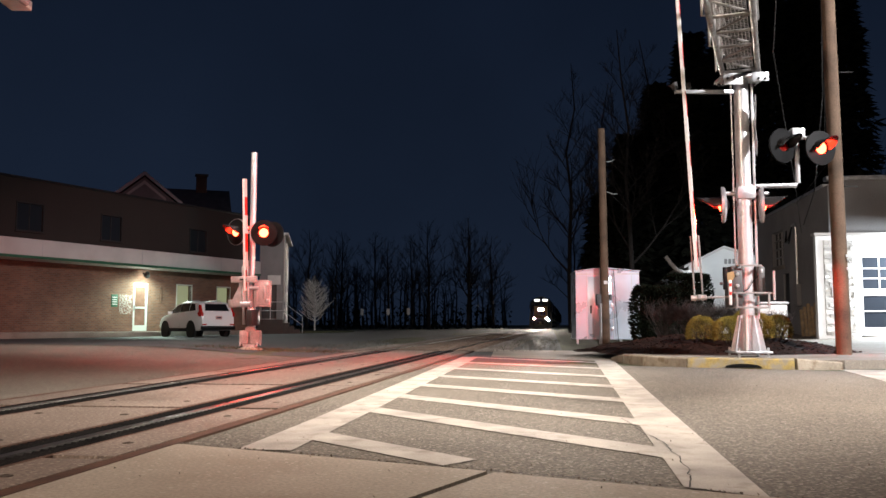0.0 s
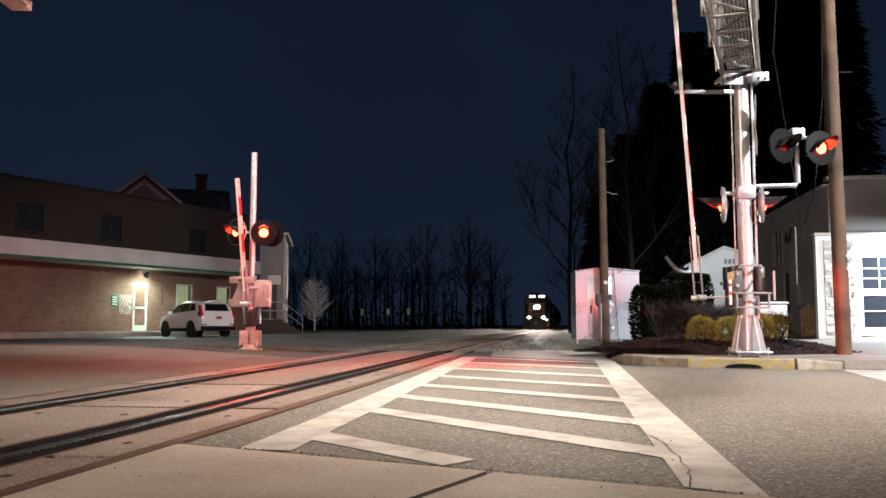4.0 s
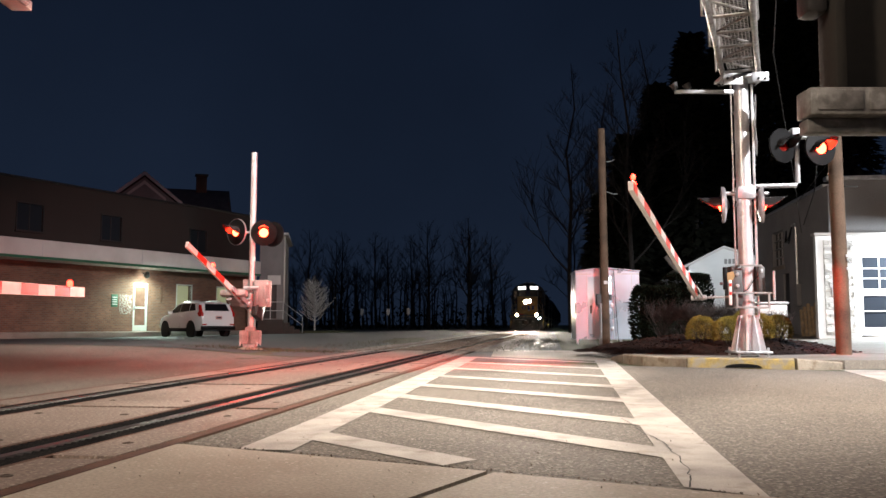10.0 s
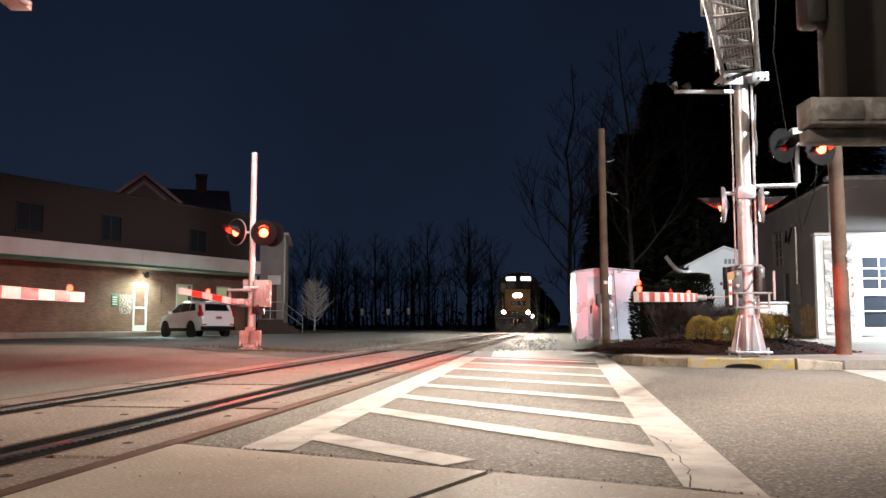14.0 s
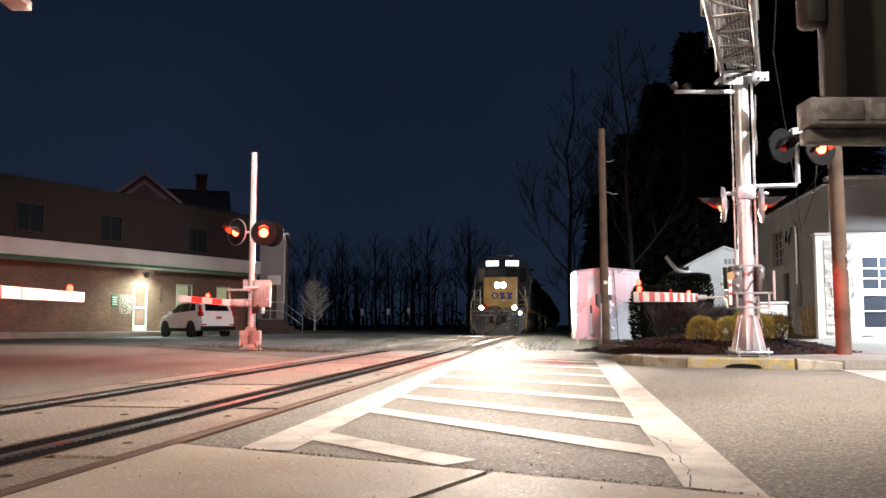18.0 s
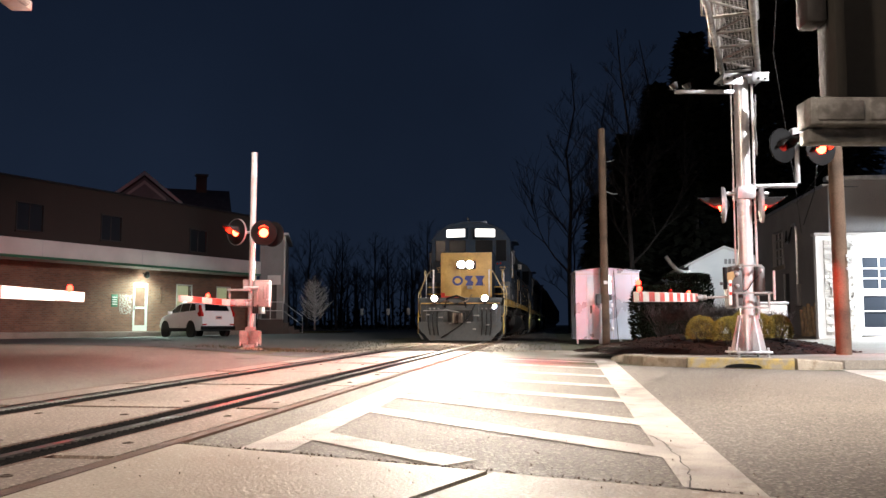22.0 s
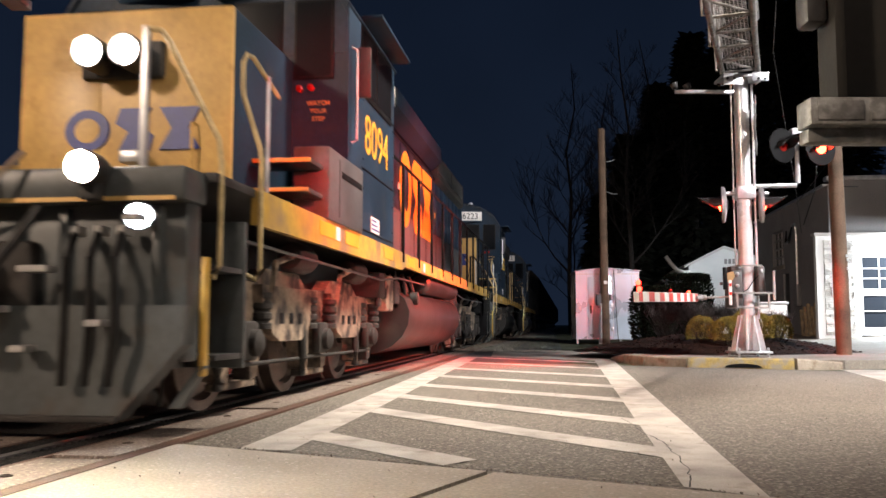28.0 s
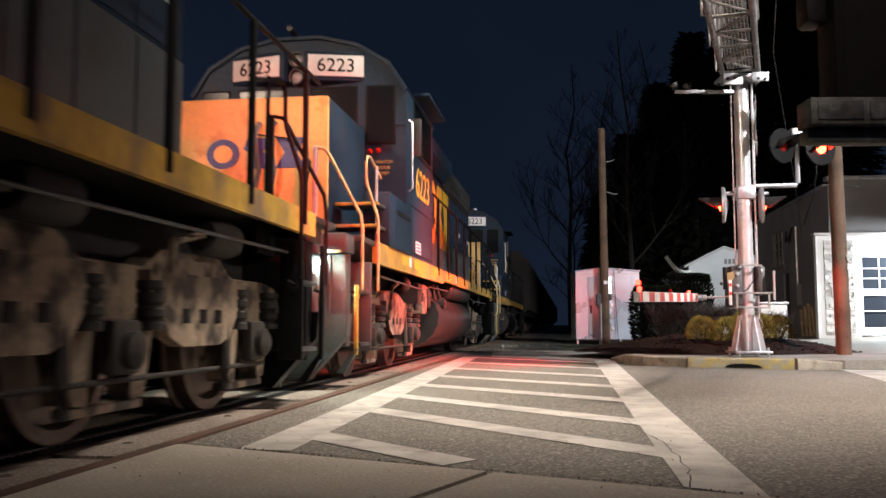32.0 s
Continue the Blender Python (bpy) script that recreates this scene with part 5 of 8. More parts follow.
    if not lit:
        for z in (3.86, 4.09):
            bz = part("headlamp", lathe(bmesh.new(), [(0.0, 0.0), (0.10, 0.0), (0.105, 0.10), (0.088, 0.10), (0.08, 0.03), (0.0, 0.02)], 20, pose(0, cy0 - 0.01, z, 90)), DARK_STEEL, cabin)
            part("lens", lathe(bmesh.new(), [(0.0, 0.03), (0.05, 0.022), (0.08, 0.0), (0.0, -0.002)], 20, pose(0, cy0 - 0.05, z, 90)), GALV, bz, "unlit silvery headlamp")
    for sx in (-1, 1):
        xs = sorted((sx * W, sx * (W + 0.012)))
        rot = 90 if sx > 0 else -90
        fr = part("side_window", box(bmesh.new(), xs[0], xs[1], cy0 + 0.5, cy1 - 0.2, 2.94, 3.66, 0.006), BLACK, cabin)
        for ya, yb in ((cy0 + 0.55, cy0 + 1.12), (cy0 + 1.2, cy1 - 0.26)):
            xq = sorted((sx * (W + 0.008), sx * (W + 0.016)))
            part("pane", box(bmesh.new(), xq[0], xq[1], ya, yb, 3.0, 3.6), CAB_GLASS, fr)
        xq = sorted((sx * W, sx * (W + 0.22)))
        part("sunshade", box(bmesh.new(), xq[0], xq[1], cy0 + 0.5, cy1 - 0.12, 3.70, 3.74, 0.01), LOCO_BLUE, cabin)
        xq = sorted((sx * W, sx * (W + 0.14)))
        part("mirror", box(bmesh.new(), xq[0], xq[1], cy0 + 0.32, cy0 + 0.36, 2.85, 3.35, 0.01), DARK_STEEL, cabin)
        xg = sorted((sx * (W - 0.3), sx * (W + 0.02)))
        gp = part("battery_box", box(bmesh.new(), xg[0], xg[1], bb0, bb1, SZ, 2.16, 0.015), PALE_GREY if lit else LOCO_BLUE, loco, "battery box under the cab")
        part("vent_slot", box(bmesh.new(), *sorted((sx * (W + 0.018), sx * (W + 0.024))), bb0 + 0.42, bb1 - 0.06, 1.95, 2.01, 0.004), BLACK, gp)
        part("lid_seam", box(bmesh.new(), *sorted((sx * (W + 0.018), sx * (W + 0.023))), bb0 + 0.34, bb0 + 0.356, SZ + 0.05, 2.1), BLACK, gp)
        for i in range(2):
            zz = SZ + 0.25 * i
            ya = bb0 - 0.45 + 0.05 * i
            stp = part("cab_step", box(bmesh.new(), *sorted((sx * 0.92, sx * (W - 0.03))), ya, bb0 - 0.01, zz + 0.165, zz + 0.205, 0.006), DARK_STEEL, loco)
            part("step_edge", box(bmesh.new(), *sorted((sx * 0.93, sx * (W - 0.025))), ya - 0.012, ya + 0.01, zz + 0.17, zz + 0.205, 0.004), SILL_YELLOW, stp, "yellow step edge")
        for zz in (SZ + 0.05, 2.2, 2.98):
            part("seam", box(bmesh.new(), *sorted((sx * W, sx * (W + 0.006))), bb1 + 0.03, ce - 0.03, zz, zz + 0.012), BLACK, cabin)
        for yy in (bb1 + 0.06, ce - 0.08):
            for q in range(5):
                part("rivet", lathe(bmesh.new(), [(0.014, 0.0), (0.009, 0.008), (0.0, 0.01)], 6, pose(sx * W, yy, 1.7 + 0.3 * q, 0, 90 * sx, 0)), LOCO_BLUE, cabin)
        part("placard", box(bmesh.new(), *sorted((sx * (W + 0.001), sx * (W + 0.007))), bb1 + 0.42, bb1 + 0.82, 1.6, 1.76), WHITE_BAND, cabin)
        for q in range(3):
            part("placard_bar", box(bmesh.new(), *sorted((sx * (W + 0.007), sx * (W + 0.009))), bb1 + 0.45, bb1 + 0.79 - 0.06 * q, 1.625 + 0.045 * q, 1.645 + 0.045 * q), EMBLEM_BLUE, cabin)
        words("number", digits, 0.58, BRIGHT_YELLOW, cabin, pose(sx * (W + 0.002), num_y, 2.56, 90, 0, rot))
        # black slab as shade between cab and hood, and the grey shelf below it
        part("gap_shade", box(bmesh.new(), *sorted((sx * 0.88, sx * (W - 0.06))), ce, ce + 0.05, SZ, 3.5), BLACK, cabin)
    for sx in (-1, 1):
        for i, w in enumerate(("WATCH", "YOUR", "STEP")):
            words("notice", w, 0.06, LOCO_YELLOW, cabin, pose(sx * 1.16, cy0 - 0.004, 2.72 - 0.075 * i, 90, 0, 0), 0.002)
        part("marker_lamp", lathe(bmesh.new(), [(0.035, 0.0), (0.035, 0.03), (0.0, 0.04)], 12, pose(sx * 0.98, cy0 - 0.005, 2.86, 90)), RED_GLASS, cabin, "dark red marker lamp")
        part("marker_lamp", lathe(bmesh.new(), [(0.035, 0.0), (0.035, 0.03), (0.0, 0.04)], 12, pose(sx * 1.09, cy0 - 0.005, 2.87, 90)), RED_GLASS, cabin, "dark red marker lamp")
        part("cab_grab", tube(bmesh.new(), [(sx * (W + 0.01), cy0 + 0.1, 2.35), (sx * (W + 0.06), cy0 + 0.1, 2.38), (sx * (W + 0.06), cy0 + 0.1, 3.25), (sx * (W + 0.01), cy0 + 0.1, 3.28)], 0.014, 6), GALV, cabin)
    part("horn", tube(bmesh.new(), [(-0.1, cy0 + 0.3, 4.40), (-0.1, cy0 + 0.3, 4.50), (-0.1, cy0 - 0.1, 4.52)], 0.04, 10), DARK_STEEL, cabin)
    part("beacon", lathe(bmesh.new(), [(0.07, 0.0), (0.06, 0.12), (0.0, 0.15)], 12, pose(0.5, cy0 + 0.4, 4.34)), GALV, cabin)
    part("air_conditioner", box(bmesh.new(), -0.4, 0.4, cy0 + 0.9, cy0 + 1.7, 4.36, 4.52, 0.04), GALV, cabin)
    # long hood
    hw, hz = 0.90, 3.74
    hood = part("long_hood", prism(bmesh.new(), [(-hw, SZ), (-hw, hz - 0.18), (-hw + 0.16, hz), (hw - 0.16, hz), (hw, hz - 0.18), (hw, SZ)], "y", cy1 - 0.05, hood_end), LOCO_BLUE, loco, "dark blue long hood with doors")
    bm = prism(bmesh.new(), [(-hw, hz - 0.34), (-1.0, hz - 0.24), (-1.0, hz + 0.22), (-0.84, hz + 0.34), (0.84, hz + 0.34), (1.0, hz + 0.22), (1.0, hz - 0.24), (hw, hz - 0.34)], "y", *cool)
    rad = part("radiator", bm, TRUCK, hood, "flared radiator section, brown with dust")
    bm = prism(bmesh.new(), [(-hw, hz - 0.12), (-1.08, hz + 0.04), (-1.08, hz + 0.3), (-0.8, hz + 0.46), (0.8, hz + 0.46), (1.08, hz + 0.3), (1.08, hz + 0.04), (hw, hz - 0.12)], "y", *duct)
    part("blower_duct", bm, LOCO_BLUE, hood, "dark blower duct on the hood")
    for sx in (-1, 1):
        xq = sorted((sx * 1.0, sx * 1.008))
        for y in (cool[0] + 0.08, cool[0] + 2.06):
            part("grille", box(bmesh.new(), xq[0], xq[1], y, y + 1.9, hz - 0.12, hz + 0.18), DARK_STEEL, rad)
        # bright plate added to stand for a glint on the duct front
        part("glint_plate", box(bmesh.new(), *sorted((sx * 0.72, sx * 1.05)), duct[0] - 0.012, duct[0], hz + 0.02, hz + 0.32), GALV, hood, "bright metal panel added for the glint on the duct front")
        n = int((hood_end - ce) / 0.62)
        for i in range(n):
            y = ce + 0.08 + 0.62 * i
            xq = sorted((sx * hw, sx * (hw + 0.014)))
            dr = part("hood_door", box(bmesh.new(), xq[0], xq[1], y, y + 0.58, SZ + 0.90, hz - 0.26, 0.006), LOCO_BLUE, hood)
            part("latch", box(bmesh.new(), *sorted((sx * (hw + 0.012), sx * (hw + 0.03))), y + 0.5, y + 0.54, 2.6, 2.72, 0.004), DARK_STEEL, dr)
        xq = sorted((sx * hw, sx * (hw + 0.018)))
        part("lower_band", box(bmesh.new(), xq[0], xq[1], ce, hood_end - 0.02, SZ, SZ + 0.86, 0.004), LOCO_GREY, hood, "grey lower hood band")
        for i in range(int((hood_end - ce) / 1.24)):
            part("band_seam", box(bmesh.new(), *sorted((sx * (hw + 0.017), sx * (hw + 0.022))), ce + 0.7 + 1.24 * i, ce + 0.712 + 1.24 * i, SZ + 0.02, SZ + 0.84), BLACK, hood)
        part("hood_grab", tube(bmesh.new(), [(sx * (hw + 0.02), ce + 0.5, hz - 0.28), (sx * (hw + 0.05), ce + 0.5, hz - 0.26), (sx * (hw + 0.05), cool[0], hz - 0.26)], 0.012, 6), BLACK, hood)
        for yy, mm in ((ce + 3.0, WHITE_BAND), (hood_end - 4.6, BRIGHT_YELLOW), (hood_end - 2.2, WHITE_BAND), (hood_end - 0.4, WHITE_BAND)):
            part("stencil_plate", box(bmesh.new(), *sorted((sx * (hw + 0.014), sx * (hw + 0.022))), yy, yy + 0.14, 2.72, 2.82), mm, hood)
        # emblem on the side as plain shapes: an open ring and slanting blocks
        l0, l1 = logo
        w = (l1 - l0) / 3.0
        xa = sorted((sx * (hw + 0.014), sx * (hw + 0.022)))
        zc, hh = 2.81, 0.62
        oval = [(math.cos(radians(q)), math.sin(radians(q))) for q in range(60, 421, 20)]
        ring = [(l0 + 0.48 * w + 0.48 * w * c, zc + hh * d) for c, d in oval] + [(l0 + 0.54 * w + 0.22 * w * c, zc + 0.02 + 0.62 * hh * d) for c, d in reversed(oval)]
        part("emblem_ring", prism(bmesh.new(), ring, "x", *xa), BRIGHT_YELLOW, hood)
        m0 = l0 + 1.02 * w
        slab = [(0.24, -1.0), (0.84, -1.0), (1.0, -0.72), (0.92, -0.2), (0.66, 0.12), (0.92, 0.6), (0.82, 1.0), (0.18, 1.0), (0.0, 0.7), (0.08, 0.2), (0.38, -0.12), (0.14, -0.6)]
        part("emblem_block", prism(bmesh.new(), [(m0 + u * w, zc + v * hh) for u, v in slab], "x", *xa), BRIGHT_YELLOW, hood)
        m0 = l0 + 2.0 * w
        waist = [(0.0, -1.0), (1.02, -1.0), (0.98, -0.6), (0.74, 0.0), (0.98, 0.6), (1.02, 1.0), (0.0, 1.0), (0.06, 0.6), (0.30, 0.0), (0.06, -0.6)]
        part("emblem_block", prism(bmesh.new(), [(m0 + u * w, zc + v * hh) for u, v in waist], "x", *xa), BRIGHT_YELLOW, hood)
        # walkway handrail with stanchions
        ys = [ce + 0.62 + 1.17 * i for i in range(int((L - 1.5 - ce) / 1.17) + 1)]
        for y in ys:
            part("stanchion", box(bmesh.new(), *sorted((sx * (W - 0.02), sx * (W + 0.02))), y - 0.022, y + 0.022, SZ - 0.12, SZ + 1.1, 0.006), BLACK, hood)
        part("handrail", tube(bmesh.new(), [(sx * W, ce, SZ + 1.1), (sx * W, L - 0.9, SZ + 1.1)], 0.018, 8), BLACK, hood)
    part("rear_wall", box(bmesh.new(), -hw + 0.02, hw - 0.02, hood_end, hood_end + 0.02, SZ, hz - 0.1), LOCO_BLUE, hood)
    for i in range(3):
        part("roof_fan", lathe(bmesh.new(), [(0.62, 0.0), (0.62, 0.16), (0.55, 0.2), (0.0, 0.2)], 24, pose(0, cool[0] + 0.75 + 1.3 * i, hz + 0.36)), DARK_STEEL, hood)
    part("exhaust_stack", box(bmesh.new(), -0.25, 0.25, ce + 3.4, ce + 4.4, hz + 0.3, hz + 0.6, 0.02), DARK_STEEL, hood)
    # fuel tank, reservoirs
    t0, t1 = tank
    prof = [(-1.20, 1.08), (-1.32, 0.98), (-1.385, 0.82), (-1.37, 0.64), (-1.29, 0.48), (-1.15, 0.35), (-0.95, 0.26), (-0.7, 0.22), (0.7, 0.22), (0.95, 0.26), (1.15, 0.35), (1.29, 0.48), (1.37, 0.64), (1.385, 0.82), (1.32, 0.98), (1.20, 1.08)]
    tk = part("fuel_tank", prism(bmesh.new(), prof, "y", t0, t1), TANK, loco, "black fuel tank, greasy")
    for sx in (-1, 1):
        part("air_reservoir", lathe(bmesh.new(), [(0.0, 0.0), (0.12, 0.02), (0.17, 0.08), (0.17, t1 - t0 - 2.0), (0.12, t1 - t0 - 1.94), (0.0, t1 - t0 - 1.92)], 18, pose(sx * 1.2, t1 - 0.05, 1.28, 90)), TANK, tk, "black air reservoir")
        part("filler", lathe(bmesh.new(), [(0.09, 0), (0.09, 0.1), (0.0, 0.12)], 12, pose(sx * 1.3, t0 + 0.6, 1.0, 0, 90 * sx, 0)), TRUCK, tk)
        for i, y in enumerate((t0 - 0.2, t0 + 0.4, t0 + 0.9, t1 + 0.25)):
            part("pipe", tube(bmesh.new(), [(sx * 1.2, y, SZ - 0.2), (sx * 1.25, y + 0.1, 1.1), (sx * (1.2 - 0.05 * i), y + 0.25, 0.8)], 0.035, 8), TRUCK, tk)
        for ya, yb, za, zb, mm in ((t0 - 1.35, t0 - 1.05, 0.95, 1.26, TRUCK), (t0 - 0.95, t0 - 0.55, 0.80, 1.25, TRUCK_TAN), (t0 - 0.45, t0 - 0.12, 0.9, 1.2, TRUCK), (t1 + 0.12, t1 + 0.42, 0.72, 1.22, TRUCK)):
            part("equipment_box", box(bmesh.new(), *sorted((sx * 0.85, sx * 1.28)), ya, yb, za, zb, 0.03), mm, tk)
        for q in range(4):
            yy = t0 - 1.3 + 0.33 * q
            part("valve", lathe(bmesh.new(), [(0.035, -0.07), (0.045, 0.0), (0.03, 0.03), (0.042, 0.06), (0.0, 0.08)], 10, pose(sx * 1.24, yy, 0.92 + 0.1 * (q % 2))), TRUCK_TAN if q % 2 else TRUCK, tk)
            part("pipe", tube(bmesh.new(), [(sx * 1.24, yy, 0.95), (sx * 1.27, yy + 0.05, 1.1), (sx * 1.22, yy + 0.12, SZ - 0.26)], 0.02, 6), TRUCK, tk)
        part("train_line", tube(bmesh.new(), [(sx * 1.3, axles_f[0] - 0.5, 1.2), (sx * 1.3, axles_f[-1], 1.16), (sx * 1.28, t0 - 0.2, 1.24), (sx * 1.28, t1, 1.27), (sx * 1.3, axles_r[0], 1.18), (sx * 1.3, axles_r[-1] + 0.5, 1.2)], 0.013, 8), PALE_GREY, loco)
    bogie(loco, "front_truck", axles_f)
    bogie(loco, "rear_truck", axles_r)
    return loco


LOCO_1 = locomotive("road_locomotive", "dark blue six-axle locomotive with yellow nose and blazing headlamps", 19.0, "8094", (1.55, 3.45, 5.4), (13.6, 15.55, 17.5), (6.85, 12.3),
                    (1.80, 3.25, 5.42), (2.55, 3.8), 4.5, (7.5, 11.95), (12.0, 16.2), 16.7, (8.55, 11.72), True)
LOCO_2 = locomotive("road_locomotive", "dark blue four-axle locomotive with yellow nose, headlamps off", 16.8, "6223", (2.2, 4.75), (12.0, 14.55), (5.9, 10.9),
                    (0.92, 2.62, 4.8), (1.5, 2.9), 3.9, (6.9, 9.9), (10.0, 14.0), 14.6, (7.85, 10.5), False)
LOCO_3 = copy_thing(LOCO_2, pose(0, 0, 0))
LOCO_3["label"] = "dark blue trailing locomotive in deep shade"


def hopper(m):
    car = thing("freight_car", m, "dark covered hopper car far down the train", "freight car", "freight cars")
    part("body", prism(bmesh.new(), [(-1.5, 1.4), (-1.52, 3.9), (-1.1, 4.35), (1.1, 4.35), (1.52, 3.9), (1.5, 1.4), (0.7, 0.7), (-0.7, 0.7)], "y", 1.2, 15.0), TRUCK, car)
    for y in range(9):
        for sx in (-1, 1):
            part("rib", box(bmesh.new(), *sorted((sx * 1.5, sx * 1.58)), 1.3 + 1.68 * y, 1.4 + 1.68 * y, 1.4, 3.9), TRUCK, car)
    part("sill", box(bmesh.new(), -1.3, 1.3, 0.2, 16.0, 1.1, 1.35, 0.02), DARK_STEEL, car)
    for yy in (1.6, 3.3, 12.9, 14.6):
        for sx in (-1, 1):
            part("wheel", lathe(bmesh.new(), [(0.0, 0.03), (0.40, -0.01), (0.45, 0.05), (0.46, -0.06), (0.0, -0.05)], 24, pose(sx * 0.755, yy, 0.46, 0, 90 * sx, 0)), WHEEL, car)
    return car


CARS = [hopper(pose(0, 0, 0))]
for i in range(7):
    CARS.append(copy_thing(CARS[0], pose(0, 0, 0)))

# ---- the near gates' other works ----
bm = bmesh.new()
part("cantilever_chord", tube(bm, [(0, 0, 4.3), (0.2, 0.25, 4.95), (-0.11, 8.06, 5.25)], 0.06, 10), GALV, gate_d, "pale cantilever arm end")
part("cantilever_end", box(bmesh.new(), -0.41, -0.11, 7.81, 8.26, 5.19, 5.33, 0.02), WHITE_BAND, gate_d)
gate_c = thing("footway_gate", pose(2.40, 1.15, gz(2.40, 1.15) + 0.014), "near footway gate with galvanised cross bar and dark plate", "crossing gate", "crossing gates")
part("mast", tube(bmesh.new(), [(0, 0, 0), (0, 0, 1.9)], 0.066, 14), SILVER, gate_c)
part("base", box(bmesh.new(), -0.18, 0.18, -0.18, 0.18, 0.0, 0.3, 0.03), SILVER, gate_c)
ARM_C = part("swing_frame", tube(bmesh.new(), [(-0.12, 0, 0), (0.05, 0, 0)], 0.06, 12), BAR_ZINC, gate_c, "swinging frame on its pivot")
part("side_beam", box(bmesh.new(), -0.16, -0.08, -0.1, 1.6, -0.05, 0.05, 0.008), BAR_ZINC, ARM_C)
part("cross_bar", box(bmesh.new(), -1.18, -0.08, 1.45, 1.56, -0.005, 0.08, 0.006), BAR_ZINC, ARM_C, "galvanised cross bar with bolted plates")
part("lower_angle", box(bmesh.new(), -1.17, -0.08, 1.50, 1.57, -0.05, -0.006, 0.006), BAR_ZINC, ARM_C)
for x in (-1.09, -0.93):
    part("bolted_plate", box(bmesh.new(), x - 0.07, x + 0.07, 1.444, 1.45, 0.008, 0.07, 0.003), BAR_ZINC, ARM_C)
bm = bmesh.new()
box(bm, -1.06, -0.35, 1.56, 1.6, 0.081, 0.85, 0.004)
box(bm, -1.087, -1.055, 1.47, 1.6, 0.081, 0.85, 0.004)
part("plate", bm, surface("olive_plate", (0.011, 0.0105, 0.0085), 0.8, vary=0.3), ARM_C, "dark olive steel plate")
part("bracket_block", box(bmesh.new(), -1.16, -1.09, 1.5, 1.6, 0.33, 0.6, 0.02), DARK_STEEL, ARM_C)

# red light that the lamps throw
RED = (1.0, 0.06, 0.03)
lamp("signal_red_fill", "SPOT", (BX - 0.62, BY - 0.15, BZ + 2.3), (-0.6, 14.8, 1.3), 4700, RED, 0.12, 78)
lamp("signal_red_fill", "SPOT", (BX + 1.30, BY - 0.55, BZ + 3.2), (6.0, 4.0, 0.0), 60, RED, 0.12, 110)
lamp("signal_red_fill", "SPOT", (BX + 0.75, BY, BZ + 2.3), (6.85, 15.05, 0.9), 390, RED, 0.12, 42)
lamp("signal_red_fill", "SPOT", (AX + 0.3, AY - 0.55, AZ + 2.6), (-2.2, 8.0, 0.0), 170, RED, 0.12, 80)
lamp("signal_red_fill", "SPOT", (AX - 0.33, AY - 0.55, AZ + 2.6), (-9.0, 12.0, 0.6), 80, RED, 0.12, 120)
# added red spot onto the hut; no lamp head faces that way
lamp("signal_red_fill", "SPOT", (BX - 0.5, BY + 0.4, BZ + 2.4), (5.1, 27.4, 1.3), 80, RED, 0.05, 34)

# unseen mast top, lamps and red spots, added to redden train and hut
part("unseen_mast_top", tube(bmesh.new(), [(0, 0, 1.85), (0, 0, 3.0)], 0.05, 12), SILVER, gate_c)
part("lamp_bracket", tube(bmesh.new(), [(-0.36, 0.03, 2.72), (0.36, 0.03, 2.72)], 0.026, 8), GALV, gate_c)
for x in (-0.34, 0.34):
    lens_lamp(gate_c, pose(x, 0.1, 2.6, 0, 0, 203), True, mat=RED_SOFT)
lamp("signal_red_fill", "SPOT", (1.95, 1.75, 2.6), (-1.9, 10.8, 2.0), 4200, (1.0, 0.06, 0.05), 0.12, 27, 0.6)
lamp("signal_red_fill", "SPOT", (2.3, 1.75, 2.6), (5.0, 17.0, 1.5), 1600, (1.0, 0.06, 0.05), 0.06, 15, 0.6)

# ---- brick building ----
brick_m = bpy.data.materials.new("brick_wall")
brick_m.use_nodes = True
bn, bk = brick_m.node_tree.nodes, brick_m.node_tree.links
b_tc, b_map, b_tex, b_bump, b_noise, b_mix = (bn.new(q) for q in ("ShaderNodeTexCoord", "ShaderNodeMapping", "ShaderNodeTexBrick", "ShaderNodeBump", "ShaderNodeTexNoise", "ShaderNodeMix"))
b_map.inputs["Rotation"].default_value = (radians(90), 0, 0)
bk.new(b_tc.outputs["Object"], b_map.inputs[0])
bk.new(b_map.outputs[0], b_tex.inputs["Vector"])
bk.new(b_tc.outputs["Object"], b_noise.inputs["Vector"])
b_noise.inputs["Scale"].default_value, b_noise.inputs["Detail"].default_value = 0.7, 6.0
b_tex.inputs["Scale"].default_value = 1.0
b_tex.inputs["Brick Width"].default_value, b_tex.inputs["Row Height"].default_value, b_tex.inputs["Mortar Size"].default_value = 0.21, 0.072, 0.008
b_tex.inputs["Color1"].default_value = (0.23, 0.105, 0.062, 1)
b_tex.inputs["Color2"].default_value = (0.15, 0.068, 0.042, 1)
b_tex.inputs["Mortar"].default_value = (0.17, 0.14, 0.12, 1)
b_mix.data_type, b_mix.blend_type = "RGBA", "OVERLAY"
b_mix.inputs[0].default_value = 0.6
bk.new(b_tex.outputs["Color"], b_mix.inputs[6])
bk.new(b_noise.outputs["Fac"], b_mix.inputs[7])
bk.new(b_mix.outputs[2], bn["Principled BSDF"].inputs["Base Color"])
bn["Principled BSDF"].inputs["Roughness"].default_value = 0.85
b_bump.inputs["Strength"].default_value, b_bump.inputs["Distance"].default_value = 0.6, 0.01
b_bump.invert = True
bk.new(b_tex.outputs["Fac"], b_bump.inputs["Height"])
bk.new(b_bump.outputs[0], bn["Principled BSDF"].inputs["Normal"])

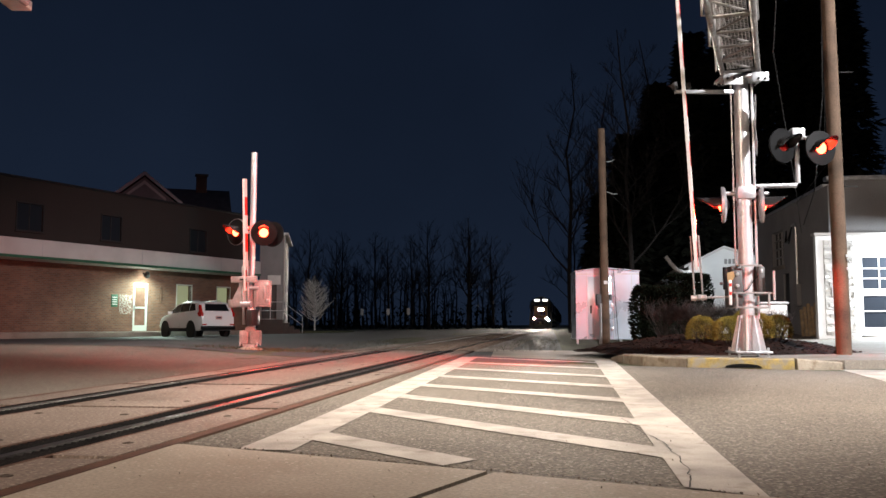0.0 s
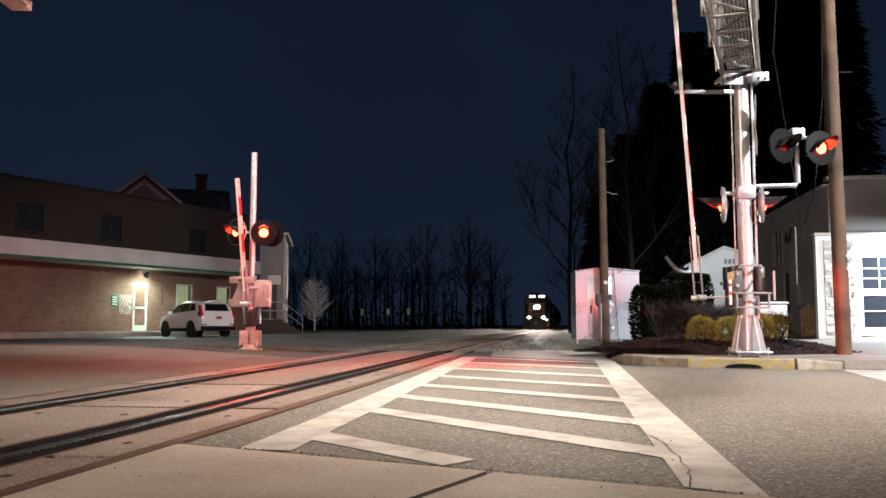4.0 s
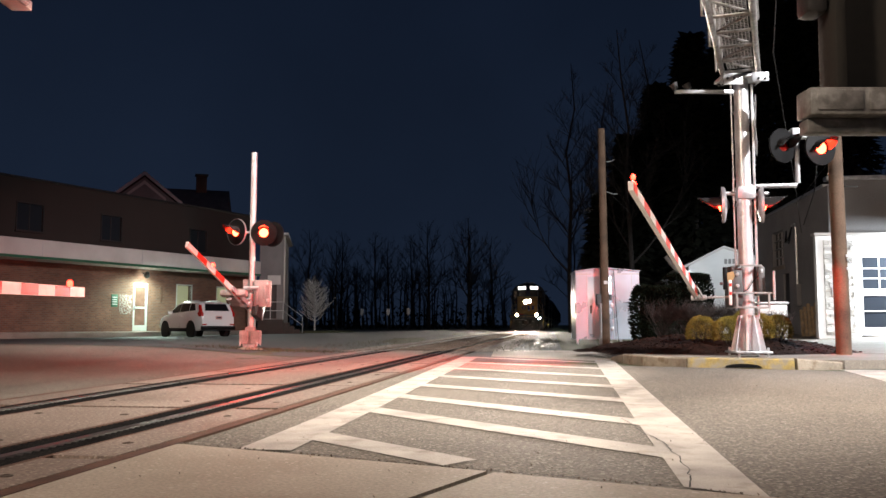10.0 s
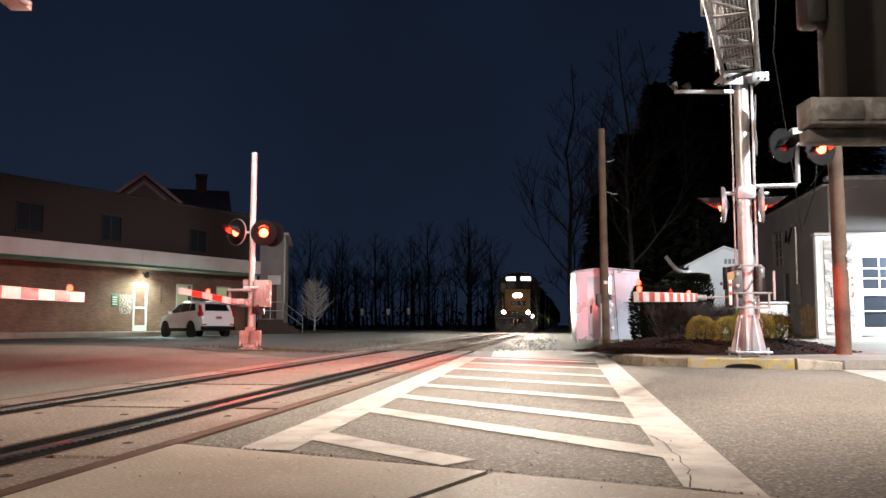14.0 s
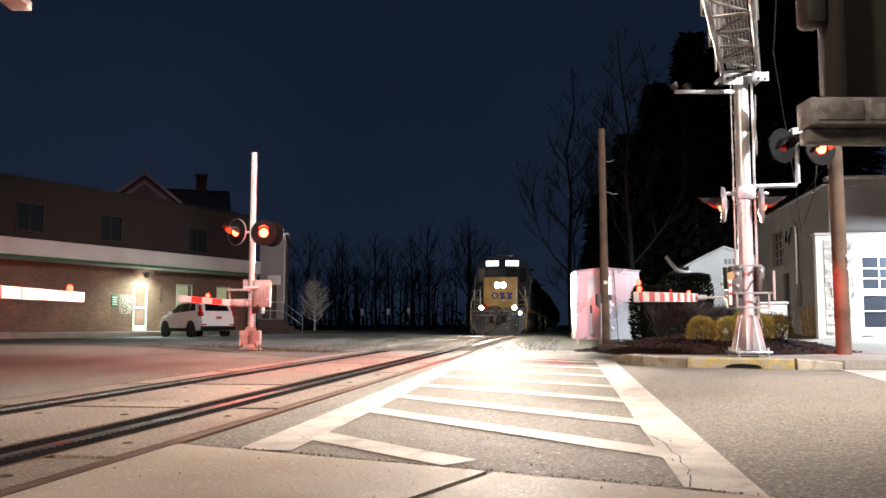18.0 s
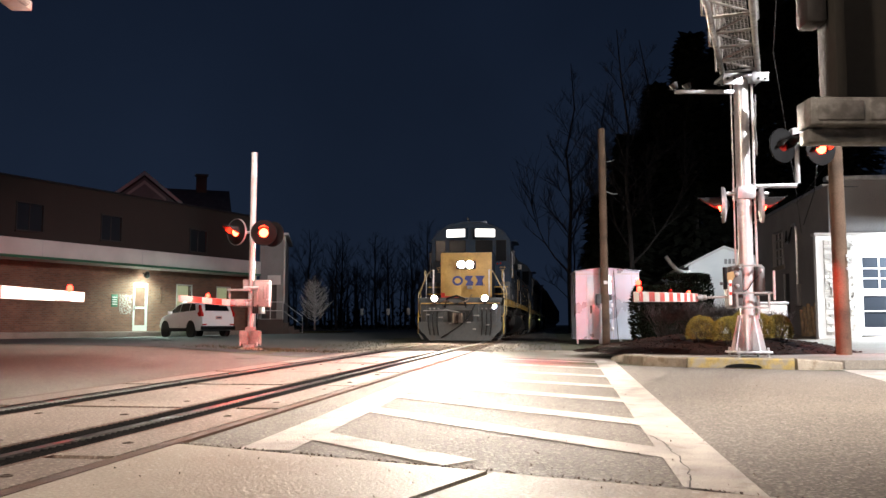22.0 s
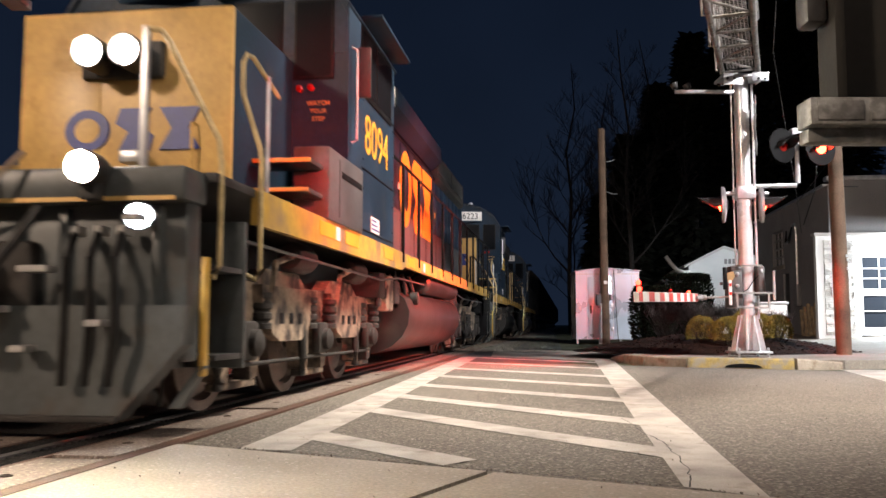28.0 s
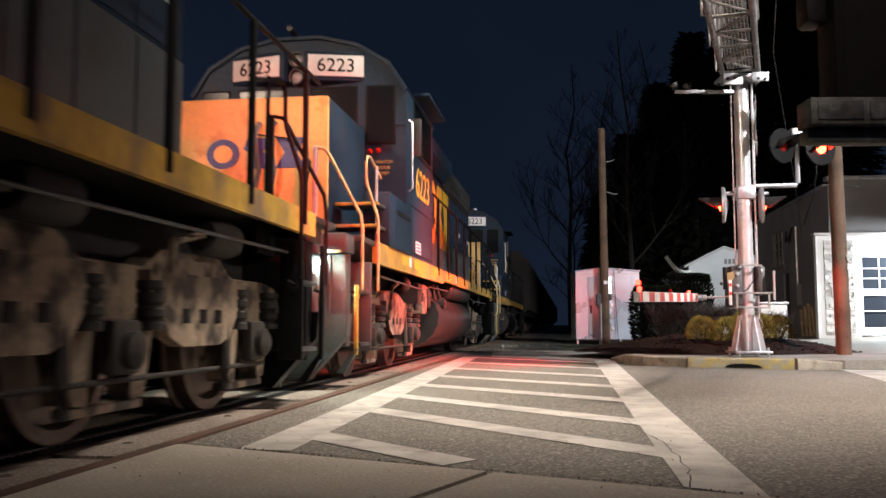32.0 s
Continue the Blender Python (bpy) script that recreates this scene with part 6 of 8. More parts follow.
LIT_ROOM = glow("lit_room_blind", (0.75, 0.8, 0.45), 0.3, (0.5, 0.5, 0.36))
CLEAR_PANE = bpy.data.materials.new("clear_pane")
CLEAR_PANE.use_nodes = True
CLEAR_PANE.node_tree.nodes["Principled BSDF"].inputs["Transmission Weight"].default_value = 1.0
CLEAR_PANE.node_tree.nodes["Principled BSDF"].inputs["Roughness"].default_value = 0.02
CLEAR_PANE.node_tree.nodes["Principled BSDF"].inputs["IOR"].default_value = 1.05
PALE_PAINT = surface("pale_door_paint", (0.6, 0.64, 0.6), 0.5, vary=0.1)
shop = thing("brick_building", pose(-16.8, 33.3, 0.40, 0, 0, 62.66), "long low brick building with white canopy band and dark upper wall", "building")


def wall_with_holes(x0, x1, z0, z1, y0, y1, holes):
    """A wall with openings that go through it: holes are (xa, xb, za, zb)."""
    bm = bmesh.new()
    xs = sorted({x0, x1, *[h[0] for h in holes], *[h[1] for h in holes]})
    for xa, xb in zip(xs, xs[1:]):
        mid = (xa + xb) / 2
        cuts = sorted((h[2], h[3]) for h in holes if h[0] < mid < h[1])
        z = z0
        for za, zb in cuts:
            if za > z:
                box(bm, xa, xb, y0, y1, z, za)
            z = zb
        if z < z1:
            box(bm, xa, xb, y0, y1, z, z1)
    bmesh.ops.remove_doubles(bm, verts=bm.verts, dist=0.0005)
    return bm


LOW = [(6.38, 7.24, 0.0, 2.15), (9.05, 10.0, 0.95, 2.15), (11.8, 12.75, 0.95, 2.15)]
part("brick_wall", wall_with_holes(-24, 14.6, -0.3, 3.0, 0.0, 0.3, LOW), brick_m, shop, "red brick ground-floor wall")
UP = [(0.45, 1.6, 4.0, 5.05), (4.55, 5.6, 3.95, 5.0), (9.9, 11.0, 3.85, 4.9)]
part("upper_wall", wall_with_holes(-24, 14.6, 3.0, 6.0, 0.05, 0.35, UP), STUCCO, shop, "dark rendered upper wall")
part("parapet", box(bmesh.new(), -24.05, 14.65, 0.0, 0.4, 6.0, 6.1, 0.02), DARK_STEEL, shop)
part("side_wall", box(bmesh.new(), 14.3, 14.6, 0.35, 15, -0.3, 6.0), STUCCO, shop)
part("roof", box(bmesh.new(), -24, 14.3, 0.35, 15, 5.7, 5.8), DARK_STEEL, shop)
part("back_wall", box(bmesh.new(), -24, 14.6, 15, 15.3, -0.3, 6.0), STUCCO, shop)
canopy = part("canopy", box(bmesh.new(), -24.2, 13.6, -1.3, 0.03, 2.78, 3.52, 0.02), WHITE_TRIM, shop, "white metal canopy band")
part("green_stripe", box(bmesh.new(), -24.2, 13.6, -1.312, -1.3, 2.78, 2.88), GREEN_TRIM, canopy, "green edge stripe")
for x in (-4.4, 0.6, 5.6, 10.6):
    part("panel_seam", box(bmesh.new(), x, x + 0.02, -1.306, -1.3, 2.88, 3.5), GALV, canopy)
for x in (13.3,):
    part("canopy_post", tube(bmesh.new(), [(x, -1.2, -0.3), (x, -1.2, 2.8)], 0.06, 10), WHITE_TRIM, canopy)
for h in UP:
    w = part("window", wall_with_holes(h[0] - 0.06, h[1] + 0.06, h[2] - 0.06, h[3] + 0.06, 0.02, 0.12, [h]), DARK_STEEL, shop, "dark upper window")
    part("pane", box(bmesh.new(), h[0], h[1], 0.1, 0.11, h[2], h[3]), GLASS_DARK, w)
    part("sill", box(bmesh.new(), h[0] - 0.1, h[1] + 0.1, -0.03, 0.05, h[2] - 0.1, h[2] - 0.04, 0.01), STUCCO, w)
    part("glazing_bar", box(bmesh.new(), (h[0] + h[1]) / 2 - 0.025, (h[0] + h[1]) / 2 + 0.025, 0.08, 0.12, h[2], h[3]), DARK_STEEL, w)
for h in LOW[1:]:
    w = part("window", wall_with_holes(h[0] - 0.05, h[1] + 0.05, h[2] - 0.05, h[3] + 0.05, -0.02, 0.12, [h]), PALE_PAINT, shop, "pale framed window with drawn blind")
    part("blind", box(bmesh.new(), h[0], h[1], 0.2, 0.22, h[2], h[3]), LIT_ROOM, w)
    part("pane", box(bmesh.new(), h[0], h[1], 0.1, 0.105, h[2], h[3]), CLEAR_PANE, w)
    part("sill", box(bmesh.new(), h[0] - 0.1, h[1] + 0.1, -0.06, 0.02, h[2] - 0.12, h[2] - 0.05, 0.01), CONCRETE, w)
d = part("door", wall_with_holes(6.38, 7.24, 0.0, 2.15, 0.02, 0.1, [(6.5, 7.12, 0.25, 1.98)]), PALE_PAINT, shop, "pale glazed door under the wall lamp")
part("pane", box(bmesh.new(), 6.5, 7.12, 0.05, 0.06, 0.25, 1.98), surface("door_glass", (0.22, 0.12, 0.09), 0.15, vary=0.3, scale=2), d)
part("handle", box(bmesh.new(), 6.44, 6.48, -0.03, 0.02, 0.9, 1.15, 0.005), GALV, d)
part("push_bar", box(bmesh.new(), 6.5, 7.12, 0.02, 0.05, 1.0, 1.08, 0.005), PALE_PAINT, d)
lf = part("wall_lamp", lathe(bmesh.new(), [(0.0, 0.2), (0.09, 0.18), (0.13, 0.05), (0.14, -0.03), (0.12, -0.03), (0.1, 0.1), (0.0, 0.12)], 18, pose(6.85, -0.3, 2.5, 55, 0, -35)), DARK_STEEL, shop, "bright wall lamp over the door")
part("lamp_glass", lathe(bmesh.new(), [(0.0, -0.1), (0.07, -0.09), (0.115, -0.04), (0.115, -0.01), (0.0, 0.0)], 16, pose(6.85, -0.3, 2.5, 55, 0, -35)), TUBE_WHITE, lf)
part("lamp_stem", tube(bmesh.new(), [(6.9, 0.0, 2.6), (6.88, -0.2, 2.6)], 0.03, 8), DARK_STEEL, lf)
part("notice", box(bmesh.new(), 5.15, 5.5, -0.02, 0.0, 1.05, 1.6, 0.004), GREEN_TRIM, shop, "small green notice board")
for i in range(4):
    part("notice_bar", box(bmesh.new(), 5.2, 5.45, -0.024, -0.02, 1.15 + 0.1 * i, 1.19 + 0.1 * i), WHITE_BAND, shop)
part("pale_patch", box(bmesh.new(), 5.6, 6.3, -0.006, 0.0, 0.75, 1.6, 0.002), surface("blotchy_pale", (0.5, 0.46, 0.42), 0.8, vary=0.5, scale=6, dirt=(0.2, 0.08, 0.05), dirt_at=0.5), shop, "blotchy pale patch on the wall")
part("doorstep", box(bmesh.new(), -24, 13.8, -1.0, 0.0, -0.35, -0.02, 0.02), CONCRETE, shop, "concrete walk along the wall")
part("downpipe", tube(bmesh.new(), [(8.0, -0.05, 1.3), (8.0, -0.05, 2.0)], 0.05, 8), RUST_STEEL, shop)


def shop_at(x, y, z):
    return shop.matrix_basis @ Vector((x, y, z))


lamp("door_light", "SPOT", shop_at(6.8, -0.95, 2.5), shop_at(6.6, -0.6, 0), 430, (0.72, 1.0, 0.84), 0.12, 165)
lamp("canopy_light", "SPOT", shop_at(8.0, -1.0, 2.72), shop_at(7.4, -2.6, 0), 420, (0.82, 1.0, 0.9), 0.03, 130)
lamp("canopy_light", "AREA", shop_at(13.0, -2.0, 2.6), shop_at(12.0, -6.0, 0), 25, (0.85, 1.0, 0.95), 0.6)

# pale annex with landing and rails at the building's end
annex = thing("annex", pose(-9.75, 46.2, 0.25, 0, 0, 8), "pale sided annex with downpipe and railed landing", "building")
part("wall", wall_with_holes(0, 1.25, -0.2, 5.2, 0, 0.25, [(0.12, 0.9, 0.75, 2.7)]), SIDING, annex)
for i in range(18):
    part("siding_board", box(bmesh.new(), 0.0, 1.25, -0.012, 0.0, 2.75 + 0.135 * i, 2.875 + 0.135 * i), SIDING, annex)
part("end_wall", box(bmesh.new(), 1.05, 1.25, 0.25, 7, -0.2, 5.2), SIDING, annex)
part("roof", box(bmesh.new(), -0.2, 1.5, -0.3, 7.0, 5.2, 5.32, 0.02), WHITE_TRIM, annex)
part("doorway", box(bmesh.new(), 0.12, 0.9, 0.18, 0.24, 0.75, 2.7), DARK_STEEL, annex)
part("downpipe", tube(bmesh.new(), [(1.29, -0.06, 5.15), (1.29, -0.06, 1.6)], 0.045, 8), WHITE_TRIM, annex)
part("landing", box(bmesh.new(), 0.0, 1.3, -1.2, 0, -0.2, 0.7, 0.02), LANDING, annex)
for i in range(4):
    part("step", box(bmesh.new(), 1.3 + 0.28 * i, 1.6 + 0.28 * i, -1.2, -0.1, -0.2, 0.53 - 0.17 * i, 0.01), LANDING, annex)
for y in (-1.15,):
    for z in (1.15, 1.6):
        part("rail", tube(bmesh.new(), [(0.0, y, z), (1.3, y, z), (2.3, y, z - 0.75)], 0.022, 6), GALV, annex)
    for x, z in ((0.02, 0.7), (0.65, 0.7), (1.3, 0.7), (2.3, -0.1)):
        part("post", tube(bmesh.new(), [(x, y, z), (x, y, z + 0.92)], 0.022, 6), GALV, annex)
part("wall_panel", box(bmesh.new(), 0.42, 1.1, -0.04, -0.012, 2.55, 3.05, 0.01), WHITE_TRIM, annex)

# gabled house behind
SHINGLE = surface("dark_shingle", (0.085, 0.08, 0.085), 0.9, vary=0.3, scale=2, fine=14, bump=0.6)
house = thing("gabled_house", pose(-21.5, 62, 0.3, 0, 0, 18), "dark gabled house with white bargeboards and a chimney", "house")
part("wall", prism(bmesh.new(), [(-2.2, -0.5), (2.2, -0.5), (2.2, 9.2), (0, 11.0), (-2.2, 9.2)], "y", 0, 8), SIDING, house)
for sx in (-1, 1):
    bm = prism(bmesh.new(), [(0, 11.35), (sx * 2.6, 9.25), (sx * 2.6, 9.05), (0, 11.1)], "y", -0.3, 8.2)
    part("roof_slope", bm, SHINGLE, house)
    part("bargeboard", prism(bmesh.new(), [(0, 11.38), (sx * 2.65, 9.22), (sx * 2.65, 8.95), (0, 11.1)], "y", -0.36, -0.3), WHITE_TRIM, house, "white bargeboard")
    part("inner_board", prism(bmesh.new(), [(0, 10.75), (sx * 1.5, 9.5), (sx * 1.5, 9.3), (0, 10.5)], "y", -0.06, -0.001), WHITE_TRIM, house)
part("wing", prism(bmesh.new(), [(0.5, -0.5), (6, -0.5), (6, 8.6), (0.5, 8.6)], "y", 2.0, 8.0), STUCCO, house)
part("wing_roof", prism(bmesh.new(), [(1.5, 8.5), (8.4, 8.5), (5.0, 11.0)], "x", 1.0, 6.3), SHINGLE, house, "dark shingle roof")
ch = part("chimney", box(bmesh.new(), 3.75, 4.55, 4.6, 5.4, 10.2, 12.1, 0.02), brick_m, house)
part("chimney_cap", box(bmesh.new(), 3.65, 4.65, 4.5, 5.5, 12.1, 12.2, 0.02), CONCRETE, ch)

# ---- garage on the other side ----
gar = thing("garage", pose(12.5, 28.0, 0.25, 0, 0, -7.9), "grey block garage with brightly lit white front and glazed door", "garage building")
SIDE = [(5.2, 6.1, 0.0, 2.4), (5.9, 7.7, 2.75, 4.15)]
bm = wall_with_holes(0.0, 11.0, -0.3, 4.95, 0.0, 0.3, SIDE)
part("side_wall", bm, GREY_WALL, gar, "grey painted block side wall", at=pose(0.3, 0, 0, 0, 0, 90))
part("front_wall", box(bmesh.new(), 0.31, 14, 0, 0.3, 2.9, 5.1, 0.01), GREY_WALL, gar, "grey rendered front fascia")
part("fascia_cap", box(bmesh.new(), -0.03, 14.05, -0.05, 0.35, 5.1, 5.24, 0.01), GALV, gar)
part("side_cap", box(bmesh.new(), -0.04, 0.34, 0.36, 11.05, 4.95, 5.05, 0.01), GALV, gar)
part("roof", box(bmesh.new(), 0.3, 14, 0.3, 11, 4.7, 4.8), DARK_STEEL, gar)
part("back_wall", box(bmesh.new(), 0.31, 14, 11.0, 11.3, -0.3, 4.9), GREY_WALL, gar)
part("far_wall", box(bmesh.new(), 13.7, 14, 0.31, 11.0, -0.3, 4.9), GREY_WALL, gar)
part("side_door", box(bmesh.new(), 0.08, 0.16, 5.2, 6.1, -0.1, 2.4, 0.01), DARK_STEEL, gar)
w = part("side_window", box(bmesh.new(), 0.14, 0.18, 5.9, 7.7, 2.75, 4.15), GLASS_DARK, gar)
for i in range(5):
    part("glazing_bar", box(bmesh.new(), 0.06, 0.14, 5.9, 7.7, 2.75 + 0.34 * i, 2.79 + 0.34 * i), GREY_WALL, w)
for i in range(4):
    part("glazing_bar", box(bmesh.new(), 0.07, 0.13, 5.9 + 0.58 * i, 5.94 + 0.58 * i, 2.75, 4.15), GREY_WALL, w)
part("lintel", box(bmesh.new(), -0.04, 0.0, 5.8, 7.8, 2.6, 2.75, 0.01), CONCRETE, gar)
part("conduit", tube(bmesh.new(), [(-0.06, 4.3, 4.1), (-0.06, 3.95, 4.12), (-0.06, 3.8, 4.0), (-0.06, 3.8, 1.9)], 0.05, 8), GALV, gar)
part("meter_box", box(bmesh.new(), -0.16, 0.0, 3.55, 4.05, 1.1, 1.9, 0.02), GREY_WALL, gar)
for i in range(3):
    part("cable", tube(bmesh.new(), [(-0.08, 4.3, 4.05), (-0.12, 4.6, 3.7 - 0.12 * i), (-0.1, 5.0 + 0.12 * i, 3.55), (-0.06, 5.2, 4.0)], 0.022, 6), RUBBER, gar)
# white annex front, lit
fr = thing("garage_annex", pose(11.7, 26.0, 0.24, 0, 0, -3.0), "white painted garage front with stone pier and glazed door, lit", "garage building")
part("front_wall", wall_with_holes(-0.5, 7.5, -0.1, 3.1, 0.0, 0.2, [(0.75, 5.4, 0.12, 2.75)]), WHITE_WALL, fr, "white painted wall")
part("return_wall", prism(bmesh.new(), [(-0.5, 0.2), (-0.3, 0.2), (1.2, 2.3), (1.0, 2.3)], "z", -0.1, 3.1), GREY_WALL, fr)
part("roof", box(bmesh.new(), -0.56, 7.5, -0.08, 0.25, 3.1, 3.18, 0.01), WHITE_TRIM, fr)
part("roof_deck", prism(bmesh.new(), [(-0.45, 0.25), (7.5, 0.25), (7.5, 2.2), (1.1, 2.2)], "z", 3.06, 3.1), GREY_WALL, fr)
rng = random.Random(41)
z = 0.12
while z < 2.95:
    h, x = rng.uniform(0.07, 0.15), -0.28
    while x < 0.56:
        w = min(rng.uniform(0.1, 0.3), 0.6 - x)
        bm = box(bmesh.new(), x, x + w - 0.014, -0.03 - rng.uniform(0.0, 0.05), 0.0, z, min(z + h, 3.06) - 0.014)
        for v in bm.verts:
            if v.co.y < 0:
                v.co += Vector((rng.uniform(-0.01, 0.01), rng.uniform(-0.015, 0.015), rng.uniform(-0.01, 0.01)))
        part("stone", bm, PIER_STONE, fr)
        x += w
    z += h
door = part("garage_door", wall_with_holes(0.75, 5.4, 0.12, 2.75, 0.1, 0.16, [(0.88 + 1.15 * i, 1.88 + 1.15 * i, z, z + 0.95) for i in range(4) for z in (0.35, 1.5)]), WHITE_WALL, fr, "white sectional door with large panes")
SHOW = glassy("showroom_glass", (0.03, 0.035, 0.045), 0.03)
for i in range(4):
    for z in (0.35, 1.5):
        part("pane", box(bmesh.new(), 0.88 + 1.15 * i, 1.88 + 1.15 * i, 0.13, 0.14, z, z + 0.95), SHOW, door)
    for z in (0.82, 1.8, 2.1):
        part("glazing_bar", box(bmesh.new(), 0.88 + 1.15 * i, 1.88 + 1.15 * i, 0.1, 0.13, z, z + 0.03), WHITE_WALL, door)
    part("glazing_bar", box(bmesh.new(), 1.36 + 1.15 * i, 1.39 + 1.15 * i, 0.1, 0.13, 1.5, 2.45), WHITE_WALL, door)
part("plinth", box(bmesh.new(), 0.75, 7.5, -0.02, 0.0, -0.1, 0.12), DARK_STEEL, fr)
lamp("garage_light", "AREA", (14.2, 24.9, 3.3), (14.1, 25.8, 0.3), 520, (0.84, 0.93, 1.0), 0.5)
lamp("forecourt_light", "SPOT", (14.0, 23.0, 5.5), (11.5, 20.5, 0.0), 2600, (0.66, 0.84, 1.0), 0.25, 95)
# pallets against the wall
for i, y in enumerate((0.85, 1.3)):
    pal = thing("pallet", gar.matrix_basis @ pose(-0.28 - 0.12 * i, y, -0.05, 0, 12, 90), "weathered wooden pallet leaning against the grey wall", "pallet", "pallets")
    for k in range(3):
        part("bearer", box(bmesh.new(), -0.5 + 0.45 * k, -0.42 + 0.45 * k, 0.02, 0.1, 0.0, 1.1, 0.004), PALLET, pal)
    for k in range(6):
        part("slat", box(bmesh.new(), -0.52, 0.5, 0.0, 0.02, 0.02 + 0.19 * k, 0.12 + 0.19 * k, 0.003), PALLET, pal)
# the lean-to stands in shadow; that shade is mixed into this dark grey
LEAN_TO = surface("shaded_grey_boards", (0.07, 0.07, 0.072), 0.85, vary=0.3, scale=3, fine=30, bump=0.3)
# white gabled shed
shed = thing("white_shed", pose(14.25, 44, 0.2, 0, 0, -7), "white gabled shed with small vents under the ridge", "shed")
part("wall", prism(bmesh.new(), [(-1.75, -0.3), (2.6, -0.3), (2.6, 3.5), (0, 4.35), (-1.75, 3.45)], "y", 0, 6), WHITE_WALL, shed)
for sx, w0, z0 in ((-1, 2.0, 3.4), (1, 2.9, 3.45)):
    part("roof_slope", prism(bmesh.new(), [(0, 4.47), (sx * w0, z0 + 0.06), (sx * w0, z0 - 0.06), (0, 4.33)], "y", -0.15, 6.2), WHITE_TRIM, shed)
for i in range(3):
    part("vent", box(bmesh.new(), 0.02 + 0.2 * i, 0.16 + 0.2 * i, -0.02, 0.0, 3.55, 3.8, 0.004), GREY_WALL, shed)
for i in range(12):
    part("batten", box(bmesh.new(), -1.7 + 0.36 * i, -1.68 + 0.36 * i, -0.012, 0.0, -0.2, 3.3), WHITE_WALL, shed)
part("lean_to", prism(bmesh.new(), [(-3.0, -0.3), (-1.76, -0.3), (-1.76, 3.3), (-3.0, 2.8)], "y", 0.8, 6), LEAN_TO, shed, "lean-to beside the shed, its shade in the dark grey")
bp = thing("bent_pipe", pose(10.5, 40.5, 0.2), "white bent standpipe with an open mouth above the hedge", "pipe")
part("pipe", tube(bmesh.new(), [(-0.10, 0, 3.66), (0.14, 0, 3.32), (0.42, 0, 3.02), (0.75, 0, 2.9), (1.05, 0, 2.9)], 0.10, 12), WHITE_BAND, bp)
part("mouth", lathe(bmesh.new(), [(0.0, 0.0), (0.075, 0.0), (0.075, 0.01), (0.0, 0.01)], 12, pose(-0.105, 0, 3.667, 0, -36, 0)), BLACK, bp)
part("post", tube(bmesh.new(), [(1.0, 0, -0.3), (1.0, 0, 2.9)], 0.07, 8), GALV, bp)
lamp("yard_light", "SPOT", (12.5, 38.5, 5.0), (14.2, 44, 2.0), 700, (0.85, 0.93, 1.0), 0.2, 100)
# white tool box / trailer beside the bed
tr = thing("equipment_cabinet", pose(8.1, 21.5, gz(8.1, 21.5), 0, 0, -5), "pale metal cabinet with a lid behind the shrubs", "cabinet")
part("body", box(bmesh.new(), -0.35, 0.3, -0.3, 0.3, 0.35, 1.1, 0.03), WHITE_WALL, tr)
part("lid", box(bmesh.new(), -0.38, 0.33, -0.33, 0.33, 1.11, 1.17, 0.015), GALV, tr)
for x in (-0.3, 0.24):
    part("leg", box(bmesh.new(), x, x + 0.05, -0.25, -0.2, -0.05, 0.36), GALV, tr)

# ---- signal hut and poles ----
hut = thing("signal_hut", pose(4.2, 27.4, gz(4.2, 27.4), 0, 0, -4), "aluminium sheet signal hut with low gable on short legs", "equipment hut")
part("body", prism(bmesh.new(), [(-0.02, 0.14), (1.96, 0.14), (1.96, 2.26), (0.85, 2.36), (-0.02, 2.26)], "y", 0, 2.0), HUT, hut)
part("roof", prism(bmesh.new(), [(-0.05, 2.27), (0.85, 2.37), (1.99, 2.27), (1.99, 2.29), (0.85, 2.395), (-0.05, 2.29)], "y", -0.08, 2.1), HUT, hut)
dr = part("door", box(bmesh.new(), 0.36, 1.1, -0.02, 0.0, 0.2, 2.1, 0.006), HUT, hut)
part("latch", box(bmesh.new(), 0.42, 0.47, -0.06, -0.02, 0.95, 1.2, 0.008), DARK_STEEL, dr)
for z in (0.4, 1.15, 1.9):
    part("hinge", box(bmesh.new(), 1.06, 1.14, -0.035, -0.02, z, z + 0.12, 0.004), GALV, dr)
for x in (0.0, 1.94):
    part("corner_trim", box(bmesh.new(), x - 0.02, x + 0.02, -0.012, 0.0, 0.14, 2.26), HUT, hut)
for x in (0.32, 0.78, 1.14, 1.72):
    part("sheet_seam", box(bmesh.new(), x - 0.006, x + 0.006, -0.008, 0.0, 0.16, 2.24), GALV, hut)
part("eave_trim", box(bmesh.new(), -0.02, 1.96, -0.014, 0.0, 2.17, 2.2), GALV, hut)
part("cable", tube(bmesh.new(), [(1.16, -0.1, 2.3), (1.2, -0.12, 1.4), (1.27, -0.1, 0.1)], 0.012, 6), BLACK, hut)
for x in (0.0, 0.7, 1.35, 1.86):
    part("leg", box(bmesh.new(), x, x + 0.06, 0.1, 0.16, -0.06, 0.15), GALV, hut)
part("louvre", box(bmesh.new(), 1.5, 1.72, -0.02, 0.0, 1.28, 1.3, 0.004), DARK_STEEL, hut)


def utility_pole(name_pose, h, r0, r1, lean, label):
    pole = thing("utility_pole", name_pose, label, "utility pole", "utility poles")
    part("shaft", tube(bmesh.new(), [(0, 0, -0.1), (lean * 0.5, 0, h * 0.5), (lean, 0, h)], r0, 16, r1), WOOD_POLE, pole)
    return pole


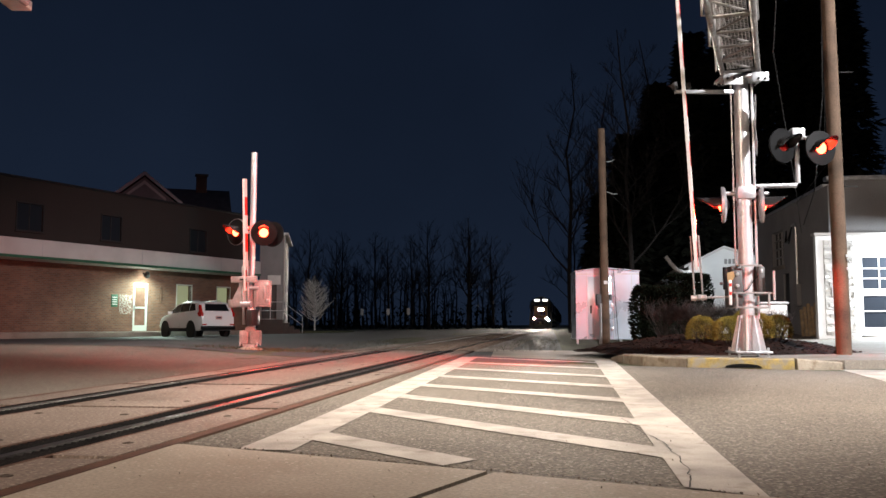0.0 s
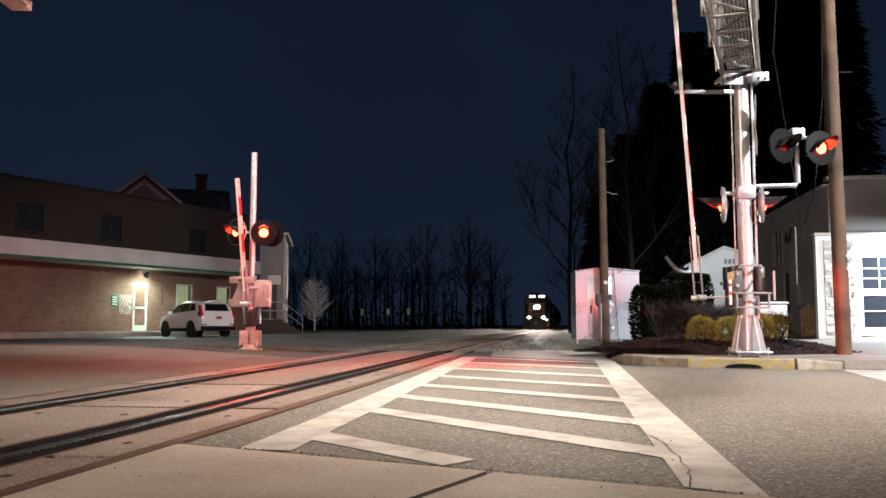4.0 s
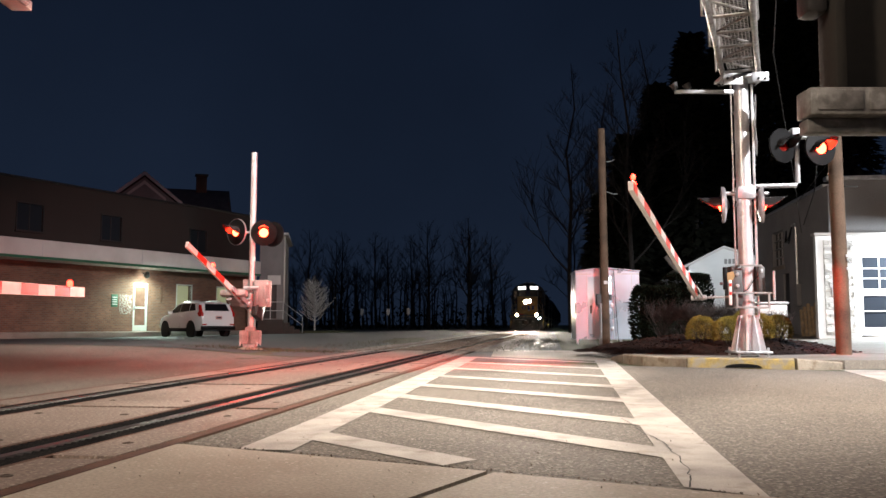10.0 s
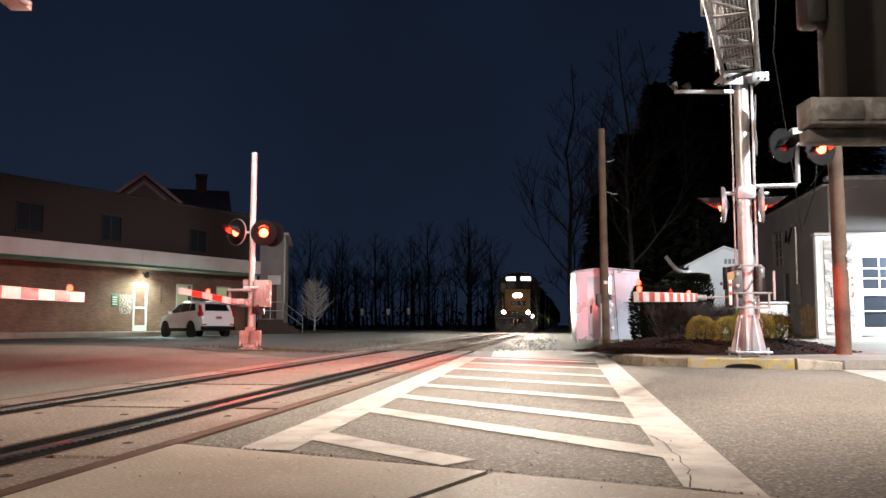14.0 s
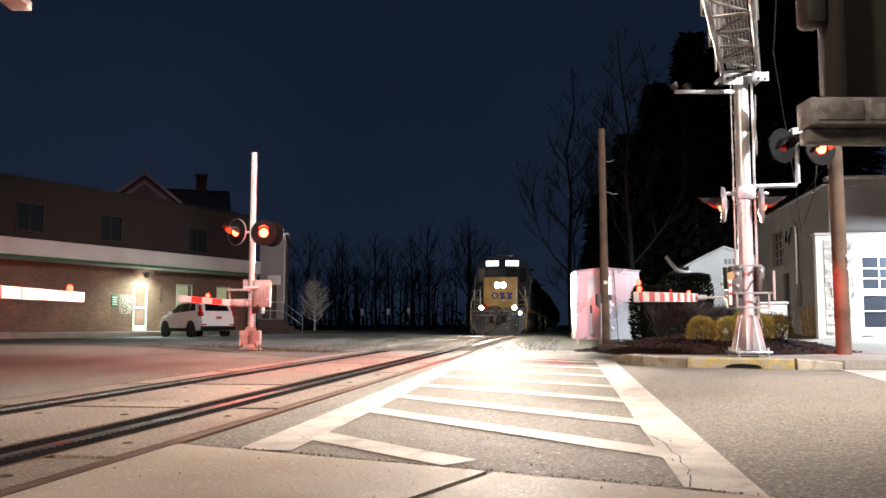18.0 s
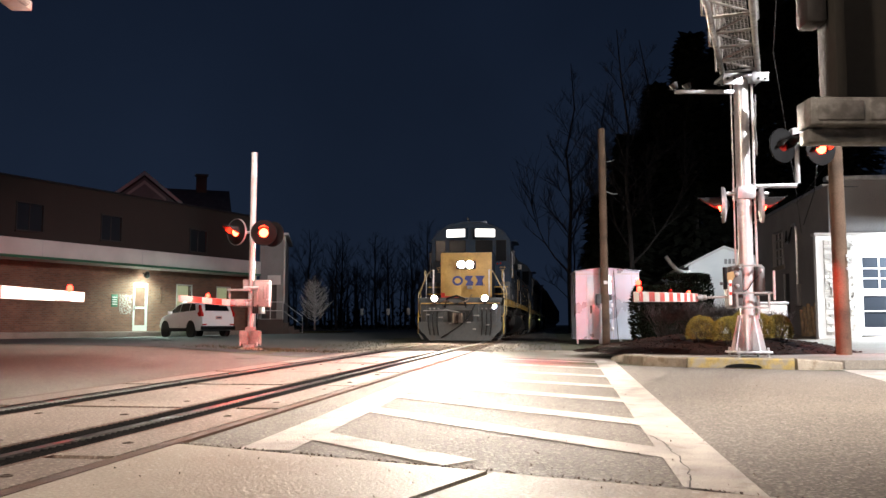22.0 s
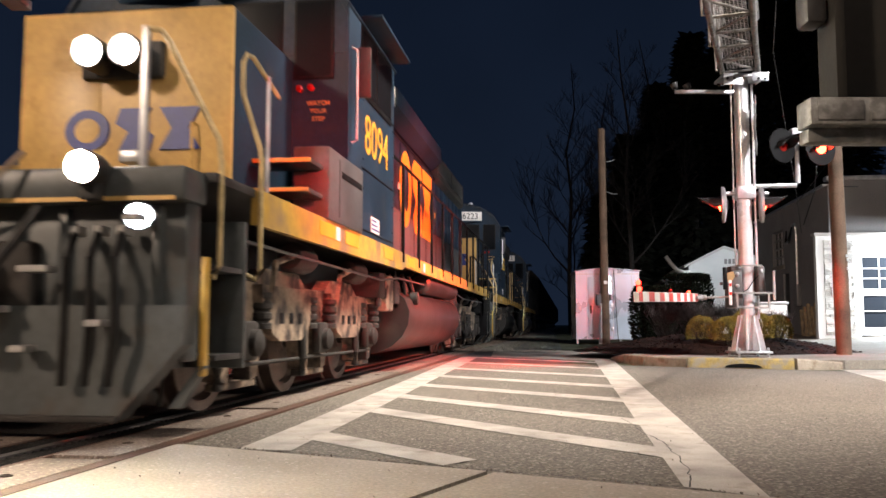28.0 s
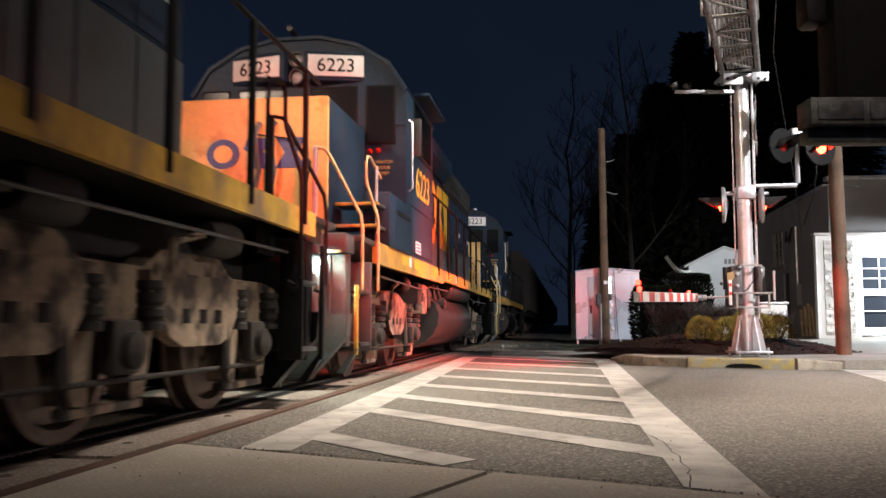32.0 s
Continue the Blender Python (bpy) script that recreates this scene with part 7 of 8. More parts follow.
p2 = utility_pole(pose(5.03, 27.0, gz(5.03, 27.0)), 6.75, 0.14, 0.11, -0.04, "grey weathered utility pole beside the signal hut")
METER = surface("meter_grey", (0.10, 0.10, 0.105), 0.7, vary=0.3, scale=6, bump=0.15)
part("meter_box", box(bmesh.new(), -0.27, -0.13, -0.08, 0.12, 1.2, 1.55, 0.02), METER, p2)
part("meter_box", box(bmesh.new(), 0.12, 0.2, -0.08, 0.1, 1.35, 1.55, 0.02), METER, p2)
part("conduit", tube(bmesh.new(), [(-0.15, -0.08, 0.0), (-0.15, -0.08, 1.25)], 0.03, 6), GALV, p2)
part("plate", box(bmesh.new(), -0.06, 0.06, -0.15, -0.14, 1.85, 1.95), WHITE_BAND, p2)
part("insulator", tube(bmesh.new(), [(0.1, 0, 5.7), (0.25, 0, 5.72), (0.36, 0, 5.77)], 0.013, 6), GALV, p2)
part("insulator", tube(bmesh.new(), [(0.1, 0, 4.75), (0.3, 0, 4.68), (0.45, 0, 4.68)], 0.015, 6), GALV, p2)
part("stay_wire", tube(bmesh.new(), [(0.2, 0, 4.7), (0.85, 0.3, 4.15)], 0.006, 5), DARK_STEEL, p2)
p1 = utility_pole(pose(6.92, 15.1, gz(6.92, 15.1) + 0.1), 9.5, 0.13, 0.105, -0.06, "brown wooden utility pole at the edge of the footway")
for x, z in ((0.055, 1.5), (0.065, 1.66), (0.05, 1.72)):
    part("tag", box(bmesh.new(), x - 0.01, x + 0.012, -0.14, -0.12, z - 0.022, z + 0.022), GALV, p1)
for z, sx in ((3.45, -1), (2.95, 1), (3.9, -1), (5.0, 1)):
    part("step_peg", tube(bmesh.new(), [(sx * 0.12, 0, z), (sx * 0.36, 0, z)], 0.01, 6), DARK_STEEL, p1)
cables = thing("overhead_cables", pose(0, 0, 0), "thin dark service cables from the pole to the garage", "cable")
part("cable", tube(bmesh.new(), [(6.8, 15.1, 8.0), (8.9, 20.0, 6.0), (11.0, 25.5, 4.6), (12.6, 30.2, 4.15)], 0.016, 5), DARK_STEEL, cables)
part("cable", tube(bmesh.new(), [(6.82, 15.1, 8.3), (9.2, 20.5, 6.9), (12.0, 27.0, 5.6), (12.7, 31.0, 5.0)], 0.012, 5), DARK_STEEL, cables)
part("cable", tube(bmesh.new(), [(6.5, 16.0, 9.0), (7.0, 18.0, 6.4), (9.6, 23.5, 4.6), (12.6, 30.4, 3.9)], 0.012, 5), DARK_STEEL, cables)

# ---- car ----
def car():
    c = thing("parked_car", pose(-10.57, 37.2, gz(-10.57, 37.2), 0, 0, 43), "white compact sport utility car parked by the brick building", "car")
    c.scale = (0.88, 0.88, 0.88)
    TOP = ((-2.28, 0.9), (-2.24, 1.1), (-2.12, 1.27), (-1.96, 1.52), (-1.82, 1.60), (-1.3, 1.665), (-0.6, 1.685), (0.0, 1.65), (0.3, 1.57), (0.62, 1.37), (0.95, 1.13), (1.3, 1.06), (1.75, 0.98), (2.05, 0.86), (2.2, 0.7), (2.26, 0.55))

    def top_at(y):
        for (ya, za), (yb, zb) in zip(TOP, TOP[1:]):
            if y <= yb:
                return za + (zb - za) * clamp((y - ya) / (yb - ya))
        return TOP[-1][1]

    def half(y):
        return 0.905 - 0.16 * clamp((y - 1.2) / 1.06) ** 2 - 0.1 * clamp((-y - 1.5) / 0.78) ** 2

    def corners(y):
        """Shoulder and roof edge of the side at y."""
        z1, w = top_at(y), half(y)
        z0 = min(1.12 - 0.05 * y, z1 - 0.05)
        return (w - 0.02, z0), (w - 0.02 - 0.30 * clamp(z1 - z0 - 0.02), z1 - 0.035)

    bm = bmesh.new()
    rings = []
    for y in sorted({q[0] for q in TOP} | {-1.6, -0.95, 1.0, 1.5, -2.0, 0.45, 0.8}):
        (w0, z0), (w1, z1) = corners(y)
        lift = 0.14 * clamp((abs(y) - 1.9) / 0.38) ** 2
        h = half(y)
        right = [(w1 * 0.5, top_at(y)), (w1 * 0.9, top_at(y) - 0.008), (w1, z1), (w0, z0), (h, z0 - 0.07), (h, z0 * 0.45 + 0.2), (h - 0.015, 0.42 + lift), (h - 0.06, 0.30 + lift)]
        pts = [(-x, z) for x, z in reversed(right)] + [(0, top_at(y) + 0.006)] + right
        rings.append([bm.verts.new((x, y, z)) for x, z in pts])
    for a, b in zip(rings, rings[1:]):
        for k in range(len(a)):
            q = (k + 1) % len(a)
            bm.faces.new((a[k], a[q], b[q], b[k]))
    bm.faces.new(rings[0][::-1])
    bm.faces.new(rings[-1])
    bmesh.ops.recalc_face_normals(bm, faces=bm.faces)
    body = part("body", bm, CAR_WHITE, c)

    def pane(name, rows):
        """A thin sheet through rows of point pairs, standing just proud of the body."""
        bm = bmesh.new()
        v = [[bm.verts.new(p) for p in r] for r in rows]
        f = [bm.faces.new((a[0], b[0], b[1], a[1])) for a, b in zip(v, v[1:])]
        bmesh.ops.recalc_face_normals(bm, faces=bm.faces)
        bmesh.ops.solidify(bm, geom=f, thickness=0.012)
        return part(name, bm, CAB_GLASS, body)

    TAIL_RED = surface("tail_lamp_red", (0.45, 0.015, 0.012), 0.2, vary=0.1)
    for sx in (-1, 1):
        for ya, yb, sa, sb in ((-1.72, -1.12, 0.22, 0.02), (-1.06, -0.18, 0.02, 0.0), (-0.12, 0.82, 0.0, 0.0)):
            rows = []
            for k in range(7):
                y = ya + (yb - ya) * k / 6
                yt = y + sa * (1 - k / 6) - sb * k / 6
                (w0, z0), _ = corners(y)
                (u0, y0), (u1, y1) = corners(yt)
                f = 0.86
                rows.append(((sx * (w0 - 0.30 * 0.05 + 0.012), y, z0 + 0.04), (sx * (u0 + (u1 - u0) * f + 0.012), yt, max(y0 + (y1 - y0) * f, z0 + 0.05))))
            pane("side_window", rows)
        part("sill_guard", box(bmesh.new(), *sorted((sx * 0.86, sx * 0.915)), -1.75, 1.7, 0.26, 0.43, 0.02), BLACK, body)
        part("mirror", box(bmesh.new(), *sorted((sx * 0.85, sx * 1.08)), 0.62, 0.72, 1.08, 1.22, 0.03), CAR_WHITE, body)
        bm = bmesh.new()
        q = []
        for z, w0, w1, y0, y1 in ((0.96, 0.13, 0.0, -2.262, -2.02), (1.1, 0.14, 0.0, -2.25, -1.92), (1.2, 0.1, 0.01, -2.175, -2.02), (1.36, 0.085, 0.05, -2.07, -1.93), (1.5, 0.08, 0.09, -1.98, -1.88)):
            w = half(y1) + 0.012
            q.append([bm.verts.new(p) for p in ((sx * (w - w1 - w0), y0 - 0.02, z), (sx * (w - w1 - 0.015), y0 + 0.01, z), (sx * (w - w1), y1, z), (sx * (w - w1 - w0), y1, z))])
        for a, b in zip(q, q[1:]):
            for k in range(4):
                bm.faces.new((a[k], a[(k + 1) % 4], b[(k + 1) % 4], b[k]))
        bm.faces.new(q[0])
        bm.faces.new(q[-1])
        bmesh.ops.recalc_face_normals(bm, faces=bm.faces)
        part("tail_lamp", bm, TAIL_RED, body, "red tall tail lamp")
        part("reflector", box(bmesh.new(), *sorted((sx * 0.6, sx * 0.82)), -2.33, -2.28, 0.56, 0.62, 0.01), TAIL_RED, body)
        part("door_seam", box(bmesh.new(), *sorted((sx * 0.899, sx * 0.903)), -0.22, -0.21, 0.46, 1.08), DARK_STEEL, body)
        part("door_seam", box(bmesh.new(), *sorted((sx * 0.899, sx * 0.903)), -1.12, -1.11, 0.46, 1.08), DARK_STEEL, body)
        for y in (-0.45, -1.3):
            part("door_handle", box(bmesh.new(), *sorted((sx * 0.9, sx * 0.93)), y, y + 0.16, 0.94, 0.98, 0.01), CAR_WHITE, body)
        for y in (-1.33, 1.3):
            bm = lathe(bmesh.new(), [(0.0, -0.02), (0.40, -0.02), (0.425, 0.0), (0.425, 0.02)], 24, pose(sx * 0.9, y, 0.36, 0, 90 * sx, 0))
            part("wheel_arch", bm, BLACK, body)
            wh = part("wheel", lathe(bmesh.new(), [(0.0, -0.1), (0.32, -0.1), (0.345, -0.06), (0.345, 0.06), (0.32, 0.09), (0.24, 0.09), (0.23, 0.06), (0.0, 0.06)], 24, pose(sx * 0.83, y, 0.345, 0, 90 * sx, 0)), TYRE, c)
            part("rim", lathe(bmesh.new(), [(0.0, 0.085), (0.06, 0.085), (0.09, 0.075), (0.2, 0.085), (0.225, 0.07), (0.225, 0.055), (0.0, 0.055)], 20, pose(sx * 0.83, y, 0.345, 0, 90 * sx, 0)), GALV, wh)
    pane("rear_window", [((-0.62 + 0.1 * (y + 2.16) / 0.24, y - 0.016, top_at(y) + 0.012), (0.62 - 0.1 * (y + 2.16) / 0.24, y - 0.016, top_at(y) + 0.012)) for y in (-2.16, -2.1, -2.04, -1.98, -1.93)])
    pane("windscreen", [((-0.66, y + 0.012, top_at(y) + 0.012), (0.66, y + 0.012, top_at(y) + 0.012)) for y in (0.36, 0.5, 0.62, 0.78, 0.9)])
    part("rear_bumper", box(bmesh.new(), -0.86, 0.86, -2.36, -2.2, 0.34, 0.52, 0.04), BLACK, body)
    part("number_plate", box(bmesh.new(), -0.16, 0.16, -2.335, -2.31, 0.83, 0.98, 0.008), surface("plate_pink", (0.55, 0.35, 0.33), 0.5, vary=0.2), body)
    part("plate_bar", box(bmesh.new(), -0.11, 0.11, -2.345, -2.335, 0.88, 0.93), LOCO_BLUE, body)
    part("spoiler", box(bmesh.new(), -0.56, 0.56, -2.03, -1.78, 1.585, 1.62, 0.015), CAR_WHITE, body)
    for x in (-0.55, 0.55):
        part("roof_rail", tube(bmesh.new(), [(x, -1.5, 1.63), (x, -1.4, 1.71), (x, 0.0, 1.70), (x, 0.1, 1.62)], 0.018, 6), GALV, body)


car()


# ---- plants ----
def branch_mesh(seed, height, spread, levels, trunk_r, twigs, upright=0.6):
    """Bare limbs: a trunk part and a crown of fine limbs."""
    r = random.Random(seed)
    trunk, crown = bmesh.new(), bmesh.new()
    lean = Vector((r.uniform(-0.04, 0.04), r.uniform(-0.04, 0.04), 1)) * height
    pts = [Vector((0, 0, -0.15))]
    for i in range(1, 7):
        p = lean * (i / 6.0)
        pts.append(p + Vector((r.uniform(-1, 1), r.uniform(-1, 1), 0)) * 0.03 * height * (i / 6.0))
    tube(trunk, pts, trunk_r, 8, trunk_r * 0.12)

    def limb(p, d, length, rad, level):
        n = 4
        q = [p]
        cur = d.normalized()
        for i in range(n):
            cur = (cur + Vector((r.uniform(-1, 1), r.uniform(-1, 1), r.uniform(-0.4, 0.9))) * 0.16).normalized()
            q.append(q[-1] + cur * length / n)
        tube(crown, q, rad, 4, rad * 0.3)
        if level > 0:
            for i in range(twigs):
                f = r.uniform(0.25, 1.0)
                k = min(int(f * n), n - 1)
                base = q[k].lerp(q[k + 1], f * n - k)
                side = Vector((r.uniform(-1, 1), r.uniform(-1, 1), r.uniform(-0.1, 0.9))).normalized()
                limb(base, cur * 0.7 + side * 0.8, length * r.uniform(0.35, 0.62), rad * 0.5, level - 1)

    count = 16
    for i in range(count):
        f = 0.22 + 0.75 * i / count
        k = min(int(f * 6), 5)
        base = pts[k].lerp(pts[k + 1], f * 6 - k)
        a = i * 2.4 + r.uniform(-0.4, 0.4)
        out = Vector((math.cos(a), math.sin(a), upright + r.uniform(-0.15, 0.3)))
        limb(base, out, spread * (1.15 - f) * r.uniform(0.8, 1.2), trunk_r * (1.1 - f) * 0.42, levels)
    return trunk, crown


def bare_tree(m, seed, height, spread, trunk_r, label, group, levels=2, twigs=5, upright=0.7, bark=BARK):
    t = thing("bare_tree", m, label, "tree", group)
    trunk, crown = branch_mesh(seed, height, spread, levels, trunk_r, twigs, upright)
    part("trunk", trunk, bark, t)
    part("crown", crown, bark, t, "bare grey branches")
    return t


def young_tree(m, seed, h, rad):
    """A slim trunk with an egg-shaped crown of fine rising twigs."""
    t = thing("bare_tree", m, "small bare tree on a kerbed island, lamp light in its pale colour", "tree", "young trees")
    r = random.Random(seed)
    part("trunk", tube(bmesh.new(), [(0, 0, -0.05), (0.02, 0.01, h * 0.4), (-0.02, 0, h * 0.96)], 0.055, 8, 0.01), LIT_BARK, t)
    bm = bmesh.new()
    for i in range(78):
        f = 0.2 + 0.72 * r.random()
        a = r.uniform(0, 6.283)
        reach = rad * math.sin(math.pi * clamp((f - 0.1) / 0.92) ** 0.62) * r.uniform(0.5, 1.05) + 0.05
        foot = Vector((0, 0, h * f * 0.86))
        tip = Vector((math.cos(a) * reach, math.sin(a) * reach, min(h * f * 0.86 + reach * r.uniform(0.55, 1.0), h)))
        bend = foot.lerp(tip, 0.5) + Vector((math.cos(a), math.sin(a), -0.6)) * reach * 0.1
        tube(bm, [foot, bend, tip], 0.02, 4, 0.007)
        for k in range(9):
            b = bend.lerp(tip, r.uniform(-0.4, 1.0))
            d = Vector((math.cos(a) * 0.5 + r.uniform(-0.7, 0.7), math.sin(a) * 0.5 + r.uniform(-0.7, 0.7), r.uniform(0.5, 1.3))) * 0.3
            tube(bm, [b, b + d * 0.6, b + d + Vector((0, 0, 0.05))], 0.009, 3, 0.004)
    part("crown", bm, LIT_BARK, t, "fine bare twigs, pale from light put into the colour")


young_tree(pose(-7.65, 52.0, gz(-7.65, 52.0)), 3, 3.6, 0.82)
island = part("tree_island", lathe(bmesh.new(), [(1.9, -0.05), (1.9, 0.1), (1.75, 0.12), (0.0, 0.14)], 32, pose(-7.2, 52.0, gz(-7.7, 52))), GRASS)
tagged(island, "small kerbed grass island in the lot", "grass island", kind="structure")
big = bare_tree(pose(10.2, 47, gz(10, 47)), 11, 17, 5.0, 0.17, "tall bare tree behind the signal hut", "bare trees", 2, 8, 1.3)
for x, y, rz, s in ((12.5, 52, 70, 1.05), (8.8, 60, 140, 1.1), (16, 58, 200, 1.0), (20, 62, 20, 1.15), (24, 56, 95, 1.0), (13, 70, 250, 1.2), (30, 66, 310, 1.2)):
    t = copy_thing(big, pose(x, y, gz(x, y), 0, 0, rz))
    t.scale = (s, s, s)
mid = bare_tree(pose(2.2, 78, gz(2, 78)), 23, 10, 4.0, 0.17, "bare tree beyond the track", "bare trees", 2, 6, 1.2)
for x, y, rz, s in ((-1.5, 92, 60, 1.15), (-6, 98, 130, 1.0), (-11, 90, 200, 0.9), (-15, 96, 280, 1.1), (-20, 104, 340, 1.1), (-4, 110, 40, 1.2), (6, 104, 100, 1.1), (-9, 118, 160, 1.3), (-27, 110, 220, 1.3), (24, 108, 11, 1.4), (33, 120, 75, 1.5), (20, 130, 145, 1.5), (28, 150, 205, 1.7), (4, 140, 265, 1.6), (-16, 135, 325, 1.5)):
    t = copy_thing(mid, pose(x, y, gz(x, y), 0, 0, rz))
    t.scale = (s, s, s)
# far dark wood line
rng = random.Random(8)
bm = bmesh.new()
for i in range(420):
    a = rng.uniform(-0.62, 0.62)
    d = rng.uniform(150, 210)
    x, y = d * math.sin(a), d * math.cos(a)
    if abs(x - (CX + y * DX / DY)) < 9:
        continue
    h = rng.uniform(7, 13)
    pts = [(x, y, 0), (x + rng.uniform(-0.5, 0.5), y, h * 0.5), (x + rng.uniform(-1, 1), y, h)]
    tube(bm, pts, 0.2, 4, 0.03)
    for k in range(12):
        z = h * rng.uniform(0.3, 0.95)
        dx, dz = rng.uniform(-2.2, 2.2), rng.uniform(0.6, 2.2)
        tube(bm, [(x, y, z), (x + dx * 0.5, y + rng.uniform(-1, 1), z + dz * 0.6), (x + dx, y + rng.uniform(-1, 1), z + dz)], 0.06, 3, 0.015)
tagged(part("far_woods", bm, BARK), "dark leafless wood line in the distance", "woods", kind="stuff")
# low scrub in front of it
bm = bmesh.new()
for i in range(9000):
    a = rng.uniform(-0.55, 0.62)
    d = rng.uniform(95, 140)
    x, y = d * math.sin(a), d * math.cos(a)
    if abs(x - (CX + y * DX / DY)) < 5:
        continue
    z = rng.uniform(0, 1) ** 1.6 * (2.6 + 1.6 * noise.noise(Vector((x * 0.15, y * 0.15, 0))))
    s = rng.uniform(0.15, 0.4)
    v = [bm.verts.new((x + rng.uniform(-s, s), y + rng.uniform(-s, s), z + gz(x, y) + rng.uniform(-s, s))) for _ in range(3)]
    bm.faces.new(v)
tagged(part("scrub", bm, LEAF_DARK), "dark scrub along the far side of the lot", "scrub", kind="stuff")


def leafy(bm, r, place, normal, size):
    """One small folded leaf spray."""
    a = Vector((r.uniform(-1, 1), r.uniform(-1, 1), r.uniform(-1, 1))).cross(normal)
    if a.length < 1e-3:
        a = Vector((1, 0, 0))
    a = a.normalized() * size
    b = (normal + Vector((r.uniform(-1, 1), r.uniform(-1, 1), r.uniform(-0.2, 1.2))) * 0.7).normalized() * size * 2.2
    v = [bm.verts.new(place - a * 0.4), bm.verts.new(place + a * 0.4), bm.verts.new(place + b * 0.6 + a * 0.3), bm.verts.new(place + b), bm.verts.new(place + b * 0.55 - a * 0.35)]
    bm.faces.new(v)


def globe_shrub(m, seed, rx, rz, mat, label, group, count=7000, size=0.0105):
    s = thing("shrub", m, label, "shrub", group)
    r = random.Random(seed)
    bm = bmesh.new()
    for i in range(count):
        d = Vector((r.gauss(0, 1), r.gauss(0, 1), r.gauss(0, 1))).normalized()
        if d.z < -0.45:
            continue
        k = (0.72 + 0.28 * r.random() ** 0.5) * (1 + 0.09 * noise.noise(d * 2.2 + Vector((seed, 0, 0))))
        leafy(bm, r, Vector((d.x * rx * k, d.y * rx * k, rz * 0.8 + d.z * rz * k)), d, size * r.uniform(0.7, 1.4))
    part("foliage", bm, mat, s)
    bm = bmesh.new()
    for i in range(7):
        a = r.uniform(0, 6.3)
        tube(bm, [(0, 0, -0.05), (rx * 0.3 * math.cos(a), rx * 0.3 * math.sin(a), rz * 0.5), (rx * 0.7 * math.cos(a), rx * 0.7 * math.sin(a), rz * 1.1)], 0.012, 5, 0.004)
    part("stems", bm, BARK, s)
    return s


def on_mound(x, y):
    r2 = ((x - 5.3) / 2.75) ** 2 + ((y - 17.1) / 2.2) ** 2
    return gz(x, y) + 0.11 + (0.34 * (1 - r2) ** 1.3 if r2 < 1 else 0)


for i, (px, y, rx, rz) in enumerate(((1240, 15.9, 0.29, 0.30), (1289, 15.7, 0.30, 0.31), (1343, 16.0, 0.25, 0.31), (1374, 16.1, 0.27, 0.30), (1316, 16.5, 0.28, 0.30))):
    x = (px - 784) / 1538.7 * y
    globe_shrub(pose(x, y, on_mound(x, y) - 0.05), 30 + i, rx, rz, LEAF_GOLD, "low golden evergreen globe shrub in the mulch bed", "golden shrubs")
for i, (px, y, rx, rz) in enumerate(((1168, 17.5, 0.3, 0.2), (1205, 17.8, 0.28, 0.2))):
    x = (px - 784) / 1538.7 * y
    globe_shrub(pose(x, y, on_mound(x, y) - 0.05), 50 + i, rx, rz, LEAF_DARK, "low dark green shrub in the mulch bed", "dark shrubs", 900)


def twiggy(m, seed, w, h, label, mat, n=70):
    s = thing("bare_shrub", m, label, "shrub", "bare shrubs")
    r = random.Random(seed)
    bm = bmesh.new()
    for i in range(n):
        a, k = r.uniform(0, 6.283), r.random() ** 0.6
        top = Vector((math.cos(a) * w * k, math.sin(a) * w * k * 0.7, h * r.uniform(0.75, 1.1)))
        mid2 = top * 0.5 + Vector((r.uniform(-0.1, 0.1), r.uniform(-0.1, 0.1), 0.05))
        tube(bm, [Vector((top.x * 0.15, top.y * 0.15, -0.03)), mid2, top], 0.008, 4, 0.003)
        for j in range(5):
            f = r.uniform(0.4, 1.0)
            b = mid2.lerp(top, f)
            tube(bm, [b, b + Vector((r.uniform(-0.16, 0.16), r.uniform(-0.16, 0.16), r.uniform(0.05, 0.22)))], 0.004, 3, 0.002)
    part("twig_mass", bm, mat, s)


for px, y, w, h, mat in ((1180, 18.6, 0.55, 0.75, LEAF_RED), (1222, 18.4, 0.5, 0.7, LEAF_RED), (1262, 18.2, 0.45, 0.62, LEAF_RED), (1372, 17.6, 0.35, 0.45, LEAF_RED), (1300, 18.0, 0.45, 0.6, LEAF_RED)):
    x = (px - 784) / 1538.7 * y
    twiggy(pose(x, y, on_mound(x, y) - 0.03), px, w, h, "bare reddish twiggy shrub", mat, 90)


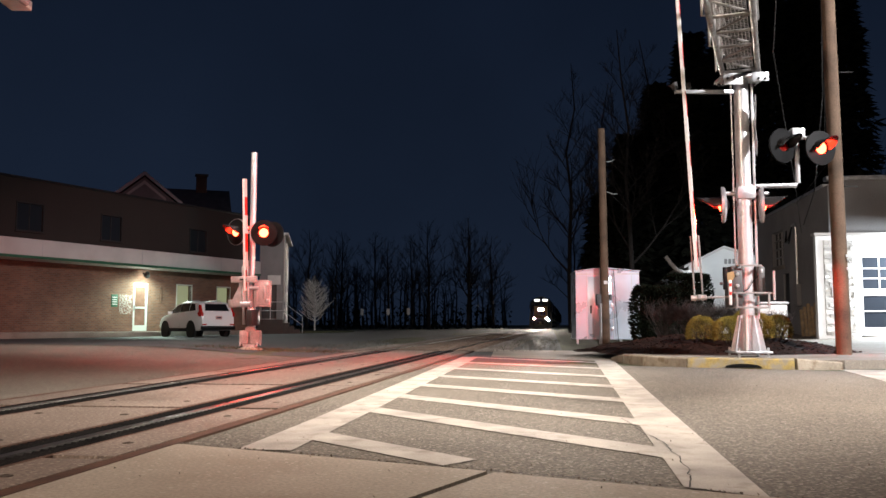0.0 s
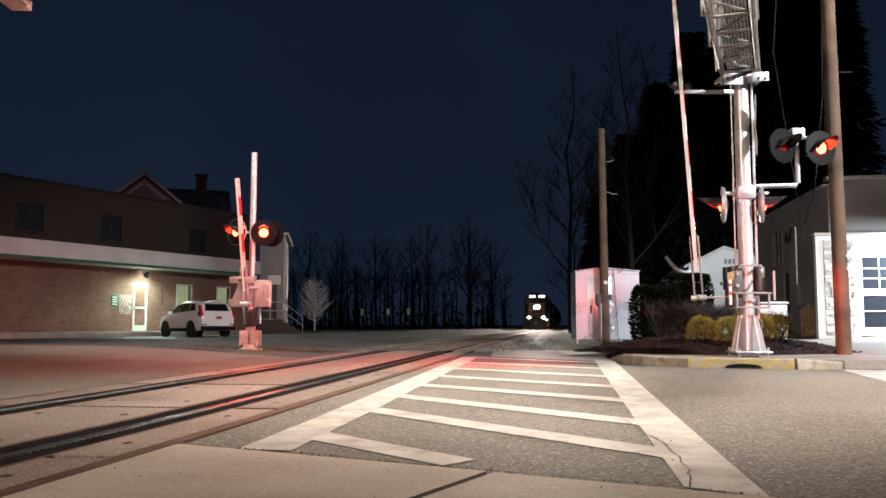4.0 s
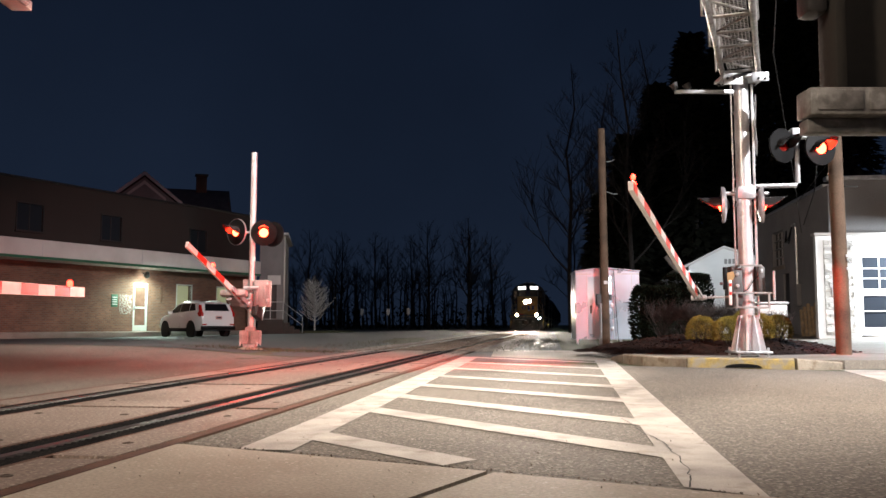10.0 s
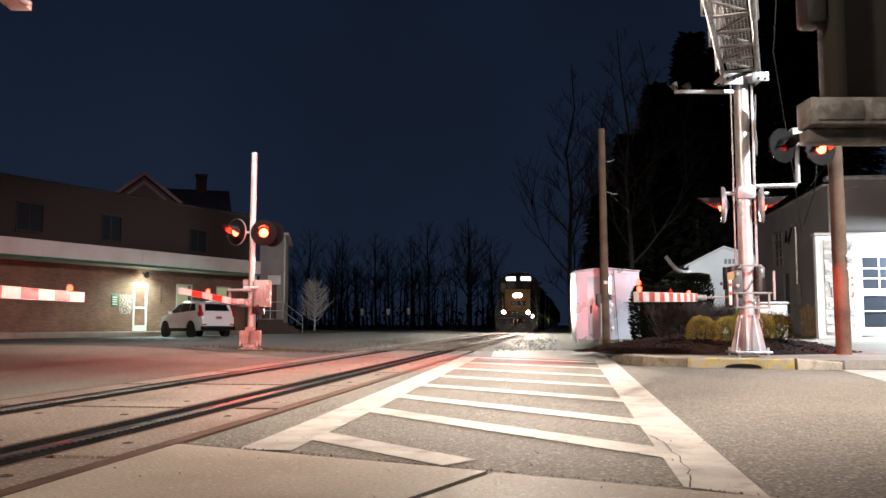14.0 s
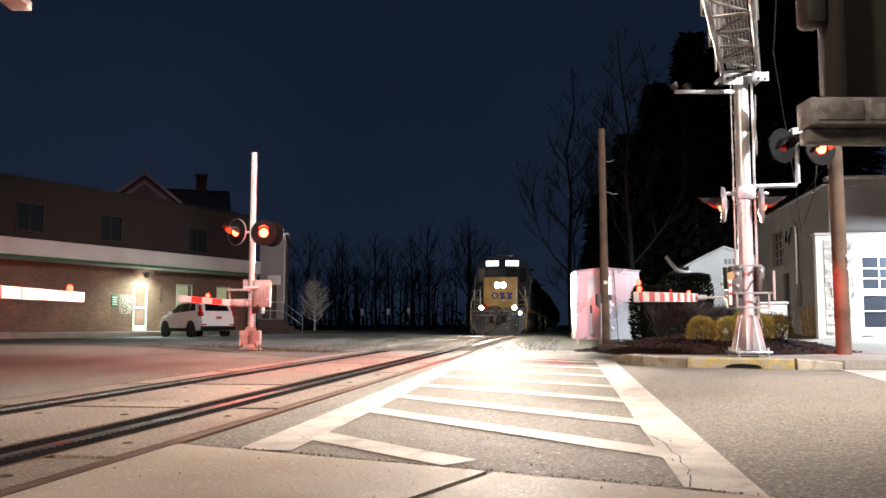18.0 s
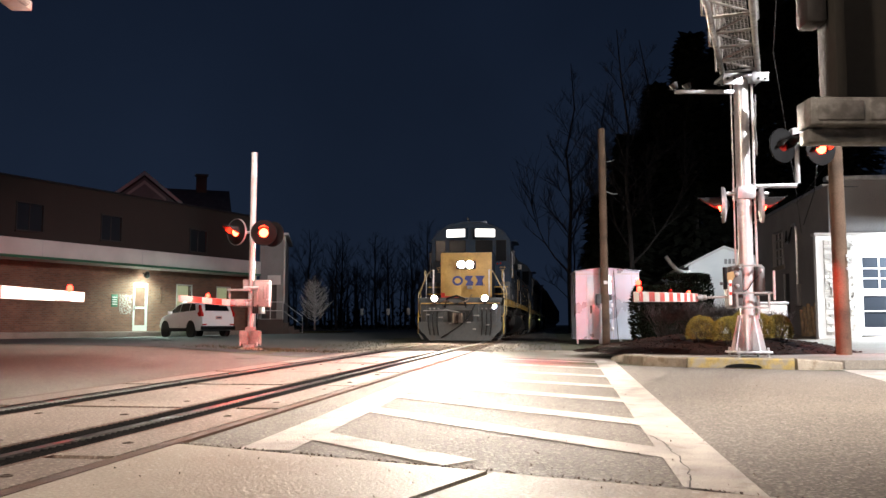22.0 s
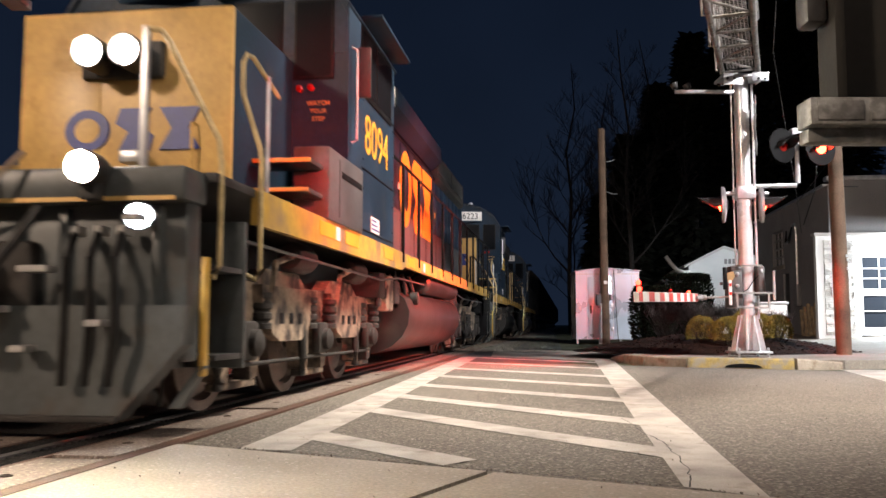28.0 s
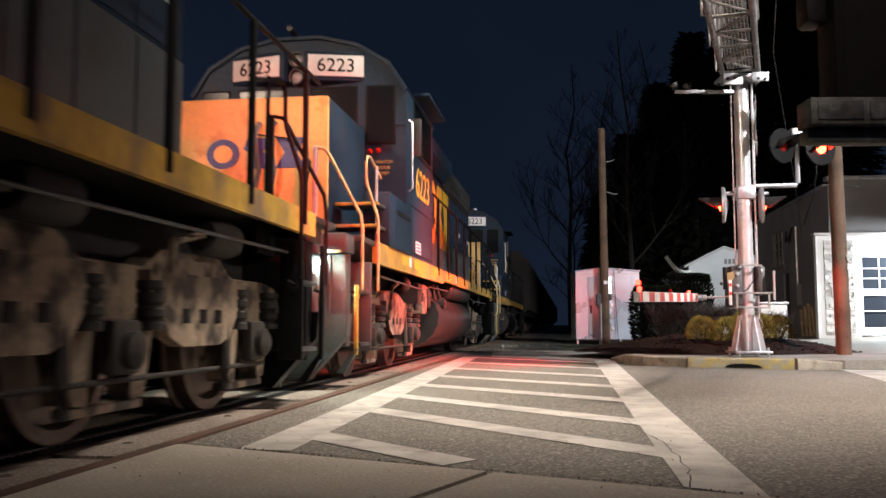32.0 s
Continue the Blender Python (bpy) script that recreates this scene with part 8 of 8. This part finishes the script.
def hedge(m, w, d, h, seed, label):
    s = thing("hedge", m, label, "hedge", "hedges")
    r = random.Random(seed)
    bm = bmesh.new()
    for i in range(8000):
        f = r.choice("fffttlrb")
        u, v = r.uniform(-1, 1), r.random()
        n, p = {"f": ((0, -1, 0), (u * w / 2, -d / 2, v * h)), "b": ((0, 1, 0), (u * w / 2, d / 2, v * h)), "t": ((0, 0, 1), (u * w / 2, r.uniform(-d / 2, d / 2), h)),
                "l": ((-1, 0, 0), (-w / 2, r.uniform(-d / 2, d / 2), v * h)), "r": ((1, 0, 0), (w / 2, r.uniform(-d / 2, d / 2), v * h))}[f]
        p = Vector(p)
        k = 0.12 * noise.noise(p * 1.6 + Vector((seed, 0, 0)))
        p += Vector(n) * (k - 0.1 * r.random())
        c = clamp((p.z - h + 0.45) / 0.45)
        b = clamp((0.5 - p.z) / 0.5)
        p.x *= 1 - 0.2 * c * c - 0.16 * b * b
        leafy(bm, r, p, Vector(n), 0.04)
    part("foliage", bm, LEAF_DARK, s)
    bm = box(bmesh.new(), -w / 2 + 0.2, w / 2 - 0.2, -d / 2 + 0.16, d / 2 - 0.16, 0.0, h - 0.14, 0.2)
    part("inner_growth", bm, LEAF_DARK, s)


hedge(pose(6.32, 22.5, gz(6.1, 22.5) + 0.05), 1.06, 1.0, 1.8, 3, "dark clipped evergreen hedge block")
hedge(pose(5.3, 21.8, gz(5.1, 21.8) + 0.05), 1.05, 0.9, 1.47, 4, "dark clipped evergreen hedge, lower part")

# small white markers across the lot
for px in (641, 687, 723):
    y = 74.0
    x = (px - 784) / 1538.7 * y
    mk = thing("marker_post", pose(x, y, gz(x, y)), "small white marker sign on a thin post", "marker post", "marker posts")
    part("post", tube(bmesh.new(), [(0, 0, -0.05), (0, 0, 1.3)], 0.025, 6), DARK_STEEL, mk)
    part("sign", box(bmesh.new(), -0.13, 0.13, -0.02, 0.0, 1.3, 1.85, 0.01), WHITE_BAND, mk)
# dry grass tufts round the far gate and along the track
rng = random.Random(12)
bm = bmesh.new()
for i in range(2600):
    if i % 2:
        x, y = AX + rng.gauss(0.6, 0.9), AY + rng.gauss(0.1, 0.35)
    else:
        s, o = rng.uniform(20.5, 34), rng.choice((-1, 1)) * rng.uniform(1.7, 3.2)
        x, y = along(s, o)[:2]
    z, h = gz(x, y), rng.uniform(0.02, 0.08)
    a = rng.uniform(0, 6.3)
    v = [bm.verts.new((x, y, z)), bm.verts.new((x + 0.012 * math.cos(a), y + 0.012 * math.sin(a), z)), bm.verts.new((x + rng.uniform(-0.04, 0.04), y + rng.uniform(-0.04, 0.04), z + h))]
    bm.faces.new(v)
tagged(part("grass_tufts", bm, GRASS), "short dry grass along the track", "grass", kind="stuff")
# cracks in the asphalt
CRACK = surface("crack_filler", (0.012, 0.011, 0.011), 0.8, vary=0.2)
rng = random.Random(2)


def crack(a, b, w, name_label):
    bm = bmesh.new()
    n = 26
    prev = None
    d = (Vector(b) - Vector(a))
    nn = Vector((-d.y, d.x)).normalized()
    off = 0.0
    for i in range(n + 1):
        off = off * 0.8 + rng.uniform(-0.012, 0.012)
        c = Vector(a) + d * i / n + nn * off
        ww = w * rng.uniform(0.4, 1.2)
        row = [bm.verts.new((*(c + nn * s * ww), gz(c.x, c.y) + 0.0135)) for s in (-1, 1)]
        if prev:
            bm.faces.new((prev[0], prev[1], row[1], row[0]))
        prev = row
    tagged(part("crack", bm, CRACK), name_label, "crack", kind="structure")


crack((1.24, 6.15), (1.20, 4.75), 0.004, "dark ragged crack in the asphalt")
crack((1.20, 4.75), (1.02, 3.55), 0.0035, "dark ragged crack along the white line")
crack((2.5, 11.5), (2.55, 9.2), 0.004, "thin dark crack in the asphalt")
crack((-1.47, 4.84), (1.05, 3.52), 0.006, "dark seam between asphalt and concrete")
crack((-1.05, 4.64), (-0.45, 4.34), 0.009, "dark seam between asphalt and concrete")

# crumbled asphalt along the edge of the apron, and grit on the slabs
rng = random.Random(77)
bm = bmesh.new()
for (xa, ya), (xb, yb), n in (((-1.47, 4.85), (0.21, 3.94), 230), ((0.21, 3.94), (4.4, 1.62), 200)):
    for i in range(n):
        f = rng.random()
        off = abs(rng.gauss(0, 0.02)) - 0.006
        x, y = xa + (xb - xa) * f + off * 0.48, ya + (yb - ya) * f + off * 0.88
        r = rng.uniform(0.003, 0.010)
        c = Vector((x, y, gz(x, y) + 0.012 + r * 0.2))
        vs = [bm.verts.new(c + Vector((rng.uniform(-1, 1) * r, rng.uniform(-1, 1) * r, q * r))) for q in (1, 0.2, 0.1, -0.6)]
        for f3 in ((0, 1, 2), (0, 2, 3), (0, 3, 1), (1, 3, 2)):
            bm.faces.new([vs[q] for q in f3])
for i in range(900):
    x, y = rng.uniform(-3.0, 4.5), rng.uniform(2.2, 13.0)
    r = rng.uniform(0.002, 0.007)
    c = Vector((x, y, gz(x, y) + 0.018))
    vs = [bm.verts.new(c + Vector((rng.uniform(-1, 1) * r, rng.uniform(-1, 1) * r, q * r))) for q in (1, 0.2, 0.1, -0.6)]
    for f3 in ((0, 1, 2), (0, 2, 3), (0, 3, 1), (1, 3, 2)):
        bm.faces.new([vs[q] for q in f3])
tagged(part("asphalt_grit", bm, GRAVEL), "dark asphalt crumbs and grit along the slab edge", "gravel", "", "stuff")


# dense dark evergreens behind the bare trees
EVERGREEN = surface("evergreen_spray", (0.02, 0.022, 0.016), 0.85, vary=0.5, scale=3, bump=0.0, spec=0.1)


def evergreen(x, y, h, rad, seed):
    tr = thing("evergreen_tree", pose(x, y, gz(x, y)), "tall dense evergreen tree, almost black at night", "tree", "evergreens")
    r = random.Random(seed)
    part("trunk", tube(bmesh.new(), [(0, 0, -0.1), (0.1, 0, h * 0.5), (0.05, 0.05, h * 0.96)], 0.28, 10, 0.03), BARK, tr)
    bm = bmesh.new()
    for i in range(6500):
        f = r.random() ** 0.8
        z = h * (0.06 + 0.94 * f)
        env = rad * (1 - f) ** 0.65 * (0.75 + 0.3 * noise.noise(Vector((seed, z * 0.6, 0)))) + 0.12
        a = r.uniform(0, 6.283)
        env *= 1 + 0.3 * noise.noise(Vector((math.cos(a) * 1.3, math.sin(a) * 1.3, z * 0.45 + seed)))
        d = env * r.random() ** 0.45
        c = Vector((math.cos(a) * d, math.sin(a) * d, z))
        out = Vector((math.cos(a), math.sin(a), r.uniform(-0.7, 0.35)))
        sz = r.uniform(0.2, 0.42)
        side = Vector((-math.sin(a), math.cos(a), r.uniform(-0.4, 0.4))) * sz * 0.6
        v = [bm.verts.new(c - side * 0.5), bm.verts.new(c + side * 0.5), bm.verts.new(c + out * sz + side * 0.9), bm.verts.new(c + out * sz * 2.1), bm.verts.new(c + out * sz - side * 0.9)]
        bm.faces.new(v)
    part("crown", bm, EVERGREEN, tr)


for i, (px, y, h, rad) in enumerate(((1075, 50, 8.0, 1.7), (1118, 50, 11.5, 2.1), (1170, 52, 15.0, 2.6), (1232, 50, 17.5, 2.9), (1300, 52, 20.0, 3.1), (1372, 50, 21.0, 3.1), (1440, 52, 21.5, 3.2), (1505, 52, 21.0, 3.0))):
    evergreen((px - 784) / 1538.7 * y, y, h, rad, 900 + i)


# ---- motion ----
V = 3.955


def motions():
    # the train rolls towards and past the camera at a steady pace
    def run(ob, back):
        rows = []
        for t in (0.0, 8.0, 16.0, 24.0, 32.0):
            s = 7.05 + (27.5 - t) * V + back
            rows.append((t, pose(*along(s, 0, 0.03), 0, 0, TURN)))
        walk(ob, rows)
    run(LOCO_1, 0.0)
    run(LOCO_2, 19.45)
    run(LOCO_3, 36.6)
    for i, car in enumerate(CARS):
        run(car, 53.8 + 16.6 * i)

    # the arms come down: time and height in degrees
    def lower(arm, base, heading, rows, lean=0.0):
        walk(arm, [(t, pose(*base) @ pose(0, 0, 0, 0, 0, heading) @ pose(0, 0, 0, lean) @ pose(0, 0, 0, 0, -e, 0)) for t, e in rows])
    lower(ARM_B, (-0.845, -0.2, 0.94), 248.6, [(0.0, 86), (3.3, 86), (4.2, 75), (5.5, 52), (6.0, 46), (6.6, 38), (7.2, 30), (7.5, 26.4), (8.4, 19.3), (9.0, 14.4), (9.5, 11), (10.0, 7.8), (11.0, 2), (12.0, -1.1), (12.5, -1.6), (32.0, -1.6)], 2.2)
    lower(ARM_A, (-0.06, -0.2, 1.12 - AZ), 256, [(0.0, 86), (3.3, 86), (4.4, 72), (5.5, 58.9), (6.0, 53.8), (6.6, 48.6), (7.0, 45.0), (7.5, 40.3), (8.0, 35.8), (8.5, 31.8), (9.0, 28.6), (9.5, 25.9), (10.0, 23.3), (11.0, 18.0), (12.0, 13.5), (13.0, 8.5), (15.0, 1.3), (15.5, 1.0), (32.0, 1.0)])
    lower(ARM_D, (0.2, 0.3, 1.05), 86, [(0.0, 86), (3.0, 86), (4.2, 66), (5.5, 44), (6.2, 35), (6.6, 30), (7.0, 25.0), (7.5, 19.2), (8.0, 13.5), (8.5, 8.0), (9.0, 3.3), (9.5, 0.7), (10.0, 0.5), (12.0, 0), (32.0, 0)])
    walk(ARM_C, [(t, pose(-0.1, 0, 1.26, e)) for t, e in ((0.0, 86), (3.3, 86), (5.2, 30), (6.0, 17), (6.5, 14.3), (7.2, 11.6), (8.0, 7.6), (9.0, 4.1), (10.0, 1.2), (11.0, 0.3), (12.0, 0), (32.0, 0))])


motions()
